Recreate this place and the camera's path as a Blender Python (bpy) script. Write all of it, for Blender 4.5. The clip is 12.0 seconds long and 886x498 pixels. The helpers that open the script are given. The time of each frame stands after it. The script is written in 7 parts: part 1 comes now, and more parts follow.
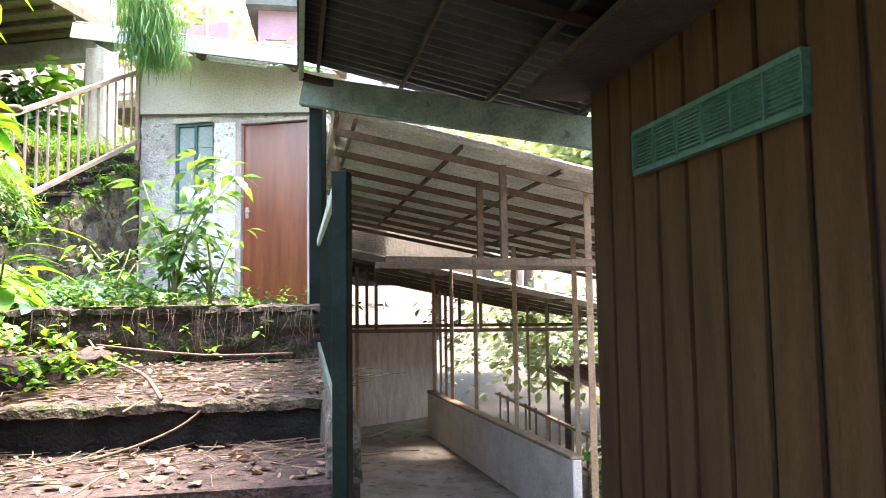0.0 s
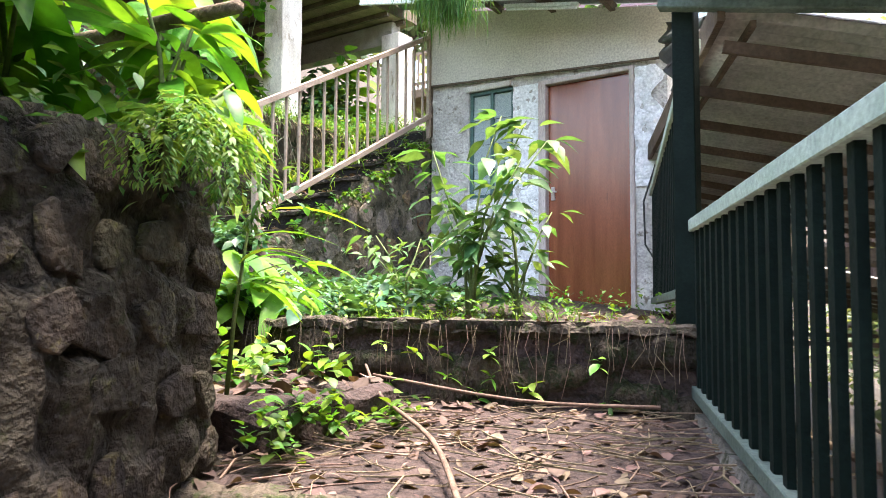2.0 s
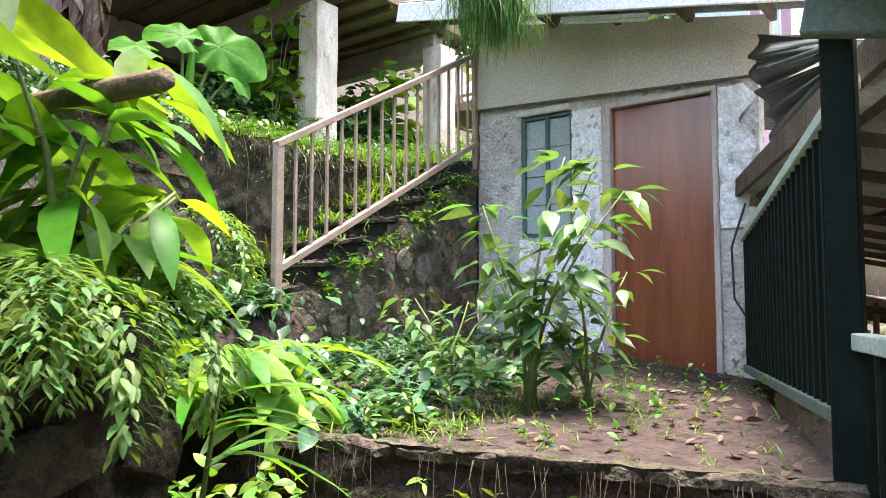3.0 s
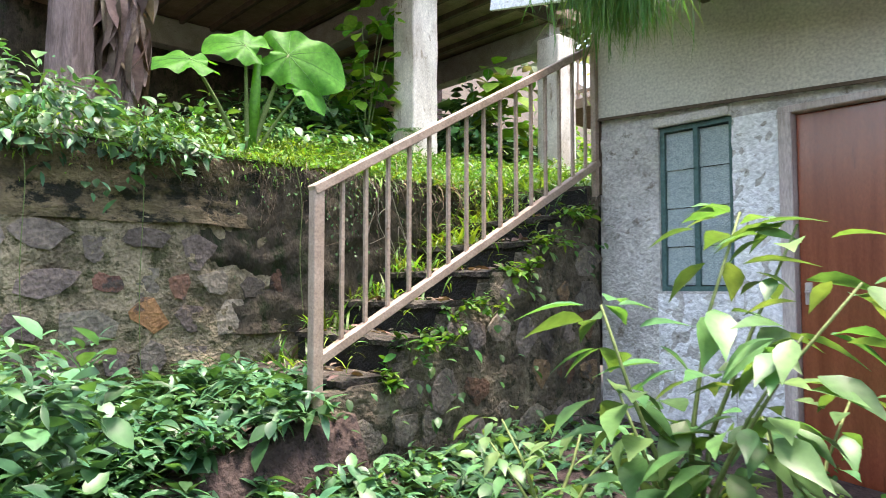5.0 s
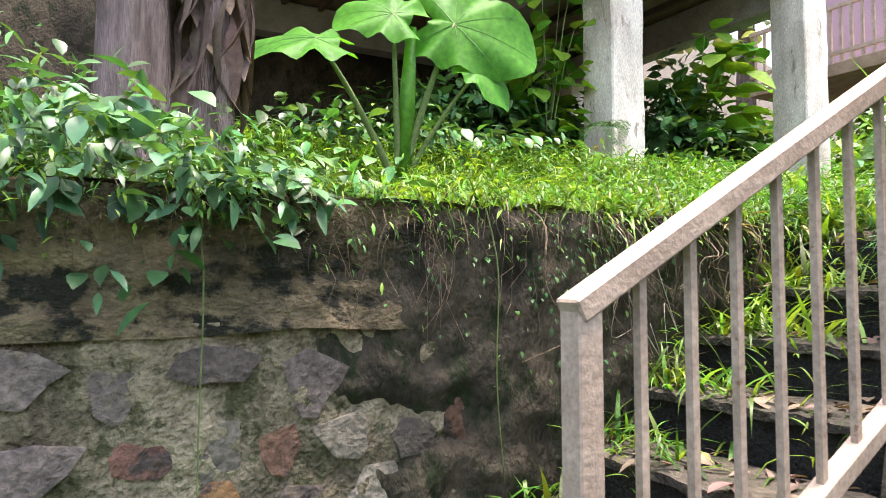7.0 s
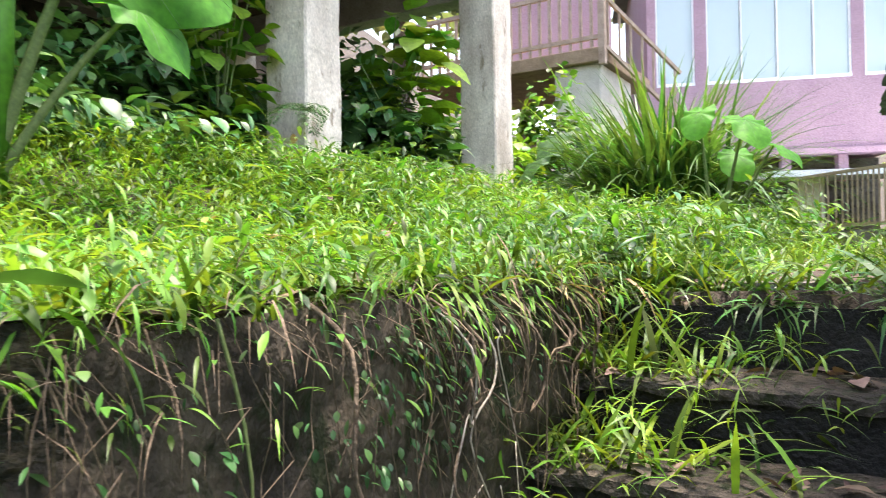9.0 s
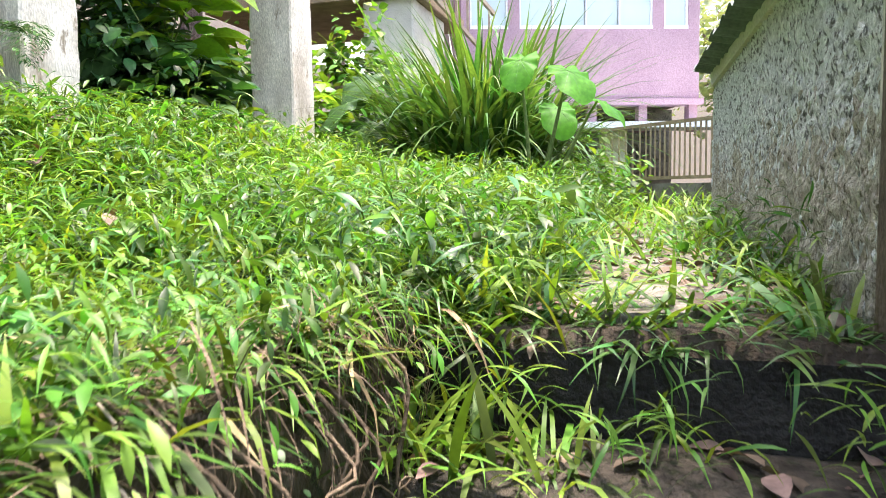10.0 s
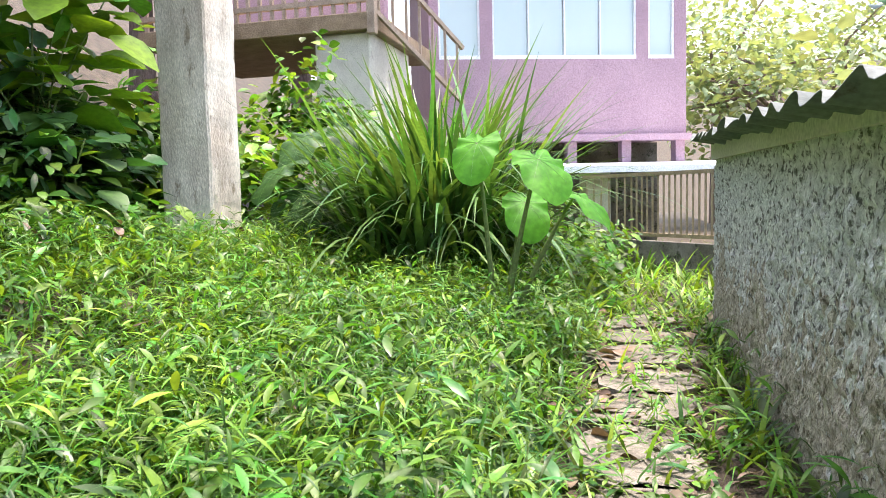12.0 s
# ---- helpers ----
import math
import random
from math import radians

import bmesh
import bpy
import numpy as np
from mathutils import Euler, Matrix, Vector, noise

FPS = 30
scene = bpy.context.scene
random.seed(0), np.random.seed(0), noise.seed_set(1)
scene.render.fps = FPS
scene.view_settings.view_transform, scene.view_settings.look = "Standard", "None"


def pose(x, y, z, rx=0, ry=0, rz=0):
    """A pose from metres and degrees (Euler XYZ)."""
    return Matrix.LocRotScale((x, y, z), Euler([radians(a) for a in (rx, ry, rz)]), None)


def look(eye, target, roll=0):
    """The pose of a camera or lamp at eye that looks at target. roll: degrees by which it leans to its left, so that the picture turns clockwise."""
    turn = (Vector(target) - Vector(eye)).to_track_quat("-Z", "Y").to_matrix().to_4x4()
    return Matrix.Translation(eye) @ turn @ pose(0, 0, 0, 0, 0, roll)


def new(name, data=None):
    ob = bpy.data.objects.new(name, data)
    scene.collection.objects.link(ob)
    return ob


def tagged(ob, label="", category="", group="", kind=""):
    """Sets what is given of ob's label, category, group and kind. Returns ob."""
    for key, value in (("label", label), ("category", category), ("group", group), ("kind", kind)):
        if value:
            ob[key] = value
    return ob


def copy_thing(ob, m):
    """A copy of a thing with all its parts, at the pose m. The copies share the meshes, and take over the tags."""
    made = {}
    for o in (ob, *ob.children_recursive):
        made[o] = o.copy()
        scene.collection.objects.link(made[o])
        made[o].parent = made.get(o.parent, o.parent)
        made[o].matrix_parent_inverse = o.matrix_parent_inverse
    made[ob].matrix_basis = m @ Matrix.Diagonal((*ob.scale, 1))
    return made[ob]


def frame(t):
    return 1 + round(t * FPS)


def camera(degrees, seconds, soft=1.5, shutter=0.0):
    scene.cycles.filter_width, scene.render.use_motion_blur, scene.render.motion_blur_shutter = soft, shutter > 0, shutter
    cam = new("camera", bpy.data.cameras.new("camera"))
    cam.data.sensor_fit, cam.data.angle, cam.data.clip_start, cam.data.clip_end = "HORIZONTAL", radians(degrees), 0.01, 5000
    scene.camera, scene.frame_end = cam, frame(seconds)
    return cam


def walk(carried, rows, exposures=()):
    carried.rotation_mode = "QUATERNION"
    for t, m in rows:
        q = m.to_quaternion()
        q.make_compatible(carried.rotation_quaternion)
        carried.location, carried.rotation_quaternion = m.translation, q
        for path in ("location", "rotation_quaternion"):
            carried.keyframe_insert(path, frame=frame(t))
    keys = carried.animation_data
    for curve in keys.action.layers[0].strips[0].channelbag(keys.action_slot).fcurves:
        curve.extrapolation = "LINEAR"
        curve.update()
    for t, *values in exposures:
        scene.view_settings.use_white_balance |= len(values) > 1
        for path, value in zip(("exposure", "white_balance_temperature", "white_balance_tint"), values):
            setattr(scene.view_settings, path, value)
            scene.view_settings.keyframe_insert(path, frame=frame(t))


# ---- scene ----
cam = camera(64.6, 12.0, soft=0.9, shutter=0.12)
PATH = [
    (0, (0.910, 1.194, 1.849), (0.520, 3.150, 1.996), -0.83),
    (0.5, (0.861, 1.530, 1.875), (0.168, 3.401, 2.017), -0.24),
    (1, (0.669, 1.839, 1.832), (-0.301, 3.583, 1.967), -0.03),
    (1.5, (0.356, 2.157, 1.941), (-0.710, 3.844, 2.075), 0.33),
    (2, (-0.015, 2.580, 1.967), (-1.135, 4.233, 2.087), 0.35),
    (2.5, (-0.279, 2.921, 2.169), (-1.458, 4.531, 2.304), 0.17),
    (3, (-0.471, 3.179, 2.372), (-1.693, 4.757, 2.503), 0.10),
    (3.2, (-0.510, 3.283, 2.380), (-1.736, 4.857, 2.514), 0.20),
    (4.8, (-1.057, 4.193, 2.786), (-2.476, 5.598, 2.905), 0.11),
    (5, (-1.199, 4.299, 2.870), (-2.685, 5.633, 2.981), 0.01),
    (5.5, (-1.569, 4.538, 3.013), (-3.230, 5.648, 3.112), 0.13),
    (6, (-2.127, 4.768, 3.113), (-3.849, 5.782, 3.206), -0.17),
    (6.5, (-2.510, 4.962, 3.221), (-4.239, 5.961, 3.323), -0.18),
    (6.7, (-2.726, 5.066, 3.288), (-4.459, 6.060, 3.382), -0.19),
    (8.3, (-4.025, 5.605, 3.655), (-5.573, 6.868, 3.750), -0.19),
    (8.5, (-4.093, 5.680, 3.698), (-5.520, 7.078, 3.802), -0.60),
    (9, (-4.262, 5.845, 3.701), (-5.299, 7.556, 3.719), -1.02),
    (9.5, (-4.421, 6.160, 3.704), (-5.050, 8.053, 3.557), -0.96),
    (10, (-4.510, 6.621, 3.882), (-5.067, 8.535, 3.715), -0.96),
    (10.5, (-4.591, 6.927, 4.046), (-5.112, 8.851, 3.884), -0.60),
    (11, (-4.567, 7.185, 4.168), (-5.088, 9.110, 4.011), -1.31),
    (11.5, (-4.565, 7.474, 4.336), (-5.090, 9.397, 4.174), -1.31),
    (12, (-4.556, 7.689, 4.459), (-5.068, 9.617, 4.311), -1.30),
]
EXPOSE = [(0, 3.48, 6900, 20), (0.5, 3.12, 6900, 20), (1, 2.82, 6900, 20), (2, 2.78, 6900, 20), (3, 2.38, 6900, 20), (5, 2.35, 6900, 20), (6.5, 2.4, 6900, 20), (8.5, 2.3, 6900, 20), (9, 2.25, 6900, 20), (10, 2.4, 6900, 20), (11, 2.25, 6900, 20), (12, 2.2, 6900, 20)]
walk(cam, [(t, look(eye, target, roll)) for t, eye, target, roll in PATH], EXPOSE)

# ---- world, sun, exposure ----
world = bpy.data.worlds.new("world")
scene.world = world
world.use_nodes = True
wn = world.node_tree.nodes
sky = wn.new("ShaderNodeTexSky")
sky.sky_type = 'NISHITA'
sky.sun_disc = False
sky.sun_elevation = radians(82)
sky.sun_rotation = radians(40)
sky.air_density = 1.6
sky.dust_density = 3.0
world.node_tree.links.new(sky.outputs[0], wn["Background"].inputs[0])
wn["Background"].inputs[1].default_value = 0.15
sun = new("sun", bpy.data.lights.new("sun", 'SUN'))
sun.data.energy = 3.0
sun.data.angle = radians(16)
sun.data.color = (1.0, 0.96, 0.88)
SUN_AZ, SUN_EL = radians(40), radians(82)
sun.matrix_world = look((0, 0, 40), (-40 * math.sin(SUN_AZ) / math.tan(SUN_EL), -40 * math.cos(SUN_AZ) / math.tan(SUN_EL), 0))


# ---- materials ----
def material(name, base, second=None, rough=0.85, scale=6.0, fine=60.0, bump=0.3, metal=0.0, third=None,
             island=0.0, objrand=0.0, translucent=0.0, stretch=(1, 1, 1), spec=0.3, spot=0.55):
    """A procedural surface: two colours mixed by a broad noise, darker or lighter grain by a fine one, a third colour in spots."""
    m = bpy.data.materials.new(name)
    m.use_nodes = True
    t, n = m.node_tree, m.node_tree.nodes
    link = t.links.new
    bsdf = n["Principled BSDF"]
    bsdf.inputs["Roughness"].default_value = rough
    bsdf.inputs["Metallic"].default_value = metal
    bsdf.inputs["Specular IOR Level"].default_value = spec
    co = n.new("ShaderNodeTexCoord")
    mp = n.new("ShaderNodeMapping")
    mp.inputs["Scale"].default_value = stretch
    geo = n.new("ShaderNodeNewGeometry")
    link(geo.outputs["Position"], mp.inputs[0])
    big = n.new("ShaderNodeTexNoise")
    big.inputs["Scale"].default_value = scale
    big.inputs["Detail"].default_value = 6
    big.inputs["Roughness"].default_value = 0.65
    link(mp.outputs[0], big.inputs[0])
    small = n.new("ShaderNodeTexNoise")
    small.inputs["Scale"].default_value = fine
    small.inputs["Detail"].default_value = 4
    link(mp.outputs[0], small.inputs[0])
    ramp = n.new("ShaderNodeValToRGB")
    ramp.color_ramp.elements[0].position, ramp.color_ramp.elements[1].position = 0.36, 0.64
    ramp.color_ramp.elements[0].color = (*base, 1)
    ramp.color_ramp.elements[1].color = (*(second or base), 1)
    link(big.outputs[0], ramp.inputs[0])
    col = ramp.outputs[0]
    if third:
        sp = n.new("ShaderNodeTexNoise")
        sp.inputs["Scale"].default_value = scale * 2.3
        sp.inputs["Detail"].default_value = 8
        sp.inputs["Roughness"].default_value = 0.7
        link(mp.outputs[0], sp.inputs[0])
        r2 = n.new("ShaderNodeValToRGB")
        r2.color_ramp.elements[0].position, r2.color_ramp.elements[1].position = spot, spot + 0.08
        link(sp.outputs[0], r2.inputs[0])
        mx = n.new("ShaderNodeMix")
        mx.data_type = 'RGBA'
        link(r2.outputs[0], mx.inputs[0])
        link(col, mx.inputs[6])
        mx.inputs[7].default_value = (*third, 1)
        col = mx.outputs[2]
    grain = n.new("ShaderNodeMapRange")
    grain.inputs[1].default_value, grain.inputs[2].default_value = 0.25, 0.75
    grain.inputs[3].default_value, grain.inputs[4].default_value = 0.72, 1.28
    link(small.outputs[0], grain.inputs[0])
    factor = grain.outputs[0]
    for amount, source in ((island, "isl"), (objrand, "obj")):
        if amount:
            src = geo.outputs["Random Per Island"] if source == "isl" else n.new("ShaderNodeObjectInfo").outputs["Random"]
            mr = n.new("ShaderNodeMapRange")
            mr.inputs[3].default_value, mr.inputs[4].default_value = 1 - amount, 1 + amount
            link(src, mr.inputs[0])
            mu = n.new("ShaderNodeMath")
            mu.operation = 'MULTIPLY'
            link(factor, mu.inputs[0])
            link(mr.outputs[0], mu.inputs[1])
            factor = mu.outputs[0]
    sc = n.new("ShaderNodeVectorMath")
    sc.operation = 'SCALE'
    link(col, sc.inputs[0])
    link(factor, sc.inputs["Scale"])
    final = sc.outputs[0]
    if island or objrand:
        hs = n.new("ShaderNodeHueSaturation")
        src = geo.outputs["Random Per Island"] if island else n.new("ShaderNodeObjectInfo").outputs["Random"]
        mr = n.new("ShaderNodeMapRange")
        w = 0.035 if island else 0.03
        mr.inputs[3].default_value, mr.inputs[4].default_value = 0.5 - w, 0.5 + w
        wh = n.new("ShaderNodeTexWhiteNoise")
        wh.noise_dimensions = '1D'
        link(src, wh.inputs["W"])
        link(wh.outputs[0], mr.inputs[0])
        link(mr.outputs[0], hs.inputs["Hue"])
        link(final, hs.inputs["Color"])
        final = hs.outputs[0]
    link(final, bsdf.inputs["Base Color"])
    if bump:
        add = n.new("ShaderNodeMath")
        add.operation = 'MULTIPLY_ADD'
        link(big.outputs[0], add.inputs[0])
        add.inputs[1].default_value = 1.5
        link(small.outputs[0], add.inputs[2])
        bp = n.new("ShaderNodeBump")
        bp.inputs["Strength"].default_value = bump
        bp.inputs["Distance"].default_value = 0.02
        link(add.outputs[0], bp.inputs["Height"])
        link(bp.outputs[0], bsdf.inputs["Normal"])
    if translucent:
        tr = n.new("ShaderNodeBsdfTranslucent")
        boost = n.new("ShaderNodeVectorMath")
        boost.operation = 'MULTIPLY'
        boost.inputs[1].default_value = (1.55, 1.35, 0.5)
        link(final, boost.inputs[0])
        link(boost.outputs[0], tr.inputs[0])
        mixs = n.new("ShaderNodeMixShader")
        mixs.inputs[0].default_value = translucent
        link(bsdf.outputs[0], mixs.inputs[1])
        link(tr.outputs[0], mixs.inputs[2])
        link(mixs.outputs[0], n["Material Output"].inputs[0])
    return m


M = {}
M["soil"] = material("soil", (0.03, 0.023, 0.016), (0.075, 0.057, 0.04), scale=5, fine=70, bump=0.8, third=(0.035, 0.05, 0.015), spot=0.56)
M["leaf_litter_soil"] = material("leaf_litter_soil", (0.032, 0.022, 0.019), (0.075, 0.051, 0.045), scale=9, fine=45, bump=0.9, third=(0.014, 0.01, 0.009))
M["concrete"] = material("concrete", (0.24, 0.22, 0.19), (0.34, 0.32, 0.28), scale=4, fine=80, bump=0.35, third=(0.12, 0.11, 0.085), spot=0.6)
M["pale_concrete"] = material("pale_concrete", (0.46, 0.43, 0.38), (0.6, 0.57, 0.52), scale=3, fine=70, bump=0.3, third=(0.27, 0.25, 0.21), spot=0.62)
# mossy concrete, darkened to carry shade by the stair and under the stilts
M["shaded_mossy_concrete"] = material("shaded_mossy_concrete", (0.02, 0.0165, 0.011), (0.085, 0.068, 0.045), scale=4, fine=50, bump=1.0, third=(0.016, 0.022, 0.007), spot=0.52, stretch=(1, 1, 0.6))
M["wall_plaster"] = material("wall_plaster", (0.38, 0.36, 0.33), (0.62, 0.595, 0.555), scale=4, fine=45, bump=0.9, third=(0.22, 0.19, 0.155), spot=0.57)
M["white_plaster"] = material("white_plaster", (0.72, 0.72, 0.72), (0.82, 0.82, 0.82), scale=9, fine=40, bump=0.9)
M["pebbledash"] = material("pebbledash", (0.6, 0.6, 0.59), (0.9, 0.9, 0.88), scale=17, fine=60, bump=1.5, third=(0.14, 0.135, 0.125), spot=0.515, stretch=(1, 1, 0.75))
M["mortar"] = material("mortar", (0.1, 0.081, 0.051), (0.33, 0.272, 0.178), scale=3.0, fine=48, bump=1.2, third=(0.06, 0.058, 0.026), spot=0.525)
M["rock_mortar"] = material("rock_mortar", (0.014, 0.012, 0.009), (0.07, 0.059, 0.041), scale=7, fine=42, bump=1.3, third=(0.032, 0.036, 0.012), spot=0.56)
M["rubble"] = material("rubble", (0.08, 0.067, 0.057), (0.195, 0.16, 0.128), scale=5, fine=40, bump=0.8, third=(0.22, 0.18, 0.115), spot=0.59, objrand=0.35)
M["rubble_rust"] = material("rubble_rust", (0.1, 0.06, 0.038), (0.2, 0.12, 0.07), scale=5, fine=40, bump=0.8, third=(0.06, 0.05, 0.04), spot=0.52, objrand=0.35)
M["rubble_ochre"] = material("rubble_ochre", (0.2, 0.12, 0.035), (0.33, 0.22, 0.08), scale=5, fine=40, bump=0.7, third=(0.1, 0.075, 0.05), spot=0.55, objrand=0.3)
M["dark_rock"] = material("dark_rock", (0.017, 0.0145, 0.011), (0.078, 0.064, 0.043), scale=6, fine=42, bump=1.2, third=(0.1, 0.093, 0.036), spot=0.57, objrand=0.4)
M["boulder"] = material("boulder", (0.05, 0.047, 0.045), (0.14, 0.13, 0.127), scale=7, fine=40, bump=1.1, third=(0.025, 0.023, 0.02))
M["door_wood"] = material("door_wood", (0.17, 0.04, 0.018), (0.26, 0.072, 0.034), rough=0.17, scale=1.6, fine=90, bump=0.04, stretch=(6, 6, 0.5), spec=0.7, third=(0.1, 0.028, 0.015), spot=0.62)
M["pale_wood"] = material("pale_wood", (0.4, 0.33, 0.3), (0.55, 0.48, 0.44), rough=0.75, scale=5, fine=60, bump=0.3, stretch=(3, 3, 0.5))
M["old_wood"] = material("old_wood", (0.2, 0.14, 0.09), (0.3, 0.22, 0.15), rough=0.8, scale=5, fine=60, bump=0.4)
M["dark_wood"] = material("dark_wood", (0.07, 0.048, 0.032), (0.13, 0.095, 0.065), rough=0.8, scale=5, fine=60, bump=0.4)
M["siding"] = material("siding", (0.036, 0.0195, 0.0075), (0.056, 0.032, 0.013), rough=0.8, scale=3, fine=70, bump=0.2, stretch=(4, 4, 0.5), third=(0.024, 0.014, 0.006), spot=0.6, spec=0.15)
M["siding_gap"] = material("siding_gap", (0.01, 0.007, 0.005), (0.015, 0.01, 0.007), rough=0.8, scale=3, fine=70, bump=0.15)
M["cream_board"] = material("cream_board", (0.5, 0.47, 0.4), (0.58, 0.55, 0.47), rough=0.75, scale=2, fine=60, bump=0.08, third=(0.42, 0.38, 0.3), spot=0.66)
M["white_paint"] = material("white_paint", (0.72, 0.74, 0.76), (0.8, 0.82, 0.83), rough=0.6, scale=3, fine=60, bump=0.1, third=(0.5, 0.49, 0.46), spot=0.68)
M["rail_paint"] = material("rail_paint", (0.28, 0.205, 0.155), (0.38, 0.29, 0.225), rough=0.55, scale=9, fine=80, bump=0.15, third=(0.17, 0.095, 0.055), spot=0.63, spec=0.4)
M["green_paint"] = material("green_paint", (0.0025, 0.008, 0.0063), (0.006, 0.0145, 0.0118), rough=0.7, scale=8, fine=80, bump=0.12, spec=0.12, third=(0.009, 0.008, 0.006), spot=0.66)
M["pale_green"] = material("pale_green", (0.33, 0.43, 0.37), (0.45, 0.55, 0.48), rough=0.6, scale=5, fine=70, bump=0.15, third=(0.22, 0.27, 0.21), spot=0.66)
M["vent_green"] = material("vent_green", (0.032, 0.09, 0.066), (0.05, 0.12, 0.09), rough=0.55, scale=8, fine=60, bump=0.1, spec=0.2)
M["sheet"] = material("sheet", (0.38, 0.38, 0.355), (0.52, 0.515, 0.48), rough=0.6, scale=3, fine=50, bump=0.12, third=(0.25, 0.2, 0.16), spot=0.62)
M["dark_sheet"] = material("dark_sheet", (0.085, 0.1, 0.092), (0.15, 0.165, 0.155), rough=0.6, scale=3, fine=50, bump=0.12, third=(0.07, 0.055, 0.045), spot=0.6)
M["rust_sheet"] = material("rust_sheet", (0.17, 0.09, 0.07), (0.28, 0.16, 0.13), rough=0.75, scale=4, fine=50, bump=0.2, third=(0.09, 0.06, 0.05))
M["purple_paint"] = material("purple_paint", (0.34, 0.225, 0.275), (0.39, 0.265, 0.315), rough=0.8, scale=1.5, fine=50, bump=0.06, third=(0.31, 0.2, 0.24), spot=0.68)
M["black_metal"] = material("black_metal", (0.012, 0.014, 0.014), (0.02, 0.022, 0.022), rough=0.5, scale=8, fine=70, bump=0.1, spec=0.5)
M["bark"] = material("bark", (0.16, 0.115, 0.1), (0.3, 0.22, 0.2), rough=0.9, scale=7, fine=50, bump=1.2, stretch=(3, 3, 0.4))
M["root"] = material("root", (0.075, 0.053, 0.034), (0.16, 0.118, 0.078), rough=0.85, scale=14, fine=80, bump=0.5)
M["pale_root"] = material("pale_root", (0.28, 0.24, 0.19), (0.42, 0.37, 0.3), rough=0.85, scale=14, fine=80, bump=0.4)
M["stem"] = material("stem", (0.09, 0.13, 0.04), (0.14, 0.18, 0.06), rough=0.7, scale=20, fine=90, bump=0.1)
M["dry_stem"] = material("dry_stem", (0.13, 0.092, 0.06), (0.23, 0.17, 0.115), rough=0.85, scale=14, fine=80, bump=0.3, island=0.35)
M["grass"] = material("grass", (0.048, 0.12, 0.014), (0.14, 0.25, 0.032), rough=0.45, scale=1.4, fine=30, bump=0, island=0.7, translucent=0.36, spec=0.3)
M["weed"] = material("weed", (0.04, 0.12, 0.016), (0.122, 0.255, 0.034), rough=0.45, scale=1.4, fine=30, bump=0, island=0.7, translucent=0.36, spec=0.3)
M["dark_leaf"] = material("dark_leaf", (0.028, 0.095, 0.027), (0.066, 0.165, 0.043), rough=0.4, scale=1.5, fine=30, bump=0, island=0.5, translucent=0.28, spec=0.36)
M["herb_leaf"] = material("herb_leaf", (0.028, 0.1, 0.038), (0.07, 0.175, 0.07), rough=0.42, scale=1.5, fine=30, bump=0, island=0.5, translucent=0.24, spec=0.34)
M["dirty_concrete"] = material("dirty_concrete", (0.09, 0.08, 0.065), (0.19, 0.175, 0.15), scale=4, fine=70, bump=0.6, third=(0.035, 0.04, 0.02), spot=0.54)
# near-black riser faces with mossy spots; shade below the treads is in the colour
M["shaded_riser"] = material("shaded_riser", (0.008, 0.007, 0.006), (0.02, 0.018, 0.015), rough=0.8, scale=5, fine=60, bump=0.9, third=(0.02, 0.028, 0.01), spot=0.6)
M["bright_leaf"] = material("bright_leaf", (0.09, 0.24, 0.025), (0.15, 0.32, 0.03), rough=0.42, scale=2, fine=30, bump=0, island=0.25, translucent=0.42, spec=0.4)
M["shrub_leaf"] = material("shrub_leaf", (0.062, 0.16, 0.05), (0.115, 0.225, 0.08), rough=0.42, scale=2, fine=30, bump=0, island=0.3, translucent=0.36, spec=0.36)
M["taro_leaf"] = material("taro_leaf", (0.045, 0.2, 0.018), (0.08, 0.275, 0.028), rough=0.55, scale=5, fine=30, bump=0.05, translucent=0.5, spec=0.2)
M["fern_leaf"] = material("fern_leaf", (0.085, 0.19, 0.05), (0.14, 0.26, 0.08), rough=0.55, scale=3, fine=30, bump=0, island=0.3, translucent=0.4)
M["pine_leaf"] = material("pine_leaf", (0.055, 0.15, 0.042), (0.095, 0.22, 0.06), rough=0.6, scale=3, fine=30, bump=0, island=0.3, translucent=0.38)
M["dead_leaf"] = material("dead_leaf", (0.08, 0.053, 0.042), (0.2, 0.145, 0.112), rough=0.8, scale=4, fine=40, bump=0.1, island=0.6, translucent=0.1)
# paler than real foliage: distance haze and glare put into the colour
M["hazed_leaf"] = material("hazed_leaf", (0.17, 0.24, 0.14), (0.28, 0.35, 0.22), rough=0.7, scale=0.5, fine=5, bump=0, island=0.3, translucent=0.3)

M["reed"] = material("reed", (0.04, 0.112, 0.026), (0.09, 0.19, 0.05), rough=0.45, scale=1.2, fine=30, bump=0, island=0.55, translucent=0.34, spec=0.36)
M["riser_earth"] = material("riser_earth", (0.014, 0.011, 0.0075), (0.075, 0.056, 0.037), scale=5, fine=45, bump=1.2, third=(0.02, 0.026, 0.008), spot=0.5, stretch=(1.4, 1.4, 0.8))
M["worn_lip"] = material("worn_lip", (0.035, 0.028, 0.02), (0.12, 0.096, 0.07), scale=7, fine=45, bump=1.1, third=(0.035, 0.045, 0.013), spot=0.52)
M["wall_cap"] = material("wall_cap", (0.045, 0.035, 0.022), (0.2, 0.152, 0.088), scale=2.6, fine=45, bump=1.0, third=(0.016, 0.016, 0.01), spot=0.5, stretch=(1, 1, 1.5))
M["vein"] = material("vein", (0.1, 0.22, 0.05), (0.13, 0.26, 0.07), rough=0.6, scale=9, fine=60, bump=0)
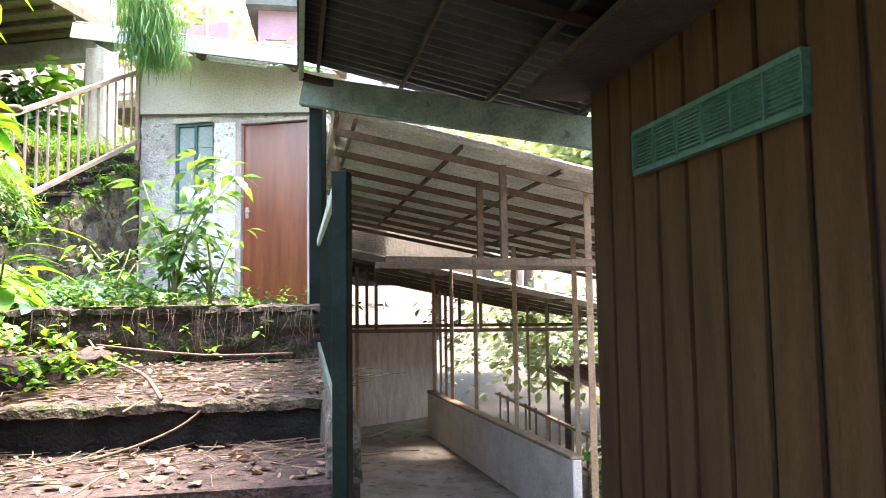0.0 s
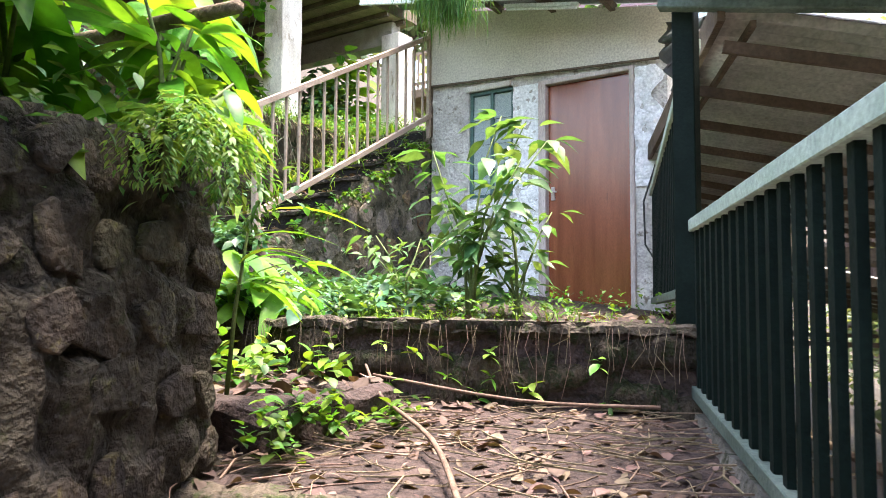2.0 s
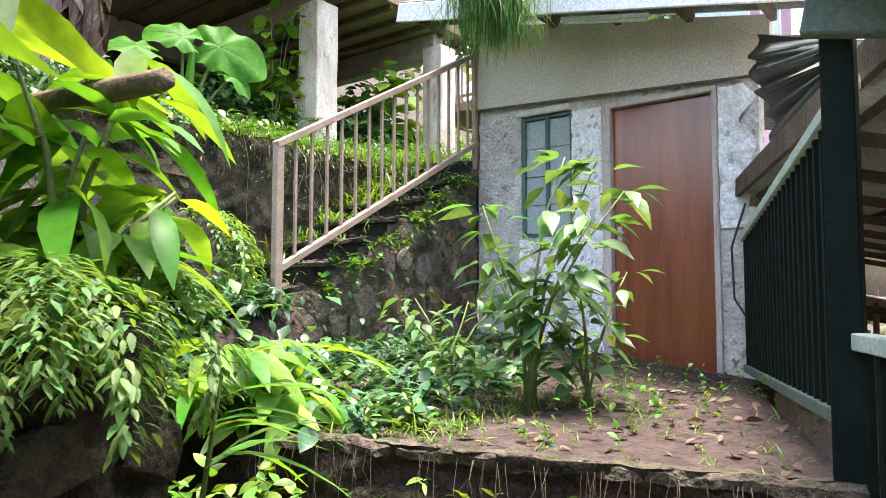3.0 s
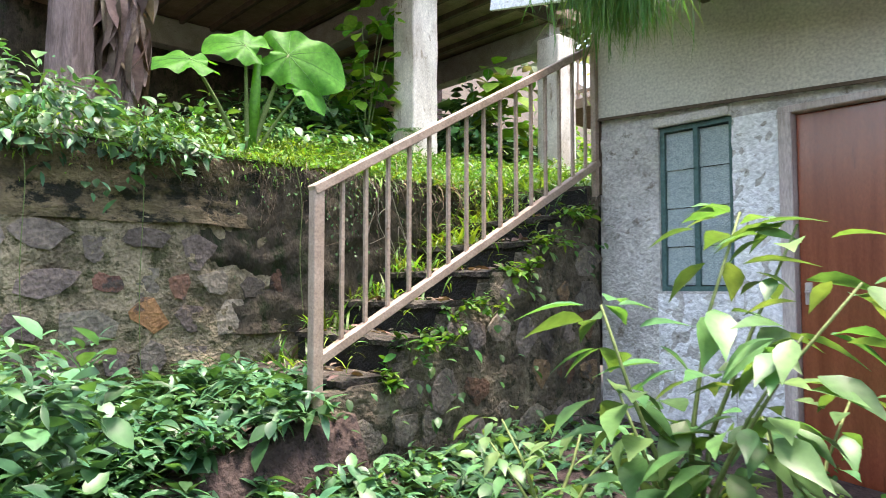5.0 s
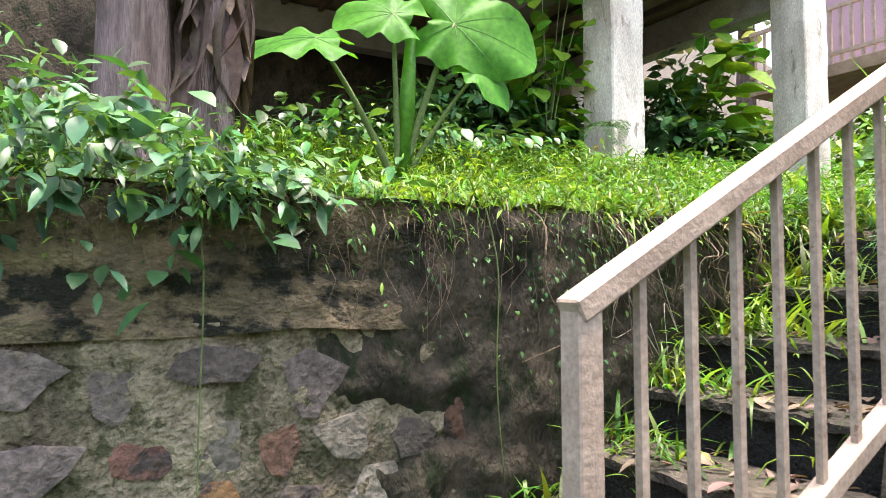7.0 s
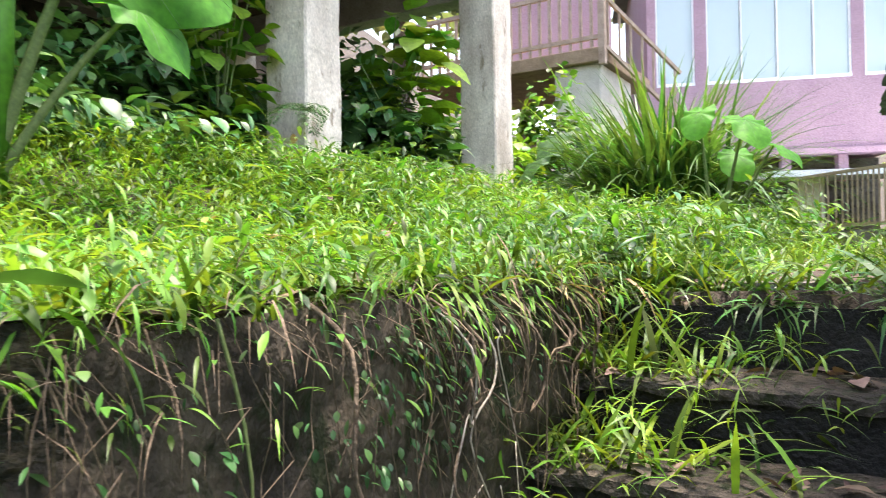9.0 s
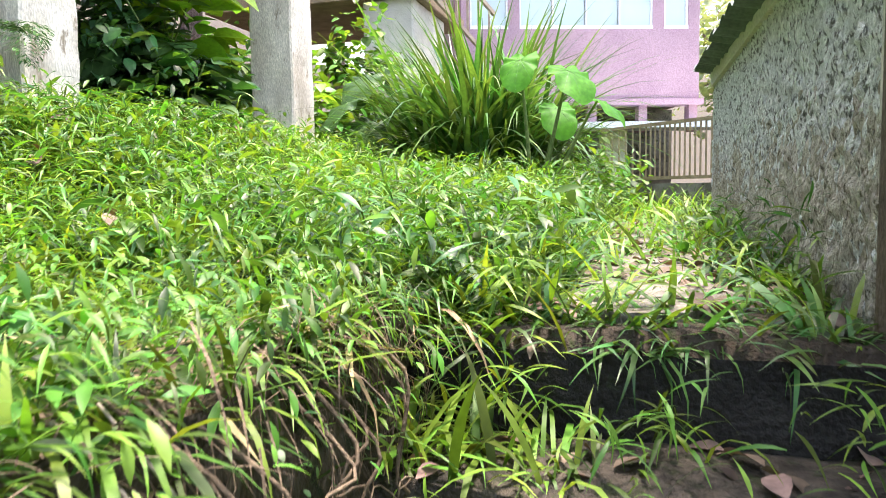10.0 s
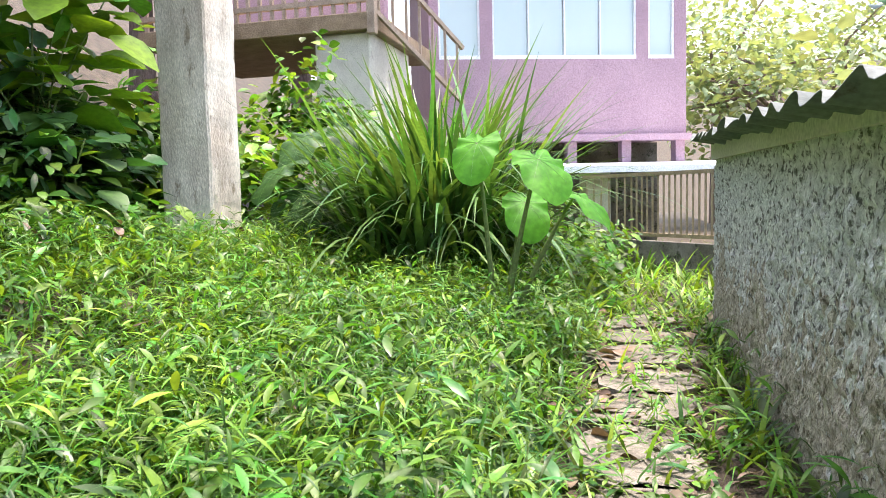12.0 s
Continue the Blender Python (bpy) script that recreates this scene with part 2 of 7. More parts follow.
M["column_concrete"] = material("column_concrete", (0.46, 0.39, 0.32), (0.72, 0.65, 0.56), scale=2.5, fine=60, bump=0.35, third=(0.28, 0.22, 0.16), spot=0.58, stretch=(1.6, 1.6, 0.6))
M["broad_leaf"] = material("broad_leaf", (0.02, 0.065, 0.018), (0.045, 0.105, 0.03), rough=0.5, scale=3, fine=30, bump=0, translucent=0.25, spec=0.3)
# darker copy of dark_sheet: shade under the entry roof put into the colour
M["shaded_entry_sheet"] = material("shaded_entry_sheet", (0.007, 0.008, 0.0075), (0.017, 0.0185, 0.0175), rough=0.8, scale=3, fine=50, bump=0.15, third=(0.012, 0.009, 0.007), spot=0.58)
M["corridor_floor"] = material("corridor_floor", (0.2, 0.17, 0.14), (0.34, 0.3, 0.25), scale=3, fine=60, bump=0.4, third=(0.1, 0.085, 0.07), spot=0.57)
M["dirty_dash"] = material("dirty_dash", (0.36, 0.31, 0.25), (0.62, 0.57, 0.49), scale=17, fine=60, bump=1.5, third=(0.13, 0.105, 0.072), spot=0.53, stretch=(1, 1, 0.75))
M["straw"] = material("straw", (0.2, 0.15, 0.075), (0.33, 0.26, 0.14), rough=0.7, scale=4, fine=40, bump=0, island=0.4, translucent=0.2)
M["beam_green"] = material("beam_green", (0.07, 0.105, 0.085), (0.13, 0.175, 0.148), rough=0.65, scale=5, fine=70, bump=0.2, third=(0.05, 0.065, 0.05), spot=0.6)
M["window_paint"] = material("window_paint", (0.05, 0.11, 0.1), (0.08, 0.15, 0.14), rough=0.6, scale=8, fine=60, bump=0.1)
# near-black copy of dark_wood, holding the same under-roof shade in its colour
M["shaded_entry_wood"] = material("shaded_entry_wood", (0.012, 0.009, 0.007), (0.03, 0.022, 0.016), rough=0.85, scale=5, fine=60, bump=0.4)
M["hung_sheet"] = material("hung_sheet", (0.035, 0.042, 0.036), (0.075, 0.085, 0.075), rough=0.6, scale=3, fine=50, bump=0.15, third=(0.03, 0.025, 0.02), spot=0.6)
M["fence_paint"] = material("fence_paint", (0.2, 0.15, 0.085), (0.3, 0.235, 0.14), rough=0.6, scale=9, fine=80, bump=0.15, third=(0.12, 0.07, 0.04), spot=0.62)
M["stair_mortar"] = material("stair_mortar", (0.04, 0.033, 0.022), (0.17, 0.14, 0.095), scale=5, fine=45, bump=1.2, third=(0.03, 0.032, 0.014), spot=0.54)
M["tread_stone"] = material("tread_stone", (0.02, 0.017, 0.013), (0.075, 0.062, 0.047), scale=7, fine=45, bump=1.1, third=(0.02, 0.026, 0.009), spot=0.53)
M["deep_grass"] = material("deep_grass", (0.03, 0.1, 0.022), (0.08, 0.185, 0.045), rough=0.4, scale=1.4, fine=30, bump=0, island=0.6, translucent=0.32, spec=0.36)

def glass_material():
    m = bpy.data.materials.new("window_glass")
    m.use_nodes = True
    b = m.node_tree.nodes["Principled BSDF"]
    b.inputs["Base Color"].default_value = (0.55, 0.68, 0.7, 1)
    b.inputs["Roughness"].default_value = 0.04
    b.inputs["Metallic"].default_value = 0.0
    b.inputs["Specular IOR Level"].default_value = 0.9
    b.inputs["Transmission Weight"].default_value = 0.25
    return m


M["glass"] = glass_material()
M["louvre_glass"] = material("louvre_glass", (0.26, 0.33, 0.33), (0.36, 0.43, 0.42), rough=0.28, scale=30, fine=120, bump=0.4, spec=0.6)


# ---- builders ----
def thing(name, label, category, group="", kind="", at=(0, 0, 0)):
    ob = new(name)
    ob.location = at
    ob.empty_display_size = 0.1
    return tagged(ob, label, category, group, kind)


def from_bm(name, bm, mat, smooth=False):
    me = bpy.data.meshes.new(name)
    bm.normal_update()
    bm.to_mesh(me)
    bm.free()
    me.materials.append(M[mat] if isinstance(mat, str) else mat)
    if smooth:
        me.polygons.foreach_set("use_smooth", [True] * len(me.polygons))
    return new(name, me)


def attach(ob, parent):
    """Parents ob, built in world places, to a thing that stands unturned at its own place."""
    ob.parent = parent
    base = Vector(parent.location)
    up = parent.parent
    while up is not None:
        base += Vector(up.location)
        up = up.parent
    ob.location = Vector(ob.location) - base
    return ob


def part(name, bm, mat, parent=None, label="", smooth=False):
    ob = from_bm(name, bm, mat, smooth)
    if parent is not None:
        attach(ob, parent)
    if label:
        ob["label"] = label
    return ob


def box(bm, lo, hi, bevel=0.0, turn=None):
    """An upright box from corner to corner; turn: a matrix laid over it."""
    r = bmesh.ops.create_cube(bm, size=1.0)
    c = [(a + b) / 2 for a, b in zip(lo, hi)]
    s = [max(abs(b - a), 1e-4) for a, b in zip(lo, hi)]
    m = Matrix.Translation(c) @ Matrix.Diagonal((*s, 1))
    bmesh.ops.transform(bm, matrix=(turn @ m) if turn else m, verts=r["verts"])
    if bevel:
        edges = list({e for v in r["verts"] for e in v.link_edges})
        bmesh.ops.bevel(bm, geom=edges, offset=bevel, segments=1, affect='EDGES')
    return bm


def beam(bm, a, b, w, h, up=(0, 0, 1), bevel=0.0):
    """A squared bar from a to b: w across, h along up."""
    a, b = Vector(a), Vector(b)
    d = (b - a)
    y = d.normalized()
    x = y.cross(Vector(up)).normalized()
    z = x.cross(y)
    m = Matrix((x, y, z)).transposed().to_4x4()
    m.translation = (a + b) / 2
    return box(bm, (-w / 2, -d.length / 2, -h / 2), (w / 2, d.length / 2, h / 2), bevel, m)


def tube(bm, pts, radii, sides=7):
    """A round bar through points, with a radius at each."""
    pts = [Vector(p) for p in pts]
    rings = []
    for i, p in enumerate(pts):
        d = (pts[min(i + 1, len(pts) - 1)] - pts[max(i - 1, 0)]).normalized()
        x = d.orthogonal().normalized() if i == 0 else (rx - d * rx.dot(d)).normalized()
        rx = x
        y = d.cross(x)
        r = radii[i] if isinstance(radii, (list, tuple)) else radii
        rings.append([bm.verts.new(p + (x * math.cos(k * 2 * math.pi / sides) + y * math.sin(k * 2 * math.pi / sides)) * r) for k in range(sides)])
    for a, b in zip(rings, rings[1:]):
        for k in range(sides):
            bm.faces.new((a[k], a[(k + 1) % sides], b[(k + 1) % sides], b[k]))
    bm.faces.new(rings[0][::-1])
    bm.faces.new(rings[-1])
    return bm


def prism(bm, outline, z0, z1):
    """An upright block over an outline in plan; z0 and z1 are numbers or functions of x, y."""
    f0 = z0 if callable(z0) else (lambda x, y: z0)
    f1 = z1 if callable(z1) else (lambda x, y: z1)
    lo = [bm.verts.new((x, y, f0(x, y))) for x, y in outline]
    hi = [bm.verts.new((x, y, f1(x, y))) for x, y in outline]
    k = len(outline)
    bm.faces.new(lo[::-1])
    bm.faces.new(hi)
    for i in range(k):
        bm.faces.new((lo[i], lo[(i + 1) % k], hi[(i + 1) % k], hi[i]))
    bmesh.ops.recalc_face_normals(bm, faces=bm.faces)
    return bm


def rough_sheet(bm, origin, ex, ey, nx, ny, amount, freq=3.0, out=None):
    """A wall face of nx by ny cells from origin along ex and ey, uneven by amount along out."""
    o, ex, ey = Vector(origin), Vector(ex), Vector(ey)
    nrm = Vector(out) if out else ex.cross(ey).normalized()
    vs = []
    for j in range(ny + 1):
        for i in range(nx + 1):
            p = o + ex * (i / nx) + ey * (j / ny)
            k = noise.fractal(p * freq, 0.8, 2.1, 5)
            vs.append(bm.verts.new(p + nrm * k * amount))
    for j in range(ny):
        for i in range(nx):
            a = j * (nx + 1) + i
            bm.faces.new((vs[a], vs[a + 1], vs[a + nx + 2], vs[a + nx + 1]))
    return bm


def corrugated(bm, origin, along, across, n_waves, height=0.02, normal=(0, 0, 1), steps=6, ragged=0.0, thick=0.004, rng=None):
    """A corrugated sheet: ridges run along 'along'; 'across' spans the waves."""
    o, al, ac, nn = Vector(origin), Vector(along), Vector(across), Vector(normal).normalized()
    rng = rng or random.Random(3)
    k = n_waves * steps
    rows = []
    for off in (0, thick):
        for e in (0, 1):
            row = []
            for i in range(k + 1):
                w = math.sin(i / steps * 2 * math.pi) * height
                end = al * e * (1 + (rng.uniform(-ragged, ragged) if e and off == 0 else 0))
                row.append(bm.verts.new(o + ac * (i / k) + end + nn * (w + off)))
            rows.append(row)
    a0, a1, b0, b1 = rows
    for i in range(k):
        bm.faces.new((a0[i], a1[i], a1[i + 1], a0[i + 1]))
        bm.faces.new((b0[i], b0[i + 1], b1[i + 1], b1[i]))
        bm.faces.new((a1[i], b1[i], b1[i + 1], a1[i + 1]))
        bm.faces.new((a0[i], a0[i + 1], b0[i + 1], b0[i]))
    return bm


def tagset(ob, label, category, kind="", group=""):
    return tagged(ob, label, category, group, kind)


# leaf shapes: along +y, one long, lying flat with the upper side to +z
def leaf_shape(half, fold=0.25, droop=0.25, n=5):
    """half: half-width at n+1 stations from stalk to tip."""
    v, f = [], []
    for i, w in enumerate(half):
        t = i / (len(half) - 1)
        z = -droop * t * t
        v += [(-w, t, z + fold * w), (0, t, z), (w, t, z + fold * w)]
    for i in range(len(half) - 1):
        a = i * 3
        f += [(a, a + 1, a + 4, a + 3), (a + 1, a + 2, a + 5, a + 4)]
    return np.array(v, float), f


def blade_shape(width, arch, n=4):
    v, f = [], []
    for i in range(n + 1):
        t = i / n
        a = arch * t
        y = math.sin(a) / arch if arch else t
        z = -(1 - math.cos(a)) / arch if arch else 0
        w = width * (0.7 + 0.6 * t if t < 0.4 else (1 - t) * 1.55 + 0.02)
        v += [(-w, y, z), (w, y, z)]
    for i in range(n):
        a = i * 2
        f.append((a, a + 1, a + 3, a + 2))
    return np.array(v, float), f


OVATE = leaf_shape((0.02, 0.24, 0.3, 0.22, 0.01))
LANCE = leaf_shape((0.015, 0.1, 0.14, 0.1, 0.005), droop=0.35)
BROAD = leaf_shape((0.05, 0.36, 0.42, 0.3, 0.02), fold=0.18)
PINNA = leaf_shape((0.06, 0.2, 0.16, 0.03), droop=0.2)
TINY = leaf_shape((0.03, 0.3, 0.02), droop=0.1)
NARROW = leaf_shape((0.012, 0.042, 0.055, 0.042, 0.022, 0.002), droop=0.6)
BLADES = [blade_shape(0.035, 1.2), blade_shape(0.028, 1.8), blade_shape(0.045, 0.7), blade_shape(0.03, 2.3, 5)]


def scatter(name, mat, shapes, place, yaw, pitch, size, roll=None, pick=None):
    """One mesh of many leaves: shape pick[i] at place[i], turned by yaw about z, raised by pitch."""
    place = np.asarray(place, float)
    n = len(place)
    yaw, pitch, size = (np.broadcast_to(np.asarray(a, float), n) for a in (yaw, pitch, size))
    roll = np.zeros(n) if roll is None else np.broadcast_to(np.asarray(roll, float), n)
    pick = np.zeros(n, int) if pick is None else pick
    V, F, base = [], [], 0
    for k, (sv, sf) in enumerate(shapes):
        ids = np.where(pick == k)[0]
        if not len(ids):
            continue
        cy, sy, cp, sp, cr, sr = np.cos(yaw[ids]), np.sin(yaw[ids]), np.cos(pitch[ids]), np.sin(pitch[ids]), np.cos(roll[ids]), np.sin(roll[ids])
        x0, y0, z0 = sv[:, 0][None], sv[:, 1][None], sv[:, 2][None]
        x = x0 * cr[:, None] + z0 * sr[:, None]
        z = -x0 * sr[:, None] + z0 * cr[:, None]
        y = y0 * cp[:, None] - z * sp[:, None]
        z = y0 * sp[:, None] + z * cp[:, None]
        X = x * cy[:, None] - y * sy[:, None]
        Y = x * sy[:, None] + y * cy[:, None]
        P = np.stack([X, Y, z], -1) * size[ids][:, None, None] + place[ids][:, None, :]
        m = sv.shape[0]
        V.append(P.reshape(-1, 3))
        fa = np.array(sf)
        F.append((fa[None] + (base + np.arange(len(ids)) * m)[:, None, None]).reshape(-1, fa.shape[1]))
        base += m * len(ids)
    V, F = np.concatenate(V), np.concatenate(F)
    me = bpy.data.meshes.new(name)
    me.vertices.add(len(V))
    me.vertices.foreach_set("co", V.ravel())
    me.loops.add(F.size)
    me.loops.foreach_set("vertex_index", F.ravel())
    me.polygons.add(len(F))
    me.polygons.foreach_set("loop_start", np.arange(len(F)) * F.shape[1])
    me.polygons.foreach_set("use_smooth", np.ones(len(F), bool))
    me.update()
    me.validate()
    me.materials.append(M[mat])
    return new(name, me)


RNG = np.random.default_rng(7)

# ---- ground levels ----
def upper_z(x, y):
    """Height of the upper garden: level beside the house, hollow, then rising to the columns."""
    k = max(0.0, -5.1 - x)
    z = 3.56 + 0.62 * min(k / 2.1, 1.0) ** 2.6 + 0.03 * min(max(k - 2.1, 0), 2)
    z -= 0.05 * min(max(y - 10.5, 0), 3) * min(k, 1.9)
    z += 0.75 * max(0.0, -12.2 - x)
    # unseen dip below y = 1, added so the door mirrors open sky
    z -= 0.5 * min(max(1.0 - y, 0), 5)
    z += 0.055 * min(max(y - 9.3, 0), 3.6) * min(max((-4.75 - x) / 0.6, 0), 1) * min(max((7.6 + x) / 0.6, 0), 1)
    return z


def in_upper(x, y):
    return x < -5.14 or (y > 8.15 and x < -4.02) or (y > 12.72 and x < -2.4)


def grid_ground(name, xs, ys, height, inside, mat, rough=0.03, skirt=1.2):
    bm = bmesh.new()
    vs = {}

    def vert(i, j):
        if (i, j) not in vs:
            x, y = xs[i], ys[j]
            vs[i, j] = bm.verts.new((x, y, height(x, y) + rough * noise.fractal(Vector((x * 1.7, y * 1.7, 1)), 0.8, 2, 4)))
        return vs[i, j]
    for i in range(len(xs) - 1):
        for j in range(len(ys) - 1):
            if inside((xs[i] + xs[i + 1]) / 2, (ys[j] + ys[j + 1]) / 2):
                bm.faces.new((vert(i, j), vert(i + 1, j), vert(i + 1, j + 1), vert(i, j + 1)))
    edges = [e for e in bm.edges if len(e.link_faces) == 1]
    r = bmesh.ops.extrude_edge_only(bm, edges=edges)
    bmesh.ops.translate(bm, vec=(0, 0, -skirt), verts=[v for v in r["geom"] if isinstance(v, bmesh.types.BMVert)])
    return from_bm(name, bm, mat, True)


steps_of = lambda a, b, d: list(np.arange(a, b + d / 2, d))
upper = grid_ground("ground_upper", [-60, -40, -25, -18] + steps_of(-15, -5.5, 0.5) + [-5.14, -4.8, -4.4, -4.02, -3.2, -2.4],
                    [-40, -20, -8] + steps_of(-2, 8, 0.5) + [8.15] + steps_of(8.5, 12.5, 0.5) + [12.72] + steps_of(13, 24, 1.0) + [40],
                    upper_z, in_upper, "soil")
tagset(upper, "dark garden soil under grass on the upper level", "ground", "structure")

bm = bmesh.new()
r = bmesh.ops.create_grid(bm, x_segments=30, y_segments=30, size=260)
for v in bm.verts:
    d = math.hypot(v.co.x, v.co.y)
    v.co.z = -0.9 - 0.03 * min(d, 120) + (0.25 * max(0, d - 70))
tagset(from_bm("ground", bm, "soil", True), "sloping ground that runs out to the wooded hills", "ground", "structure")

# corridor frame: s runs away along the gate line, v to its open side
GATE = Vector((-0.76, 5.51, 0))
SU, SV = Vector((-0.39, 0.92, 0)).normalized(), Vector((0.92, 0.39, 0)).normalized()


def cor(s, v, z):
    p = GATE + SU * s + SV * v
    return (p.x, p.y, z)


def cor2(s, v):
    return cor(s, v, 0)[:2]


def worn_beam(bm, a, b, w, h, amount=0.014, n=40):
    """A bar with crumbled, uneven edges."""
    a, b = Vector(a), Vector(b)
    d = (b - a).normalized()
    side = Vector((-d.y, d.x, 0))
    ring = ((-0.5, -0.5), (0.5, -0.5), (0.5, 0.2), (0.34, 0.5), (-0.34, 0.5), (-0.5, 0.2))
    rows = []
    for i in range(n + 1):
        c = a.lerp(b, i / n)
        rows.append([])
        for p, q in ring:
            v = c + side * w * p + Vector((0, 0, h * q))
            k = noise.noise_vector(v * 9) + noise.noise_vector(v * 26) * 0.6
            rows[-1].append(bm.verts.new(v + k * amount))
    for r0, r1 in zip(rows, rows[1:]):
        for k in range(6):
            bm.faces.new((r0[k], r0[(k + 1) % 6], r1[(k + 1) % 6], r1[k]))
    bm.faces.new(rows[0])
    bm.faces.new(rows[-1][::-1])
    bmesh.ops.recalc_face_normals(bm, faces=bm.faces)


# terrace before the door, edge line (-2.64, 4.99) to (-0.8, 5.48)
EDGE2 = [(-2.75, 4.97), (-0.74, 5.5)]
bm = bmesh.new()
prism(bm, [(-5.1, 4.9), EDGE2[0], EDGE2[1], cor2(2.9, 0.12), (-1.6, 8.2), (-5.1, 8.2)], -0.6, lambda x, y: 1.80 + max(0, (-3.4 - x)) * 0.22)
terrace = part("terrace", bm, "leaf_litter_soil")
tagset(terrace, "weedy earth terrace before the red door", "ground", "structure")
bm = bmesh.new()
rough_sheet(bm, (*EDGE2[0], 1.3), (EDGE2[1][0] - EDGE2[0][0], EDGE2[1][1] - EDGE2[0][1], 0), (0, 0, 0.54), 60, 16, 0.06, 6, (0.25, -0.97, 0))
for v in bm.verts:
    v.co += Vector((0.01, -0.035 + 0.05 * (noise.noise(Vector((v.co.x * 2.2, 0, v.co.z * 9))) > 0.12), 0))
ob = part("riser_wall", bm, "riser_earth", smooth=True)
tagset(ob, "crumbling dark concrete riser streaked with moss", "step", "structure")
bm = bmesh.new()
e0, e1 = Vector((*EDGE2[0], 1.845)), Vector((*EDGE2[1], 1.845))
worn_beam(bm, e0 + Vector((0.02, 0.03, -0.03)), e1 + Vector((0.0, 0.03, -0.03)), 0.13, 0.045, 0.02, 70)
tagset(part("step_coping", bm, "worn_lip"), "worn concrete lip along the terrace edge", "kerb", "structure")

# steps below the terrace
EDGE1 = [(-1.75, 3.86), (-0.2, 4.47)]
DIRE = Vector((0.93, 0.36, 0)).normalized()
OUTE = Vector((0.36, -0.93, 0)).normalized()


def step_block(name, y_in, y_out, ztop, zbot, mat, label, tilt=0.0):
    """A step slab between two distances out from the lower terrace edge line."""
    o = Vector((*EDGE1[0], 0))
    a, b = -0.55, 1.66
    pts = [o + DIRE * a + OUTE * y_in, o + DIRE * b + OUTE * y_in, o + DIRE * b + OUTE * y_out, o + DIRE * a + OUTE * y_out]
    bm = bmesh.new()
    prism(bm, [p.xy for p in pts], zbot, lambda x, y: ztop - tilt * (Vector((x, y, 0)) - o).dot(OUTE))
    ob = part(name, bm, mat)
    return tagset(ob, label, "step", "structure")


step_block("step_upper", -1.5, 0.0, 1.40, -0.6, "leaf_litter_soil", "wide earth step strewn with twigs and fallen leaves", 0.06)
step_block("step_middle", 0.0, 0.75, 1.19, -0.6, "leaf_litter_soil", "dark earth step with twigs and seedlings", 0.02)
step_block("step_lower", 0.75, 1.3, 0.95, -0.6, "leaf_litter_soil", "low dark earth step")
step_block("step_foot", 1.3, 1.9, 0.7, -0.6, "concrete", "low worn concrete step")
step_block("step_landing", 1.9, 6.5, 0.45, -0.6, "concrete", "worn concrete landing at the foot of the steps")
bm = bmesh.new()
o = Vector((*EDGE1[0], 0))
p0 = o - DIRE * 0.1
rough_sheet(bm, (p0.x + OUTE.x * 0.02, p0.y + OUTE.y * 0.02, 1.17), DIRE * 1.7, (0, 0, 0.2), 30, 5, 0.02, 6, OUTE)
tagset(part("step_face", bm, "shaded_riser"), "blackened face of the earth step, with shade in its colour", "step", "structure")
bm = bmesh.new()
pa, pb = o - DIRE * 0.15, o + DIRE * 1.62
worn_beam(bm, (pa.x, pa.y, 1.38), (pb.x, pb.y, 1.38), 0.13, 0.055, 0.02, 60)
tagset(part("step_lip", bm, "worn_lip"), "worn concrete lip of the earth step", "kerb", "structure")
bm = bmesh.new()
box(bm, (-2.75, 4.15, 1.2), (-1.78, 4.9, 1.58), 0.03)
bmesh.ops.subdivide_edges(bm, edges=list(bm.edges), cuts=9, use_grid_fill=True)
for v in bm.verts:
    v.co += noise.noise_vector(v.co * 6) * 0.035 + noise.noise_vector(v.co * 17) * 0.015
tagset(part("side_slab", bm, "leaf_litter_soil"), "cracked concrete slab beside the earth step", "step", "structure")


# ---- stones ----
def stone_mesh(name, seed, mat, sides=7, depth=0.5, rough=0.16):
    """A flattish stone, one wide and high, its face to +z."""
    rng = random.Random(seed)
    bm = bmesh.new()
    ang = [2 * math.pi * (i + rng.uniform(-0.38, 0.38)) / sides for i in range(sides)]
    rad = [0.5 * rng.uniform(1 - rough * 1.6, 1.0) for _ in range(sides)]
    sq = rng.uniform(0.75, 1.0)
    rings = []
    for k, (s, z) in enumerate(((1.0, -depth), (1.0, depth * 0.3), (0.93, depth * 0.5), (0.5, depth * 0.55))):
        rings.append([bm.verts.new((math.cos(a) * r * s, math.sin(a) * r * s * sq, z + rng.uniform(-0.12, 0.12) * depth * (k > 0))) for a, r in zip(ang, rad)])
    mid = bm.verts.new((rng.uniform(-0.1, 0.1), rng.uniform(-0.1, 0.1), depth * rng.uniform(0.5, 0.65)))
    for p, q in zip(rings, rings[1:]):
        for i in range(sides):
            bm.faces.new((p[i], p[(i + 1) % sides], q[(i + 1) % sides], q[i]))
    for i in range(sides):
        bm.faces.new((rings[-1][i], rings[-1][(i + 1) % sides], mid))
    me = bpy.data.meshes.new(name)
    bm.normal_update()
    bm.to_mesh(me)
    bm.free()
    me.materials.append(M[mat])
    me.polygons.foreach_set("use_smooth", [True] * len(me.polygons))
    return me


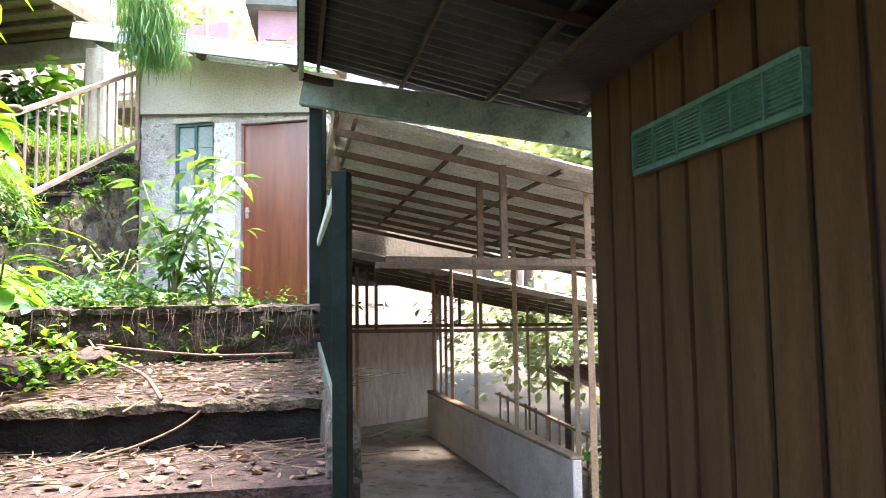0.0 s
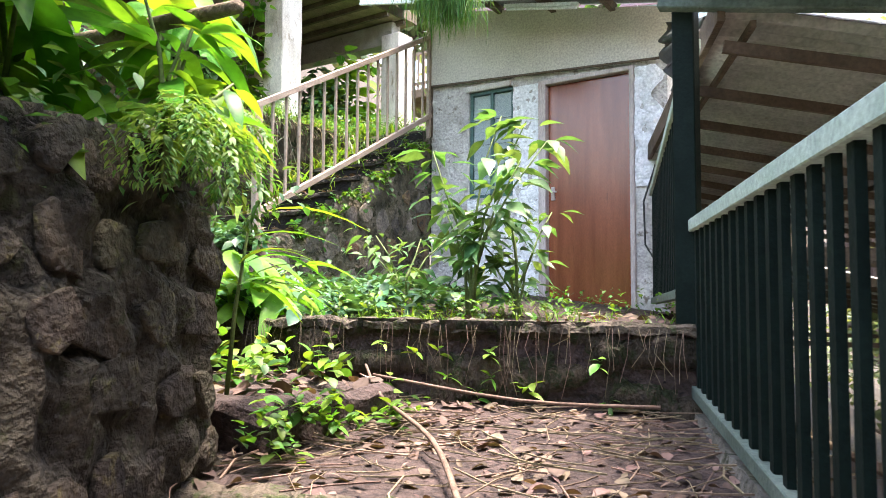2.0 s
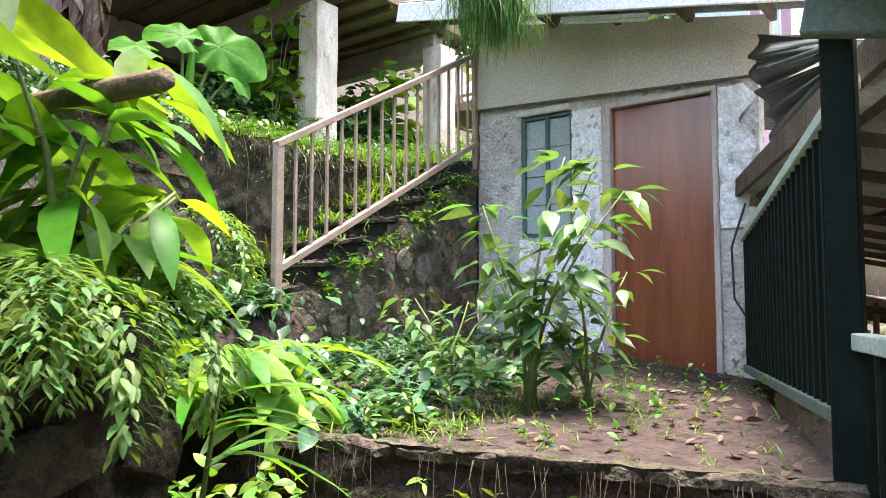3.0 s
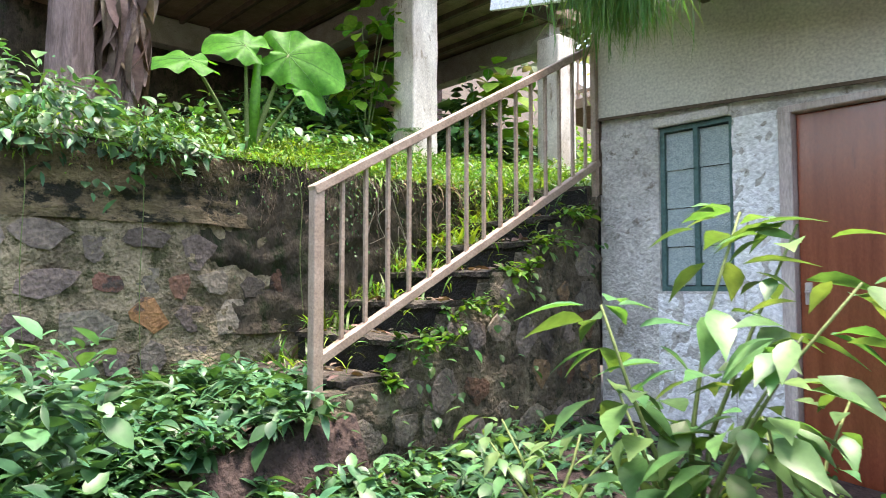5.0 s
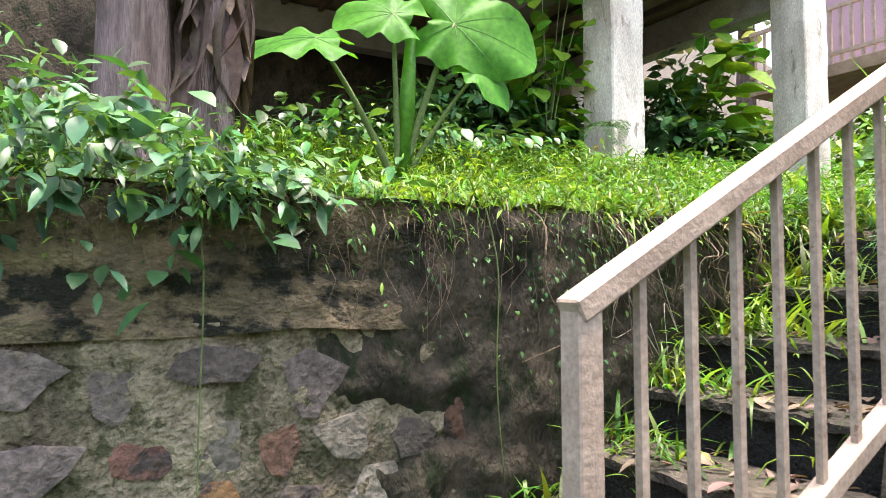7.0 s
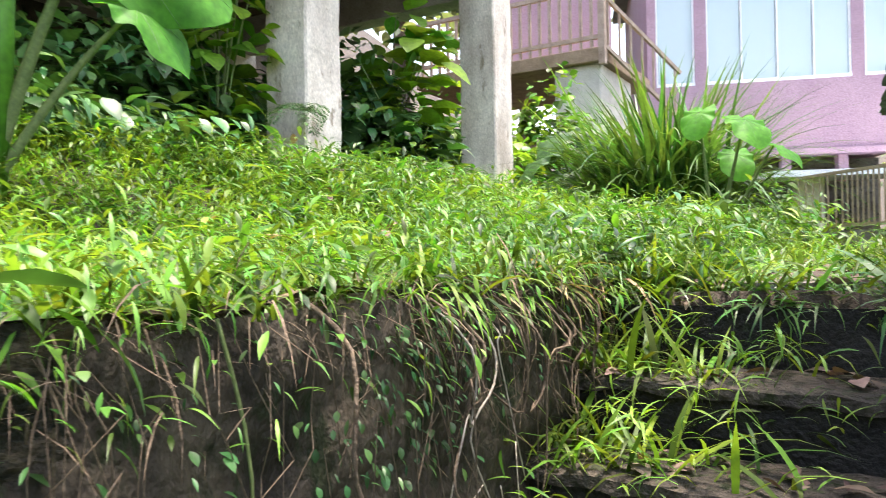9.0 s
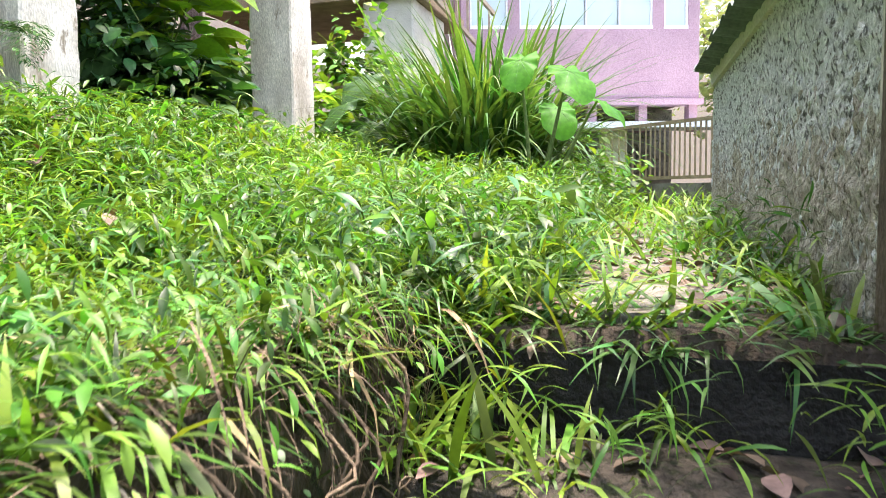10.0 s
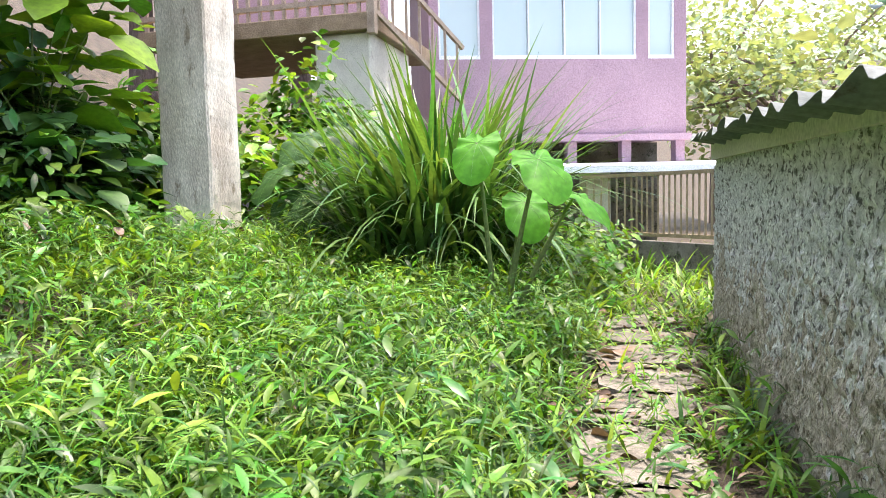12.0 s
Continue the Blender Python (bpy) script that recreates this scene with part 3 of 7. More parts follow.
def wall_stones(parent, origin, ex, ey, out, rows, mats, seed, size=(0.14, 0.3), keep=0.85, depth=0.06, inside=None, proud=0.01):
    """Lays irregular stones in rough courses on a wall face; each a piece of its own."""
    rng = random.Random(seed)
    kinds = [stone_mesh("stone", seed * 31 + i, m, sides=7 + i % 4, rough=0.28) for i, m in enumerate(list(mats) * 3)]
    o, ex, ey = Vector(origin), Vector(ex), Vector(ey)
    face = ex.cross(ey).normalized()
    out = face if face.dot(Vector(out)) > 0 else -face
    length, height = ex.length, ey.length
    ux, uy = ex.normalized(), ey.normalized()
    uy = (uy - out * uy.dot(out)).normalized()
    y = 0.0
    for r in range(rows):
        h = height / rows
        x = rng.uniform(-0.1, 0.05)
        while x < length:
            w = rng.uniform(*size)
            cx, cy = x + w / 2, (r + 0.5) * h + rng.uniform(-0.2, 0.2) * h
            ok = inside is None or inside(cx, cy)
            if rng.random() < keep and ok and cx < length:
                p = o + ux * cx + uy * cy
                ob = new("stone", rng.choice(kinds))
                m = Matrix((ux, out.cross(ux), out)).transposed().to_4x4()
                m = m @ Matrix.Rotation(rng.uniform(-0.4, 0.4), 4, 'Z') @ Matrix.Diagonal((w * 1.12, h * rng.uniform(0.95, 1.35), depth * rng.uniform(1.0, 2.2), 1))
                m.translation = p + out * (proud + rng.uniform(-0.008, 0.01))
                ob.matrix_world = m
                ob.parent = parent
            x += w + rng.uniform(0.0, 0.03)


# retaining wall behind the garden, x = -5.08
bm = bmesh.new()
box(bm, (-5.5, -3.0, 1.5), (-5.14, 8.2, 3.5))
rough_sheet(bm, (-5.09, 8.2, 1.6), (0, -4.9, 0), (0, 0, 1.66), 270, 90, 0.023, 7, (1, 0, 0))
rough_sheet(bm, (-5.09, 3.3, 1.6), (0, -6.3, 0), (0, 0, 1.66), 90, 26, 0.02, 5, (1, 0, 0))
wall_stone = part("wall_garden", bm, "mortar", smooth=True)
tagset(wall_stone, "mossy rubble stone retaining wall with mortar", "wall", "structure")
bm = bmesh.new()
rough_sheet(bm, (-5.068, 8.2, 3.225), (0, -4.9, 0), (0, 0, 0.41), 270, 26, 0.024, 6, (1, 0, 0))
rough_sheet(bm, (-5.068, 3.3, 3.225), (0, -6.3, 0), (0, 0, 0.41), 90, 10, 0.03, 5, (1, 0, 0))
box(bm, (-5.6, -3.0, 3.2), (-5.11, 8.19, 3.6))
rough_sheet(bm, (-5.06, 8.2, 3.635), (0, -11.2, 0), (-0.5, 0, -0.05), 130, 5, 0.02, 4, (0, 0, 1))
for v in bm.verts:
    if v.co.x > -5.105 and v.co.z < 3.6:
        v.co.z += 0.02 * noise.noise(Vector((v.co.y * 2.3, 0, 5))) * (v.co.z < 3.25)
        if 3.37 < v.co.z < 3.41 and noise.noise(Vector((v.co.y * 1.4, 0, 2))) > -0.1:
            v.co.x -= 0.016
        if noise.noise(Vector((v.co.y * 1.9, v.co.z * 4, 12))) > 0.22:
            v.co.x -= 0.018
tagset(part("wall_cap", bm, "wall_cap", smooth=True), "damp blackened concrete band on top of the stone wall", "wall", "structure")

# mossy wall end; shade beside the stair is painted into its dark colour
bm = bmesh.new()
rough_sheet(bm, (-5.03, 8.2, 2.6), (0, -2.3, 0), (0, 0, 1.02), 90, 40, 0.04, 6, (1, 0, 0))
for v in bm.verts:
    if v.co.y < 6.6:
        v.co.x -= 0.22 * (6.6 - v.co.y) * (0.6 + 0.5 * noise.noise(Vector((0, 3, v.co.z * 4))))
tagset(part("wall_corner", bm, "shaded_mossy_concrete", smooth=True), "damp mossy end of the stone wall, with shade painted in", "wall", "structure")

# garden stair of seven treads beside the wall
STAIR_Y, STAIR_Z = [6.2 + 0.325 * i for i in range(7)], [2.245 + 0.183 * (i + 1) for i in range(7)]
for i, (y, z) in enumerate(zip(STAIR_Y, STAIR_Z)):
    bm = bmesh.new()
    y1 = STAIR_Y[i + 1] + 0.06 if i < 6 else 8.6
    box(bm, (-5.04, y + 0.02, z - 0.4), (-4.02, y1, z - 0.035))
    for v in bm.verts:
        v.co.x += 0.01 * noise.noise(v.co * 3)
    ob = part("tread_base", bm, "shaded_riser")
    tagset(ob, "mossy riser of the garden stair, shade put into its colour", "stair", "structure")
    bm = bmesh.new()
    worn_beam(bm, (-5.03, y + 0.16, z - 0.018), (-4.02, y + 0.16, z - 0.018), 0.33, 0.042, 0.012, 30)
    ob = part("tread", bm, "tread_stone")
    tagset(ob, "worn concrete stair tread with leaf litter", "stair", "structure")
# landing at the stair foot
bm = bmesh.new()
ys = [4.75, 5.1, 5.4, 5.7, 5.95, 6.24]
rows = []
for i in range(13):
    x = -5.08 + 0.1 * i
    z0 = 1.78 + max(0, -3.4 - x) * 0.22
    rows.append([bm.verts.new((x + 0.02 * noise.noise(Vector((x * 9, y * 9, 0))), y, (z0 + (2.27 - z0) * min(1, max(0, (y - 4.95) / 0.95)) ** 0.8) * (1 - (i == 12) * 0.08) + 0.02 * noise.noise(Vector((x * 6, y * 6, 2))))) for y in ys])
for r0, r1 in zip(rows, rows[1:]):
    for k in range(5):
        bm.faces.new((r0[k], r1[k], r1[k + 1], r0[k + 1]))
r = bmesh.ops.extrude_edge_only(bm, edges=[e for e in bm.edges if len(e.link_faces) == 1])
bmesh.ops.translate(bm, vec=(0, 0, -0.7), verts=[v for v in r["geom"] if isinstance(v, bmesh.types.BMVert)])
tagset(part("stair_landing", bm, "leaf_litter_soil", smooth=True), "earth landing at the foot of the garden stair", "ground", "structure")

# black sheet that paints the dark gap below the top tread
bm = bmesh.new()
rough_sheet(bm, (-4.02, 8.12, 3.2), (-1.02, 0, 0), (0, 0, 0.33), 24, 8, 0.02, 6, (0, -1, 0))
tagset(part("top_riser", bm, "shaded_riser", smooth=True), "riser at the head of the stair, shade painted black", "stair", "structure")

# rubble side wall of the stair
SIDE = [(6.0, 2.36), (6.2, 2.38)]
for i in range(6):
    SIDE += [(STAIR_Y[i] + 0.03, STAIR_Z[i] - 0.03 + 0.015 * (i % 2)), (STAIR_Y[i] + 0.31, STAIR_Z[i] - 0.02)]
SIDE += [(8.17, 3.47), (8.2, 3.5)]
bm = bmesh.new()
lo = [bm.verts.new((-3.99, y, 1.55)) for y, z in SIDE]
hi = [bm.verts.new((-3.99, y, z)) for y, z in SIDE]
lo2 = [bm.verts.new((-4.12, y, 1.55)) for y, z in SIDE]
hi2 = [bm.verts.new((-4.12, y, z)) for y, z in SIDE]
for i in range(len(SIDE) - 1):
    for f in ((lo[i], lo[i + 1], hi[i + 1], hi[i]), (lo2[i + 1], lo2[i], hi2[i], hi2[i + 1]), (hi[i], hi[i + 1], hi2[i + 1], hi2[i])):
        bm.faces.new(f)
bm.faces.new((lo[0], hi[0], hi2[0], lo2[0]))
rows = []
for j in range(41):
    rows.append([])
    for i in range(75):
        y = 8.2 - 2.2 * i / 74
        q = Vector((-3.985, y, 1.55 + (float(np.interp(y, [p[0] for p in SIDE], [p[1] for p in SIDE])) - 1.55) * j / 40))
        rows[-1].append(bm.verts.new(q + Vector((0.02 * noise.fractal(q * 7, 0.8, 2.1, 5), 0, 0))))
for r0, r1 in zip(rows, rows[1:]):
    for i in range(74):
        bm.faces.new((r0[i], r0[i + 1], r1[i + 1], r1[i]))
stair_wall = part("wall_stair", bm, "stair_mortar")
tagset(stair_wall, "rubble stone side wall of the garden stair", "wall", "structure")
side_top = lambda y: float(np.interp(y, [p[0] for p in SIDE], [p[1] for p in SIDE]))

# stair railing, painted brown
railing = thing("stair_railing", "brown painted steel railing with upright bars beside the stair", "railing", at=(-4.0, 6.03, 2.28))
bm = bmesh.new()
box(bm, (-4.03, 6.0, 2.2), (-3.975, 6.055, 3.335), 0.004)
part("post", bm, "rail_paint", railing)
bm = bmesh.new()
beam(bm, (-4.0, 6.0, 3.32), (-4.0, 8.2, 4.51), 0.06, 0.045, bevel=0.004)
part("handrail", bm, "rail_paint", railing)
bm = bmesh.new()
beam(bm, (-4.0, 6.03, 2.53), (-4.0, 8.22, 3.715), 0.05, 0.045, bevel=0.004)
part("bottom_rail", bm, "rail_paint", railing)
bm = bmesh.new()
box(bm, (-4.025, 8.18, 3.45), (-3.985, 8.22, 4.6), 0.004)
part("end_post", bm, "rail_paint", railing)
for i in range(15):
    y = 6.03 + 0.137 * (i + 1)
    bm = bmesh.new()
    z0 = 2.53 + (y - 6.03) * 0.5413
    box(bm, (-4.009, y - 0.009, z0), (-3.991, y + 0.009, z0 + 0.8))
    part("bar", bm, "rail_paint", railing)


# ---- small house with the red door ----
house = thing("small_house", "small grey plastered house with a red door and sheet roof", "house", at=(-3.0, 8.3, 1.75))
FY = 8.25


def wall_with_holes(x0, x1, z0, ztop, holes, y0, y1):
    """One wall along x with rectangular openings; its top follows ztop."""
    bm = bmesh.new()
    xs = sorted({x0, x1, *[h[0] for h in holes], *[h[1] for h in holes]})
    zs = sorted({z0, 99.0, *[max(h[2], z0) for h in holes], *[h[3] for h in holes]})
    vs = {}

    def vert(i, j, y):
        if (i, j, y) not in vs:
            z = ztop(xs[i], y) if zs[j] > 90 else zs[j]
            vs[i, j, y] = bm.verts.new((xs[i], y, z))
        return vs[i, j, y]

    def solid(i, j):
        if not (0 <= i < len(xs) - 1 and 0 <= j < len(zs) - 1):
            return False
        cx, cz = (xs[i] + xs[i + 1]) / 2, (zs[j] + min(zs[j + 1], 12)) / 2
        return not any(h[0] < cx < h[1] and h[2] < cz < h[3] for h in holes)
    for i in range(len(xs) - 1):
        for j in range(len(zs) - 1):
            if not solid(i, j):
                continue
            for y in (y0, y1):
                bm.faces.new((vert(i, j, y), vert(i + 1, j, y), vert(i + 1, j + 1, y), vert(i, j + 1, y)))
            for di, dj, p, q in ((-1, 0, (i, j), (i, j + 1)), (1, 0, (i + 1, j), (i + 1, j + 1)), (0, -1, (i, j), (i + 1, j)), (0, 1, (i, j + 1), (i + 1, j + 1))):
                if not solid(i + di, j + dj):
                    bm.faces.new((vert(*p, y0), vert(*q, y0), vert(*q, y1), vert(*p, y1)))
    bmesh.ops.recalc_face_normals(bm, faces=bm.faces)
    return bm


DOOR = (-2.735, -1.975, 1.79, 3.82)
WIN = (-3.56, -3.08, 2.85, 3.88)
top_line = lambda x, y: 4.03 - 0.055 * (x + 4.0)
bm = wall_with_holes(-4.0, -1.66, 1.2, top_line, [(DOOR[0] - 0.075, DOOR[1] + 0.04, 1.0, DOOR[3] + 0.03), WIN], FY, FY + 0.15)
part("front_wall", bm, "wall_plaster", house, "grey roughcast front wall with patched plaster")
# peeling roughcast, a broken edge by the door
bm = bmesh.new()
rough_sheet(bm, (-3.08, FY - 0.004, 1.8), (0.265, 0, 0), (0, 0, 2.06), 10, 60, 0.014, 16, (0, -1, 0))
part("roughcast", bm, "white_plaster", house, "rough splashed plaster beside the door", True)
for x0, x1, z0, z1 in ((-3.985, -3.575, 1.8, 3.95), (-3.575, -3.085, 1.8, 2.835), (-1.93, -1.665, 1.8, 2.85)):
    bm = bmesh.new()
    rough_sheet(bm, (x0, FY - 0.003, z0), (x1 - x0, 0, 0), (0, 0, z1 - z0), int((x1 - x0) / 0.025), int((z1 - z0) / 0.025), 0.016, 15, (0, -1, 0))
    # whiter under the window: glow on the lower wall put into the colour
    part("roughcast", bm, "white_plaster" if x0 < -3.3 < x1 else "wall_plaster", house, "splashed roughcast", True)
bm = bmesh.new()
rough_sheet(bm, (-1.925, FY - 0.02, 2.84), (0.3, 0, 0), (0, 0, 1.0), 14, 44, 0.03, 9, (0, -1, 0))
for v in bm.verts:
    u = (v.co.x + 1.925) / 0.3
    v.co.x = -1.925 + 0.3 * u * (0.85 + 0.35 * noise.noise(Vector((0, 0, v.co.z * 6))) - 0.25 * (v.co.z - 2.84))
part("broken_plaster", bm, "white_plaster", house, "broken white plaster edge", True)
bm = bmesh.new()
box(bm, (-4.0, FY + 0.15, 1.2), (-3.85, 12.62, 4.72))
part("side_wall", bm, "pebbledash", house, "grey pebbledash side wall")
bm = bmesh.new()
rough_sheet(bm, (-4.008, 12.62, 3.4), (0, -4.36, 0), (0, 0, 1.22), 260, 72, 0.016, 24, (-1, 0, 0))
part("pebbledash_coat", bm, "pebbledash", house, "coarse grey pebbledash with a dirty foot", True)
bm = bmesh.new()
rough_sheet(bm, (-4.018, 12.62, 3.4), (0, -4.36, 0), (0, 0, 0.8), 220, 40, 0.016, 22, (-1, 0, 0))
for v in bm.verts:
    u = (v.co.z - 3.4) / 0.8
    v.co.x += 0.05 * max(0.0, u - 0.55 + 0.5 * noise.noise(Vector((0, v.co.y * 2.5, 7)))) * (1 + noise.noise(v.co * 9))
part("dirty_foot", bm, "dirty_dash", house, "brown splashed foot of the pebbledash", True)
bm = bmesh.new()
prism(bm, [(-4.03, FY + 0.02), (-4.0, FY + 0.02), (-4.0, 12.62), (-4.03, 12.62)], lambda x, y: 4.575 + 0.02 * (y - 8.27), lambda x, y: 4.6 + 0.04 * (y - 8.27))
part("wall_plate", bm, "cream_board", house, "pale painted board under the roof")
bm = bmesh.new()
box(bm, (-4.035, FY - 0.02, 3.5), (-3.985, FY + 0.07, 4.62), 0.004)
part("corner_board", bm, "dark_wood", house)
bm = bmesh.new()
prism(bm, [(-1.66, FY + 0.15), (-3.2, 12.5), (-3.34, 12.5), (-1.8, FY + 0.15)], -0.5, 3.9)
part("far_side_wall", bm, "wall_plaster", house)
bm = bmesh.new()
box(bm, (-3.85, 12.5, 1.2), (-3.2, 12.62, 4.5))
part("back_wall", bm, "wall_plaster", house)
# gable board of fibre sheet
bm = bmesh.new()
prism(bm, [(-4.03, FY - 0.035), (-1.57, FY - 0.035), (-1.57, FY + 0.1), (-4.03, FY + 0.1)], lambda x, y: 4.015 - 0.055 * (x + 4.0), lambda x, y: 4.77 - 0.2 * (x + 4.0))
part("gable_board", bm, "cream_board", house, "cream fibre board above the door")
bm = bmesh.new()
beam(bm, (-4.03, FY - 0.04, 4.005), (-1.57, FY - 0.04, 3.87), 0.01, 0.02)
part("board_edge", bm, "dark_wood", house)
# roof
roof_z = lambda x: 4.92 - 0.2 * (x + 4.45)
bm = bmesh.new()
corrugated(bm, (-4.15, 8.3, 4.625), (3.15, 0, -0.63), (0, 4.5, 0.19), 17, 0.021, (0.2, 0, 1), 8, 0.004)
for v in bm.verts:
    if v.co.x < -4.0:
        v.co += Vector((0.03 * noise.noise(Vector((0, v.co.y * 5, 1))), 0, 0.03 * noise.noise(Vector((0, v.co.y * 2.4, 6)))))
part("roof_sheet", bm, "dark_sheet", house, "weathered grey corrugated roof sheet", True)
bm = bmesh.new()
corrugated(bm, (-4.42, 7.68, roof_z(-4.42) + 0.008), (3.45, 0, -0.69), (0, 0.62, 0), 4, 0.022, (0.2, 0, 1), 6, 0.004)
part("front_sheet", bm, "dark_sheet", house, "corrugated sheet of the front eave", True)
bm = bmesh.new()
beam(bm, (-4.44, 7.66, roof_z(-4.44) - 0.09), (-1.0, 7.66, roof_z(-1.0) - 0.09), 0.03, 0.16, bevel=0.004)
part("fascia", bm, "white_paint", house, "white painted fascia board under the eave")
for x in (-3.75, -3.2, -2.65, -2.1, -1.55, -1.1):
    bm = bmesh.new()
    beam(bm, (x, 7.68, roof_z(x) - 0.06), (x, 8.26, roof_z(x) - 0.06), 0.045, 0.07)
    part("purlin", bm, "dark_wood", house)
bm = bmesh.new()
beam(bm, (-4.4, 7.7, roof_z(-4.4) - 0.06), (-4.4, 8.28, roof_z(-4.4) - 0.06), 0.025, 0.1)
part("eave_board", bm, "dark_wood", house)
# the door
door = attach(new("door"), house)
bm = bmesh.new()
box(bm, (DOOR[0], FY + 0.03, DOOR[2]), (DOOR[1], FY + 0.07, DOOR[3]), 0.004)
leaf_ob = part("door_leaf", bm, "door_wood", door, "red-brown varnished flush door")
bm = bmesh.new()
for x0, x1 in ((DOOR[0] - 0.075, DOOR[0] - 0.004), (DOOR[1] + 0.004, DOOR[1] + 0.045)):
    box(bm, (x0, FY - 0.03, 1.74), (x1, FY + 0.1, DOOR[3] + 0.03), 0.005)
box(bm, (DOOR[0] - 0.075, FY - 0.032, DOOR[3] + 0.004), (DOOR[1] + 0.045, FY + 0.1, DOOR[3] + 0.045), 0.005)
part("door_frame", bm, "pale_wood", door, "bleached pinkish wooden frame")
bm = bmesh.new()
box(bm, (DOOR[0] + 0.03, FY + 0.012, 2.78), (DOOR[0] + 0.065, FY + 0.03, 2.9), 0.003)
tube(bm, [(DOOR[0] + 0.047, FY + 0.02, 2.85), (DOOR[0] + 0.047, FY - 0.02, 2.85), (DOOR[0] + 0.1, FY - 0.02, 2.85)], 0.008)
part("door_handle", bm, "pale_wood", door)
bm = bmesh.new()
box(bm, (DOOR[0] - 0.05, FY - 0.12, 1.70), (DOOR[1] + 0.05, FY + 0.15, 1.785), 0.015)
part("door_sill", bm, "concrete", door)
# louvred window
window = attach(new("window"), house)
bm = bmesh.new()
for a, b in (((WIN[0], WIN[2]), (WIN[0] + 0.03, WIN[3])), ((WIN[1] - 0.03, WIN[2]), (WIN[1], WIN[3])), ((-3.335, WIN[2]), (-3.305, WIN[3]))):
    box(bm, (a[0], FY + 0.02, a[1]), (b[0], FY + 0.08, b[1]))
for z in (WIN[2] + 0.015, WIN[3] - 0.015):
    box(bm, (WIN[0] + 0.03, FY + 0.02, z - 0.015), (-3.335, FY + 0.08, z + 0.015))
    box(bm, (-3.305, FY + 0.02, z - 0.015), (WIN[1] - 0.03, FY + 0.08, z + 0.015))
part("window_frame", bm, "window_paint", window, "dull green window frame")
for x0, x1 in ((WIN[0] + 0.03, -3.335), (-3.305, WIN[1] - 0.03)):
    for k in range(4):
        bm = bmesh.new()
        z = WIN[2] + 0.155 + k * 0.24
        beam(bm, (x0, FY + 0.05, z), (x1, FY + 0.05, z), 0.008, 0.236, up=(0, 0.04, 1))
        part("louvre_pane", bm, "louvre_glass", window)
bm = bmesh.new()
box(bm, (WIN[0] - 0.03, FY - 0.02, WIN[3]), (WIN[1] - 0.02, FY + 0.03, WIN[3] + 0.06), 0.01)
part("window_lintel", bm, "pale_concrete", window)
bm = bmesh.new()
box(bm, (WIN[0], FY + 0.3, WIN[2]), (WIN[1], FY + 0.32, WIN[3]))
part("dark_blind", bm, "black_metal", window)
# tube lamp under the eave, unlit
lamp = thing("tube_lamp", "unlit fluorescent tube lamp fixed under the eave", "lamp", at=(-2.7, 7.9, 4.3))
bm = bmesh.new()
beam(bm, (-3.0, 7.95, 4.51), (-2.3, 7.95, 4.37), 0.05, 0.03, bevel=0.004)
part("lamp_body", bm, "white_paint", lamp)
bm = bmesh.new()
tube(bm, [(-2.98, 7.95, 4.48), (-2.32, 7.95, 4.345)], 0.013, 8)
part("tube", bm, "white_paint", lamp)
# hanging torn roof sheet at the house's far corner
bm = bmesh.new()
SH0, SH1 = Vector((-1.6, 8.1, 4.1)), Vector((-0.92, 6.2, 3.36))
corrugated(bm, SH0, SH1 - SH0, (0, 0, -1.0), 7, 0.03, (0.94, 0.33, 0), 6, 0.04)
for v in bm.verts:
    t = min(1, max(0, (SH0.y - v.co.y) / (SH0.y - SH1.y)))
    top = SH0.z + (SH1.z - SH0.z) * t
    v.co.z = top + (v.co.z - top) * (1.0 - 0.82 * t) + 0.02 * math.sin(v.co.z * 31)
    v.co.x += 0.06 * math.sin(v.co.z * 6)
tagset(part("hanging_sheet", bm, "hung_sheet", smooth=True), "bent corrugated sheet hanging from the eave", "roof sheet")
bm = bmesh.new()
beam(bm, (-1.42, 7.95, 2.78), (-0.84, 5.9, 3.12), 0.022, 0.026)
tagset(part("wooden_pole", bm, "old_wood"), "bare wooden pole lying along the railing top", "pole")

# ---- lower wing: gate rail, covered corridor ----
def slat_rail(name, label, a, b, z0a, z1a, z0b, z1b, n, w=0.05):
    """A railing of flat upright slats between two plan points, with heights at both ends."""
    ob = thing(name, label, "railing", "slat railings by the steps", at=(a[0], a[1], z0a))
    bm = bmesh.new()
    beam(bm, (*a, z1a), (*b, z1b), 0.055, 0.05, bevel=0.004)
    part("top_rail", bm, "pale_green", ob, "worn pale green top rail")
    bm = bmesh.new()
    beam(bm, (*a, z0a), (*b, z0b), 0.05, 0.05, bevel=0.004)
    part("bottom_rail", bm, "beam_green", ob)
    d = Vector((b[0] - a[0], b[1] - a[1], 0)).normalized()
    for i in range(n):
        t = (i + 0.5) / n
        x, y = a[0] + (b[0] - a[0]) * t, a[1] + (b[1] - a[1]) * t
        zl, zh = z0a + (z0b - z0a) * t, z1a + (z1b - z1a) * t
        bm = bmesh.new()
        beam(bm, (x, y, zl), (x, y, zh), w, 0.02, up=d.cross(Vector((0, 0, 1))))
        part("slat", bm, "green_paint", ob)
    return ob


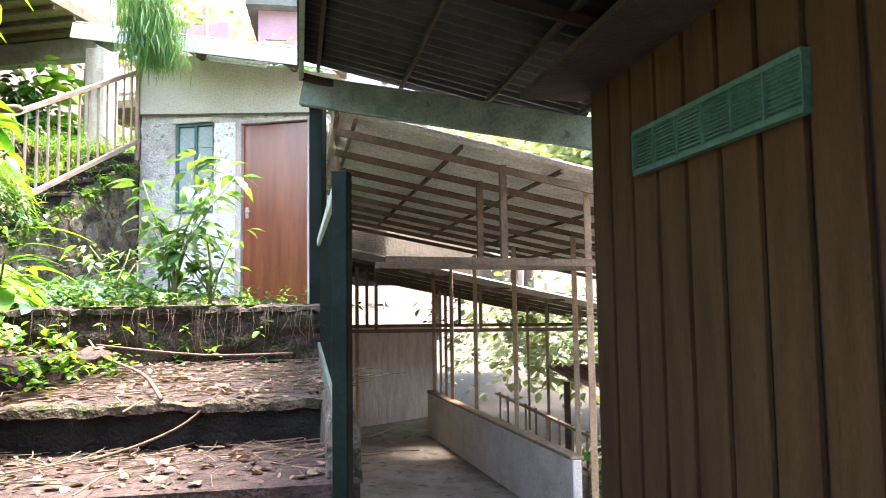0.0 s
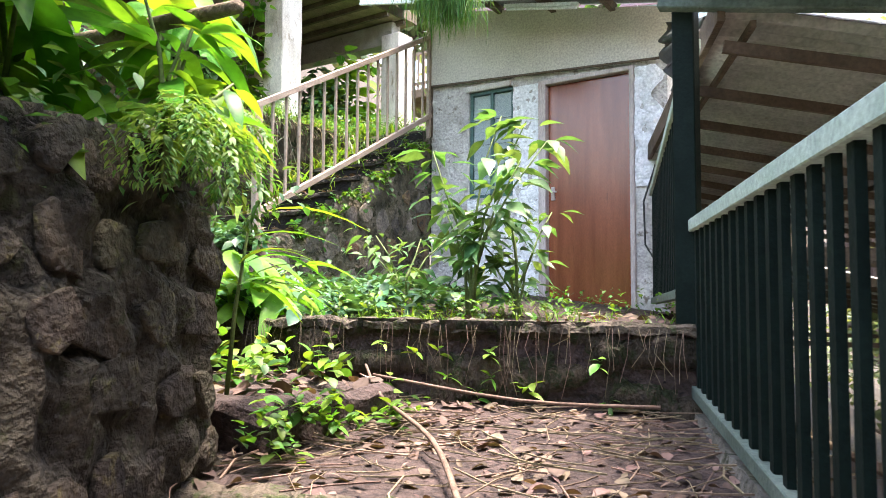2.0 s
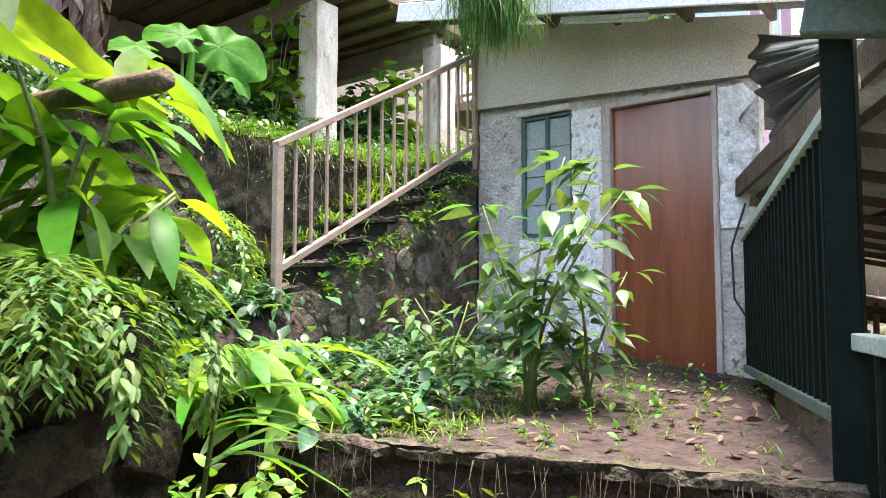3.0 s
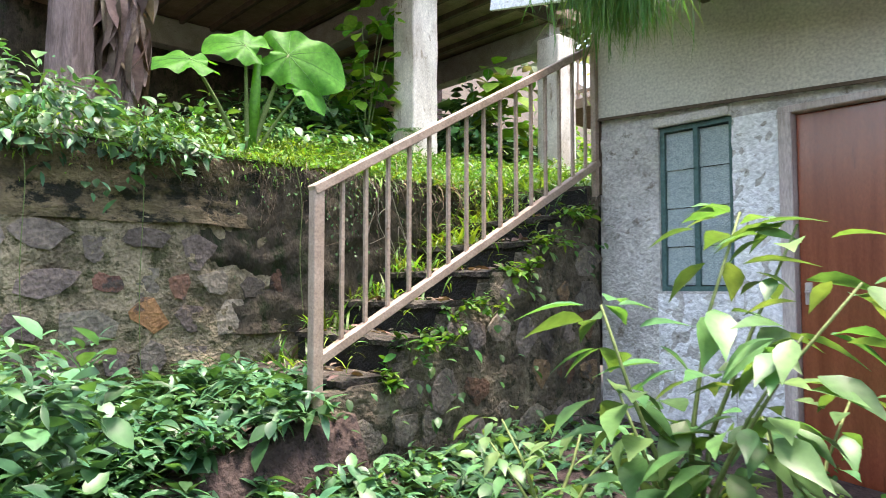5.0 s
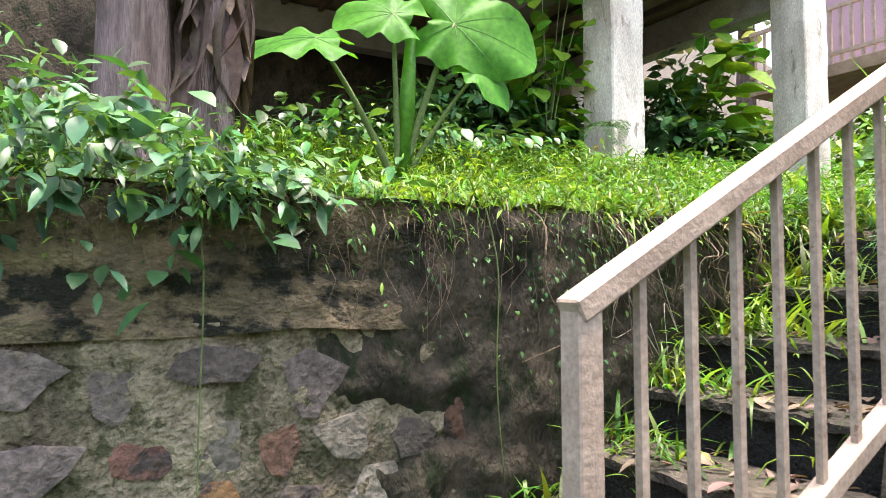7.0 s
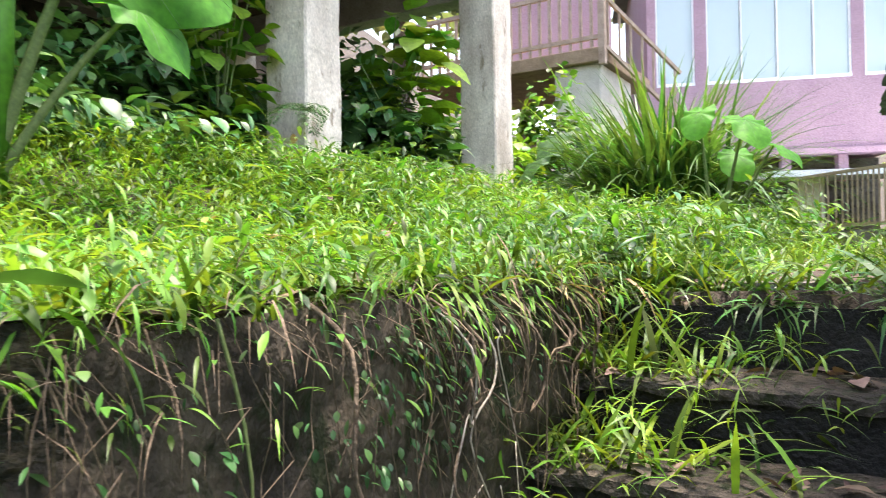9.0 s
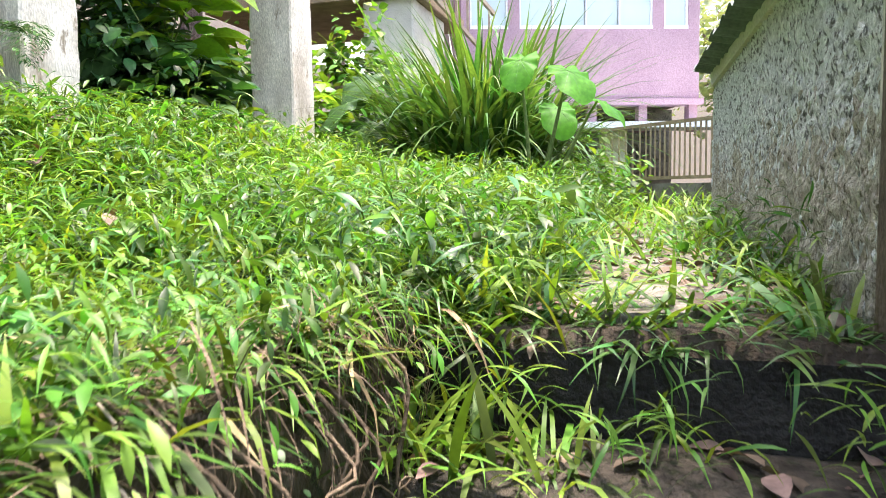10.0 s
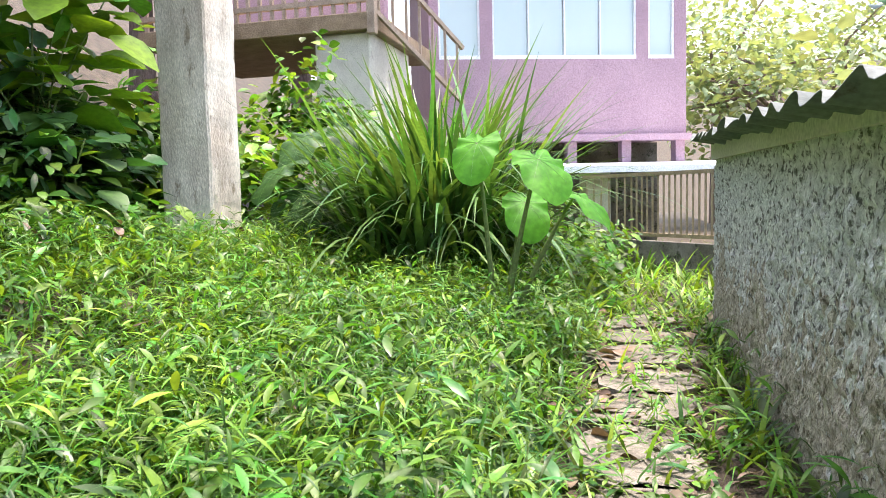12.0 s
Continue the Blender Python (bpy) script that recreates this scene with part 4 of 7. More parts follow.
near, far = cor2(-2.2, 0.0), cor2(0.0, 0.0)
gate = slat_rail("slat_railing", "dark green slatted metal railing along the earth steps", near, far, 1.46, 2.25, 1.57, 2.24, 20, 0.034)
bm = bmesh.new()
box(bm, (near[0] - 0.028, near[1] - 0.028, 0.1), (near[0] + 0.028, near[1] + 0.028, 2.3), 0.004)
part("near_post", bm, "green_paint", gate)
bm = bmesh.new()
worn_beam(bm, cor(-1.85, 0.03, 1.29), cor(-0.02, 0.03, 1.36), 0.13, 0.28, 0.015, 50)
tagset(part("railing_kerb", bm, "dirty_concrete"), "worn concrete kerb under the slatted railing", "kerb", "structure")
gate2 = slat_rail("slat_railing", "dark green slatted metal railing on the terrace beside the house", cor2(0.08, 0.02), cor2(2.7, 0.1), 1.98, 3.02, 1.9, 2.75, 24, 0.034)
post = thing("roof_post", "dark green steel post that carries the corridor beam", "post", at=cor(0.04, 0.0, -0.25))
bm = bmesh.new()
x, y, _ = cor(0.05, -0.02, 0)
box(bm, (x - 0.045, y - 0.045, -0.3), (x + 0.045, y + 0.045, 3.2), 0.005)
part("shaft", bm, "green_paint", post)

# corridor floor, parapet, end wall
bm = bmesh.new()
prism(bm, [cor2(-0.2, -0.2), cor2(-0.2, 2.7), cor2(9, 2.5), cor2(9, 0.5), cor2(2.9, 0.3)], -0.9, -0.25)
tagset(part("floor_corridor", bm, "corridor_floor"), "dusty bare concrete corridor floor", "floor", "structure")
bm = bmesh.new()
prism(bm, [cor2(-7, 0.1), cor2(-7, 2.6), cor2(-0.2, 2.6), cor2(-0.2, 0.1)], -0.9, 0.2)
tagset(part("floor_entry", bm, "concrete"), "bare concrete floor beside the wooden wall", "floor", "structure")
bm = bmesh.new()
beam(bm, cor(1.4, 2.3, 0.08), cor(6.4, 1.9, 0.08), 0.09, 0.66, bevel=0.01)
tagset(part("wall_parapet", bm, "pale_concrete"), "low pale concrete parapet along the corridor", "wall", "structure")
bm = bmesh.new()
beam(bm, cor(1.4, 2.3, 0.425), cor(6.4, 1.9, 0.425), 0.13, 0.035, bevel=0.008)
tagset(part("parapet_cap", bm, "old_wood"), "weathered cap board of the parapet", "trim", "structure")
wall_end = bpy.data.objects.new("wall_end", None)
scene.collection.objects.link(wall_end)
tagset(wall_end, "pale stained vertical boards closing the corridor", "wall", "structure")
rng = random.Random(11)
a, b = Vector(cor(7.3, 0.75, 0)), Vector(cor(8.2, 2.35, 0))
for i in range(11):
    bm = bmesh.new()
    p, q = a.lerp(b, i / 11), a.lerp(b, (i + 0.94) / 11)
    o2 = SU * rng.uniform(-0.012, 0.012)
    beam(bm, p.lerp(q, 0.5) + o2 + Vector((0, 0, -0.25)), p.lerp(q, 0.5) + o2 + Vector((0, 0, 1.42)), (q - p).length, 0.02, up=SU)
    ob = part("board", bm, "pale_wood")
    ob.parent = wall_end
bm = bmesh.new()
prism(bm, [cor2(2.9, 0.3), cor2(7.4, 0.75), cor2(7.4, 0.6), cor2(2.9, 0.15)], -0.4, 1.8)
tagset(part("wall_corridor", bm, "old_wood"), "brown board wall under the house", "wall", "structure")


def corridor_roof(name, label, s0, s1, v0, v1, zf, mat, nr, npur, waves, wood="dark_wood"):
    ob = thing(name, label, "roof", at=cor((s0 + s1) / 2, v0, zf(s0, v0)))
    bm = bmesh.new()
    o = Vector(cor(s0, v0, zf(s0, v0)))
    corrugated(bm, o, Vector(cor(s0, v1, zf(s0, v1))) - o, Vector(cor(s1, v0, zf(s1, v0))) - o, waves, 0.018, (0, 0, 1), 6)
    part("roof_sheet", bm, mat, ob, "weathered corrugated sheet", True)
    bm = bmesh.new()
    beam(bm, cor(s0, v0 - 0.02, zf(s0, v0)), cor(s1, v0 - 0.02, zf(s1, v0)), 0.03, 0.12)
    part("eave_board", bm, wood, ob)
    for i in range(npur):
        v = v0 + 0.1 + (v1 - v0 - 0.2) * i / (npur - 1)
        bm = bmesh.new()
        beam(bm, cor(s0, v, zf(s0, v) - 0.06), cor(s1, v, zf(s1, v) - 0.045), 0.022, 0.03)
        part("purlin", bm, wood, ob)
    for i in range(nr):
        s = s0 + 0.08 + (s1 - s0 - 0.16) * i / (nr - 1)
        bm = bmesh.new()
        beam(bm, cor(s, v0, zf(s, v0) - 0.14), cor(s, v1, zf(s, v1) - 0.1), 0.024, 0.05)
        part("rafter", bm, wood, ob)
        if i > 1 or s < 0:
            continue
        bm = bmesh.new()
        beam(bm, cor(s, v0 + 0.3, zf(s, v1) - 0.05), cor(s, v1, zf(s, v1) - 0.12), 0.035, 0.05)
        part("tie_beam", bm, wood, ob)
        for k in range(1, 4):
            v = v0 + (v1 - v0) * k / 4
            bm = bmesh.new()
            beam(bm, cor(s, v, zf(s, v1) - 0.06), cor(s, v, zf(s, v) - 0.1), 0.045, 0.045, up=SU)
            part("strut", bm, wood, ob)
    return ob


roof_a = corridor_roof("corridor_roof", "corrugated sheet roof on wooden trusses over the corridor", -0.08, 5.2, 0.12, 4.6, lambda s, v: 3.14 - 0.21 * v, "sheet", 9, 7, 52)
roof_b = corridor_roof("corridor_roof", "lower corrugated sheet roof on wooden trusses further along the corridor", 5.4, 12.5, -0.6, 5.6, lambda s, v: 2.72 - 0.22 * v + 0.02 * (s - 5.4), "sheet", 6, 8, 60)
roof_n = corridor_roof("entry_roof", "corrugated roof over the entry with wooden rafters, shade put into its colour", -7.0, -0.02, -0.12, 1.7, lambda s, v: 3.42 - 0.22 * v, "shaded_entry_sheet", 5, 4, 60, "shaded_entry_wood")
# green beam at the change of roof
bm = bmesh.new()
beam(bm, cor(-0.02, -0.12, 3.24), cor(-0.6, 1.75, 2.86), 0.06, 0.2, bevel=0.006)
tagset(part("green_beam", bm, "beam_green"), "pale green painted beam under the roof edge", "beam")
bm = bmesh.new()
beam(bm, cor(-0.06, -0.13, 3.36), cor(-7.0, -0.13, 3.36), 0.03, 0.14, bevel=0.004)
tagset(part("eave_board", bm, "beam_green"), "pale eave board of the entry roof", "board")
# posts along the corridor
pm = thing("corridor_post", "thin weathered wooden post of the covered corridor", "post", "posts along the corridor", at=(0, 0, 0))
bm = bmesh.new()
box(bm, (-0.025, -0.025, -0.25), (0.025, 0.025, 2.62), 0.005)
part("shaft", bm, "old_wood", pm)
pm.location = cor(0.1, 1.9, 0)
for s, v in ((1.6, 2.4), (3.0, 2.25), (4.3, 2.12), (5.3, 2.02), (6.3, 1.95), (8.5, 2.6), (6.5, 3.9), (9.0, 4.4), (10.5, 2.9), (7.0, 0.8), (5.5, 5.3)):
    copy_thing(pm, pose(*cor(s, v, -0.18 if v < 2.5 else -0.5)))

# plain unseen wall that closes the entry behind, added to cut its light
bm = bmesh.new()
prism(bm, [cor2(-7.15, -2.6), cor2(-7.0, -2.6), cor2(-7.0, 2.6), cor2(-7.15, 2.6)], -0.6, 3.6)
tagset(part("wall_entry", bm, "siding"), "unseen plain brown wall added behind the entry", "wall", "structure")

# brown board wall with a green vent
wall_brown = bpy.data.objects.new("wall_siding", None)
scene.collection.objects.link(wall_brown)
tagset(wall_brown, "brown painted board wall with dark grooves", "wall", "structure")
bm = bmesh.new()
prism(bm, [cor2(-1.41, 1.31), cor2(-7, 1.31), cor2(-7, 1.42), cor2(-1.41, 1.42)], -0.5, 3.1)
ob = part("backing", bm, "siding_gap")
ob.parent = wall_brown
for i in range(26):
    s = -1.41 - i * 0.215
    bm = bmesh.new()
    beam(bm, cor(s - 0.09, 1.295, -0.4), cor(s - 0.09, 1.295, 3.1), 0.18, 0.03, up=SV, bevel=0.006)
    ob = part("board", bm, "siding")
    ob.parent = wall_brown
vent = thing("wall_vent", "pale green slatted vent strip in the board wall", "vent", at=cor(-2.3, 1.26, 2.45))
bm = bmesh.new()
for z in (2.375, 2.545):
    beam(bm, cor(-1.9, 1.265, z), cor(-2.93, 1.265, z), 0.035, 0.02)
for k in range(7):
    s = -1.9 - k * 0.1715
    beam(bm, cor(s, 1.262, 2.38), cor(s, 1.262, 2.54), 0.008, 0.03, up=SV)
part("vent_frame", bm, "vent_green", vent)
for k in range(11):
    z = 2.388 + k * 0.0143
    bm = bmesh.new()
    beam(bm, cor(-1.905, 1.268, z), cor(-2.925, 1.268, z), 0.02, 0.008, up=(0.5 * SV.x, 0.5 * SV.y, 1))
    part("slat", bm, "vent_green", vent)
bm = bmesh.new()
prism(bm, [cor2(-1.3, 0.95), cor2(-7, 0.95), cor2(-7, 1.29), cor2(-1.3, 1.29)], 2.86, lambda x, y: 2.89)
tagset(part("soffit_board", bm, "shaded_entry_wood"), "soffit board above the brown wall, roof shade put into its colour", "trim", "structure")

# shed roof and rails beyond the parapet
shed = thing("shed", "rusty brown sheet roof of a shed below the corridor", "shed", at=(2.2, 13.5, -1.0))
bm = bmesh.new()
corrugated(bm, (0.3, 12.8, 0.75), (1.2, -1.6, -0.5), (3.2, 2.0, 0), 26, 0.02, (0, 0, 1), 5)
part("roof_sheet", bm, "rust_sheet", shed, "", True)
for x, y in ((0.6, 12.9), (3.2, 14.4), (1.6, 11.5), (4.4, 13.2)):
    bm = bmesh.new()
    box(bm, (x - 0.05, y - 0.05, -2), (x + 0.05, y + 0.05, 0.5))
    part("post", bm, "dark_wood", shed)
fence = thing("rail_fence", "weathered wooden rail fence beside the corridor", "fence", at=cor(3.0, 3.4, -0.6))
for k in range(14):
    bm = bmesh.new()
    s = 1.5 + k * 0.5
    beam(bm, cor(s, 3.5, -0.9), cor(s, 3.5, 0.15), 0.03, 0.03, up=SU)
    part("picket", bm, "old_wood", fence)
for z in (0.1, -0.35):
    bm = bmesh.new()
    beam(bm, cor(1.4, 3.5, z), cor(8.2, 3.5, z), 0.05, 0.04)
    part("rail", bm, "old_wood", fence)

# ---- near rock wall ----
ROCK = [(-1.78, 4.0), (-1.4, 3.28), (-1.22, 2.4), (-1.0, 1.2), (-0.95, -2.5)]
bm = bmesh.new()
line = []
CORNER = [(-3.0, 4.5)] + ROCK
for (x0, y0), (x1, y1) in zip(CORNER, CORNER[1:]):
    k = max(2, int(math.hypot(x1 - x0, y1 - y0) / 0.035))
    line += [Vector((x0 + (x1 - x0) * i / k, y0 + (y1 - y0) * i / k, 0)) for i in range(k)]
rows = []
for i, p in enumerate(line):
    d = line[min(i + 9, len(line) - 1)] - line[max(i - 9, 0)]
    n = Vector((-d.y, d.x, 0)).normalized()
    n = n if n.x > 0 else -n
    col = []
    for j in range(66):
        v = j / 55
        q = p + (Vector((-0.12, 0.02, 2.05)) * v if v <= 1 else Vector((-0.12 - 0.9 * (v - 1) * 5, 0.02 + 0.2 * (v - 1) * 5, 2.05))) + Vector((0, 0, 0.3))
        cell = noise.voronoi(q * 4.2)[0]
        k = noise.fractal(q * 7.5, 0.75, 2.1, 6) * 0.05 + 0.07 * min(cell[1] - cell[0], 0.25)
        col.append(bm.verts.new(q + (n if v <= 1 else Vector((0, 0, 1))) * k + Vector((0, 0, 0.25 * k if v <= 1 else 0))))
    rows.append(col)
for r0, r1 in zip(rows, rows[1:]):
    for j in range(65):
        bm.faces.new((r0[j], r1[j], r1[j + 1], r0[j + 1]))
bmesh.ops.recalc_face_normals(bm, faces=bm.faces)
wall_rock = part("wall_rock", bm, "rock_mortar", smooth=True)
tagset(wall_rock, "rough dark rock retaining wall with ferns", "wall", "structure")
bm = bmesh.new()
prism(bm, [(-1.9, 3.9), (-1.55, 3.2), (-1.35, 2.4), (-1.2, -2.5), (-5.1, -2.5), (-5.1, 4.95), (-3.0, 4.55)], 0.0, 2.26)
tagset(part("planting_bed", bm, "soil"), "earth planting bed held by the rock wall", "ground", "structure")


def boulder(at, size, seed, label):
    bm = bmesh.new()
    bmesh.ops.create_icosphere(bm, subdivisions=3, radius=1)
    for v in bm.verts:
        k = 1 + 0.28 * noise.fractal(v.co * 1.3 + Vector((seed, 0, 0)), 0.8, 2, 4)
        v.co = Vector((v.co.x * size[0], v.co.y * size[1], v.co.z * size[2])) * k
    ob = part("boulder", bm, "boulder", smooth=True)
    ob.location = at
    return tagset(ob, label, "rock", group="boulders on the rock wall")


boulder((-1.44, 2.95, 2.44), (0.14, 0.13, 0.17), 1, "rounded grey boulder on top of the rock wall")
boulder((-1.36, 2.68, 2.42), (0.12, 0.12, 0.18), 4, "rounded grey boulder on top of the rock wall")

# ---- stilted building over the garden ----
stilt = thing("stilt_building", "concrete building raised on square columns above the garden", "building", at=(-9.5, 9.5, 4.2))
for cx, cy in ((-7.88, 9.83), (-7.6, 12.27), (-11.3, 12.27)):
    bm = bmesh.new()
    box(bm, (cx - 0.2, cy - 0.2, 3.7), (cx + 0.2, cy + 0.2, 6.5), 0.014)
    for z in np.arange(3.8, 6.5, 0.06):
        bmesh.ops.bisect_plane(bm, geom=list(bm.verts) + list(bm.edges) + list(bm.faces), plane_co=(0, 0, z), plane_no=(0, 0, 1))
    for v in bm.verts:
        v.co += noise.noise_vector(v.co * 7) * 0.007 + noise.noise_vector(v.co * 2) * 0.006
    part("column", bm, "column_concrete", stilt, "square pale concrete column with worn arrises")
for a, b in (((-7.62, 12.27), (-11.3, 12.27)), ((-7.88, 9.83), (-11.3, 9.83)), ((-11.3, 6.8), (-11.3, 12.27))):
    bm = bmesh.new()
    beam(bm, (*a, 6.55), (*b, 6.55), 0.25, 0.4, bevel=0.01)
    part("beam", bm, "concrete", stilt)
bm = bmesh.new()
box(bm, (-12.5, 6.0, 6.78), (-7.4, 12.6, 6.95))
part("floor_slab", bm, "old_wood", stilt, "boarded underside of the floor")
for i in range(14):
    bm = bmesh.new()
    y = 6.3 + i * 0.46
    beam(bm, (-12.3, y, 6.74), (-7.45, y, 6.74), 0.06, 0.08)
    part("joist", bm, "dark_wood", stilt)
bm = bmesh.new()
box(bm, (-12.5, 6.0, 6.95), (-7.5, 12.5, 8.8))
part("upper_wall", bm, "wall_plaster", stilt)
# near-black wall holds the shadow under the raised floor in its colour
bm = bmesh.new()
rough_sheet(bm, (-11.9, 13.5, 3.9), (0, -12, 0), (0, 0, 2.9), 60, 16, 0.06, 2, (1, 0, 0))
part("back_wall", bm, "shaded_mossy_concrete", stilt, "wall under the building, shade painted into its colour", True)

# ---- purple house beyond ----
PU, PV = Vector((0.94, 0.34, 0)).normalized(), Vector((-0.34, 0.94, 0)).normalized()
P0 = Vector((-7.55, 18.4, 0))


def pur(a, d, z):
    p = P0 + PU * a + PV * d
    return (p.x, p.y, z)


purple = thing("purple_house", "purple painted house with a row of tall glass windows", "house", at=pur(2, 2, 3.5))
pw = lambda a0, a1, d0, d1: [pur(a0, d0, 0)[:2], pur(a1, d0, 0)[:2], pur(a1, d1, 0)[:2], pur(a0, d1, 0)[:2]]
bm = wall_with_holes(0, 4.15, 5.38, lambda x, y: 9.8, [(0.15, 0.8, 6.6, 9.0), (1.0, 3.32, 6.6, 9.0), (3.52, 3.95, 6.6, 9.0)], 0, 0.2)
for v in bm.verts:
    v.co = pur(*v.co)
part("front_wall", bm, "purple_paint", purple, "smooth purple painted front wall")
bm = bmesh.new()
prism(bm, [pur(a, d, 0)[:2] for a, d in ((0, 0.2), (0.2, 0.2), (0.2, 5.8), (3.95, 5.8), (3.95, 0.2), (4.15, 0.2), (4.15, 6), (0, 6))], 5.38, 9.8)
part("side_wall", bm, "purple_paint", purple)
bm = bmesh.new()
prism(bm, pw(-0.3, 4.5, -0.4, 6.3), 9.8, 10.0)
part("roof", bm, "dark_sheet", purple)
for a0, a1, n in ((0.15, 0.8, 1), (1.0, 3.32, 4), (3.52, 3.95, 1)):
    wnd = attach(new("window"), purple)
    bm = bmesh.new()
    for k in range(n + 1):
        x = a0 + (a1 - a0) * k / n
        w = 0.03 if k in (0, n) else 0.012
        prism(bm, pw(x - w, x + w, 0.02, 0.14), 6.6, 9.0)
    prism(bm, pw(a0, a1, 0.0, 0.16), 6.6, 6.66)
    part("window_frame", bm, "white_paint", wnd)
    for k in range(n):
        bm = bmesh.new()
        x0, x1 = a0 + (a1 - a0) * k / n, a0 + (a1 - a0) * (k + 1) / n
        prism(bm, pw(x0 + 0.02, x1 - 0.02, 0.07, 0.08), 6.66, 9.0)
        part("pane", bm, "glass", wnd)
    bm = bmesh.new()
    prism(bm, pw(a0, a1, 0.5, 0.52), 6.6, 9.0)
    part("curtain", bm, "white_paint", wnd, "pale curtain behind the glass")
bm = bmesh.new()
prism(bm, pw(-0.05, 4.2, -0.1, 0.25), 5.3, 5.4)
part("ledge", bm, "purple_paint", purple)
for a in (1.2, 2.2, 3.1, 4.0):
    bm = bmesh.new()
    prism(bm, pw(a, a + 0.15, 0.05, 0.25), 4.85, 5.32)
    part("joist_end", bm, "purple_paint", purple)
bm = bmesh.new()
prism(bm, pw(0, 4.15, 1.2, 1.4), 3.0, 5.35)
part("under_wall", bm, "dirty_concrete", purple)
# canopy
bm = bmesh.new()
prism(bm, pw(1.5, 4.9, -2.2, 0.3), lambda x, y: 4.86 + 0.06 * (Vector((x, y, 0)) - P0).dot(PV), lambda x, y: 4.95 + 0.06 * (Vector((x, y, 0)) - P0).dot(PV))
part("canopy", bm, "white_paint", purple, "flat pale concrete canopy")
bm = bmesh.new()
prism(bm, pw(2.0, 2.35, -1.6, -1.3), 3.0, 4.85)
part("canopy_post", bm, "cream_board", purple)

# balcony deck left of the purple house
deck = thing("balcony_deck", "wooden balcony with a railing on a white plinth", "balcony", at=(-8.2, 16.2, 5.0))
bm = bmesh.new()
box(bm, (-10.5, 15.4, 6.4), (-7.35, 17.8, 6.6), 0.01)
part("deck_floor", bm, "old_wood", deck)
bm = bmesh.new()
box(bm, (-8.15, 15.5, 3.6), (-7.45, 17.0, 6.4), 0.02)
part("plinth", bm, "pale_concrete", deck, "pale concrete plinth")
for z in (6.75, 7.45):
    bm = bmesh.new()
    beam(bm, (-10.5, 15.45, z), (-7.4, 15.45, z), 0.06, 0.06)
    part("rail", bm, "rail_paint", deck)
for k in range(20):
    bm = bmesh.new()
    x = -10.4 + k * 0.158
    box(bm, (x - 0.02, 15.43, 6.6), (x + 0.02, 15.47, 7.45))
    part("bar", bm, "rail_paint", deck)
bm = bmesh.new()
box(bm, (-7.45, 15.4, 6.35), (-7.35, 15.5, 8.6), 0.006)
part("post", bm, "rail_paint", deck)
bm = bmesh.new()
box(bm, (-10.5, 17.6, 6.6), (-8.0, 17.8, 9.2))
part("back_wall", bm, "purple_paint", deck)
for z in (7.35, 6.65):
    bm = bmesh.new()
    beam(bm, (-7.4, 15.45, z), (-6.6, 16.6, z - 1.0), 0.05, 0.05)
    part("stair_rail", bm, "rail_paint", deck)
for k in range(7):
    bm = bmesh.new()
    t = (k + 0.5) / 7
    p = Vector((-7.4, 15.45, 6.65)).lerp(Vector((-6.6, 16.6, 5.65)), t)
    beam(bm, p, p + Vector((0, 0, 0.7)), 0.03, 0.03, up=(1, 0, 0))
    part("stair_bar", bm, "rail_paint", deck)

# yard fence past the house
yard = thing("yard_fence", "tan painted steel bar fence at the end of the garden path", "fence", at=(-4.3, 15.6, 3.9))
fa, fb, fc = Vector((-3.6, 15.1, 0)), Vector((-4.55, 16.0, 0)), Vector((-5.1, 16.6, 0))
for p, q, n in ((fa, fb, 17), (fb, fc, 6)):
    for z in (4.66, 3.99):
        bm = bmesh.new()
        beam(bm, p + Vector((0, 0, z)), q + Vector((0, 0, z)), 0.04, 0.04)
        part("rail", bm, "fence_paint", yard)
    for k in range(n):
        bm = bmesh.new()
        c = p.lerp(q, (k + 0.5) / n)
        beam(bm, c + Vector((0, 0, 3.99)), c + Vector((0, 0, 4.66)), 0.022, 0.022, up=(1, 0, 0))
        part("bar", bm, "fence_paint", yard)
bm = bmesh.new()
beam(bm, fa + Vector((0, 0, 3.75)), fc + Vector((0, 0, 3.75)), 0.12, 0.34)
part("kerb", bm, "dirty_concrete", yard)

# ---- planting ----
def stuff(ob, label, category):
    return tagged(ob, label, category, kind="stuff")


def spread(n, inside, x0, x1, y0, y1):
    """n random plan points of a rectangle that lie inside."""
    out = []
    while len(out) < n:
        p = RNG.uniform((x0, y0), (x1, y1), (n, 2))
        out += [q for q in p if inside(q[0], q[1])]
    return np.array(out[:n])


def grass(name, mat, pts, zf, size, label, category="grass", pitch=(0.7, 1.45), per=1):
    pts = np.repeat(pts, per, axis=0) + RNG.normal(0, 0.02, (len(pts) * per, 2))
    n = len(pts)
    z = np.array([zf(x, y) for x, y in pts])
    place = np.column_stack([pts, z - 0.01])
    ob = scatter(name, mat, BLADES, place, RNG.uniform(0, 6.3, n), RNG.uniform(*pitch, n), RNG.uniform(*size, n), RNG.normal(0, 0.3, n), RNG.integers(0, 4, n))
    return stuff(ob, label, category)


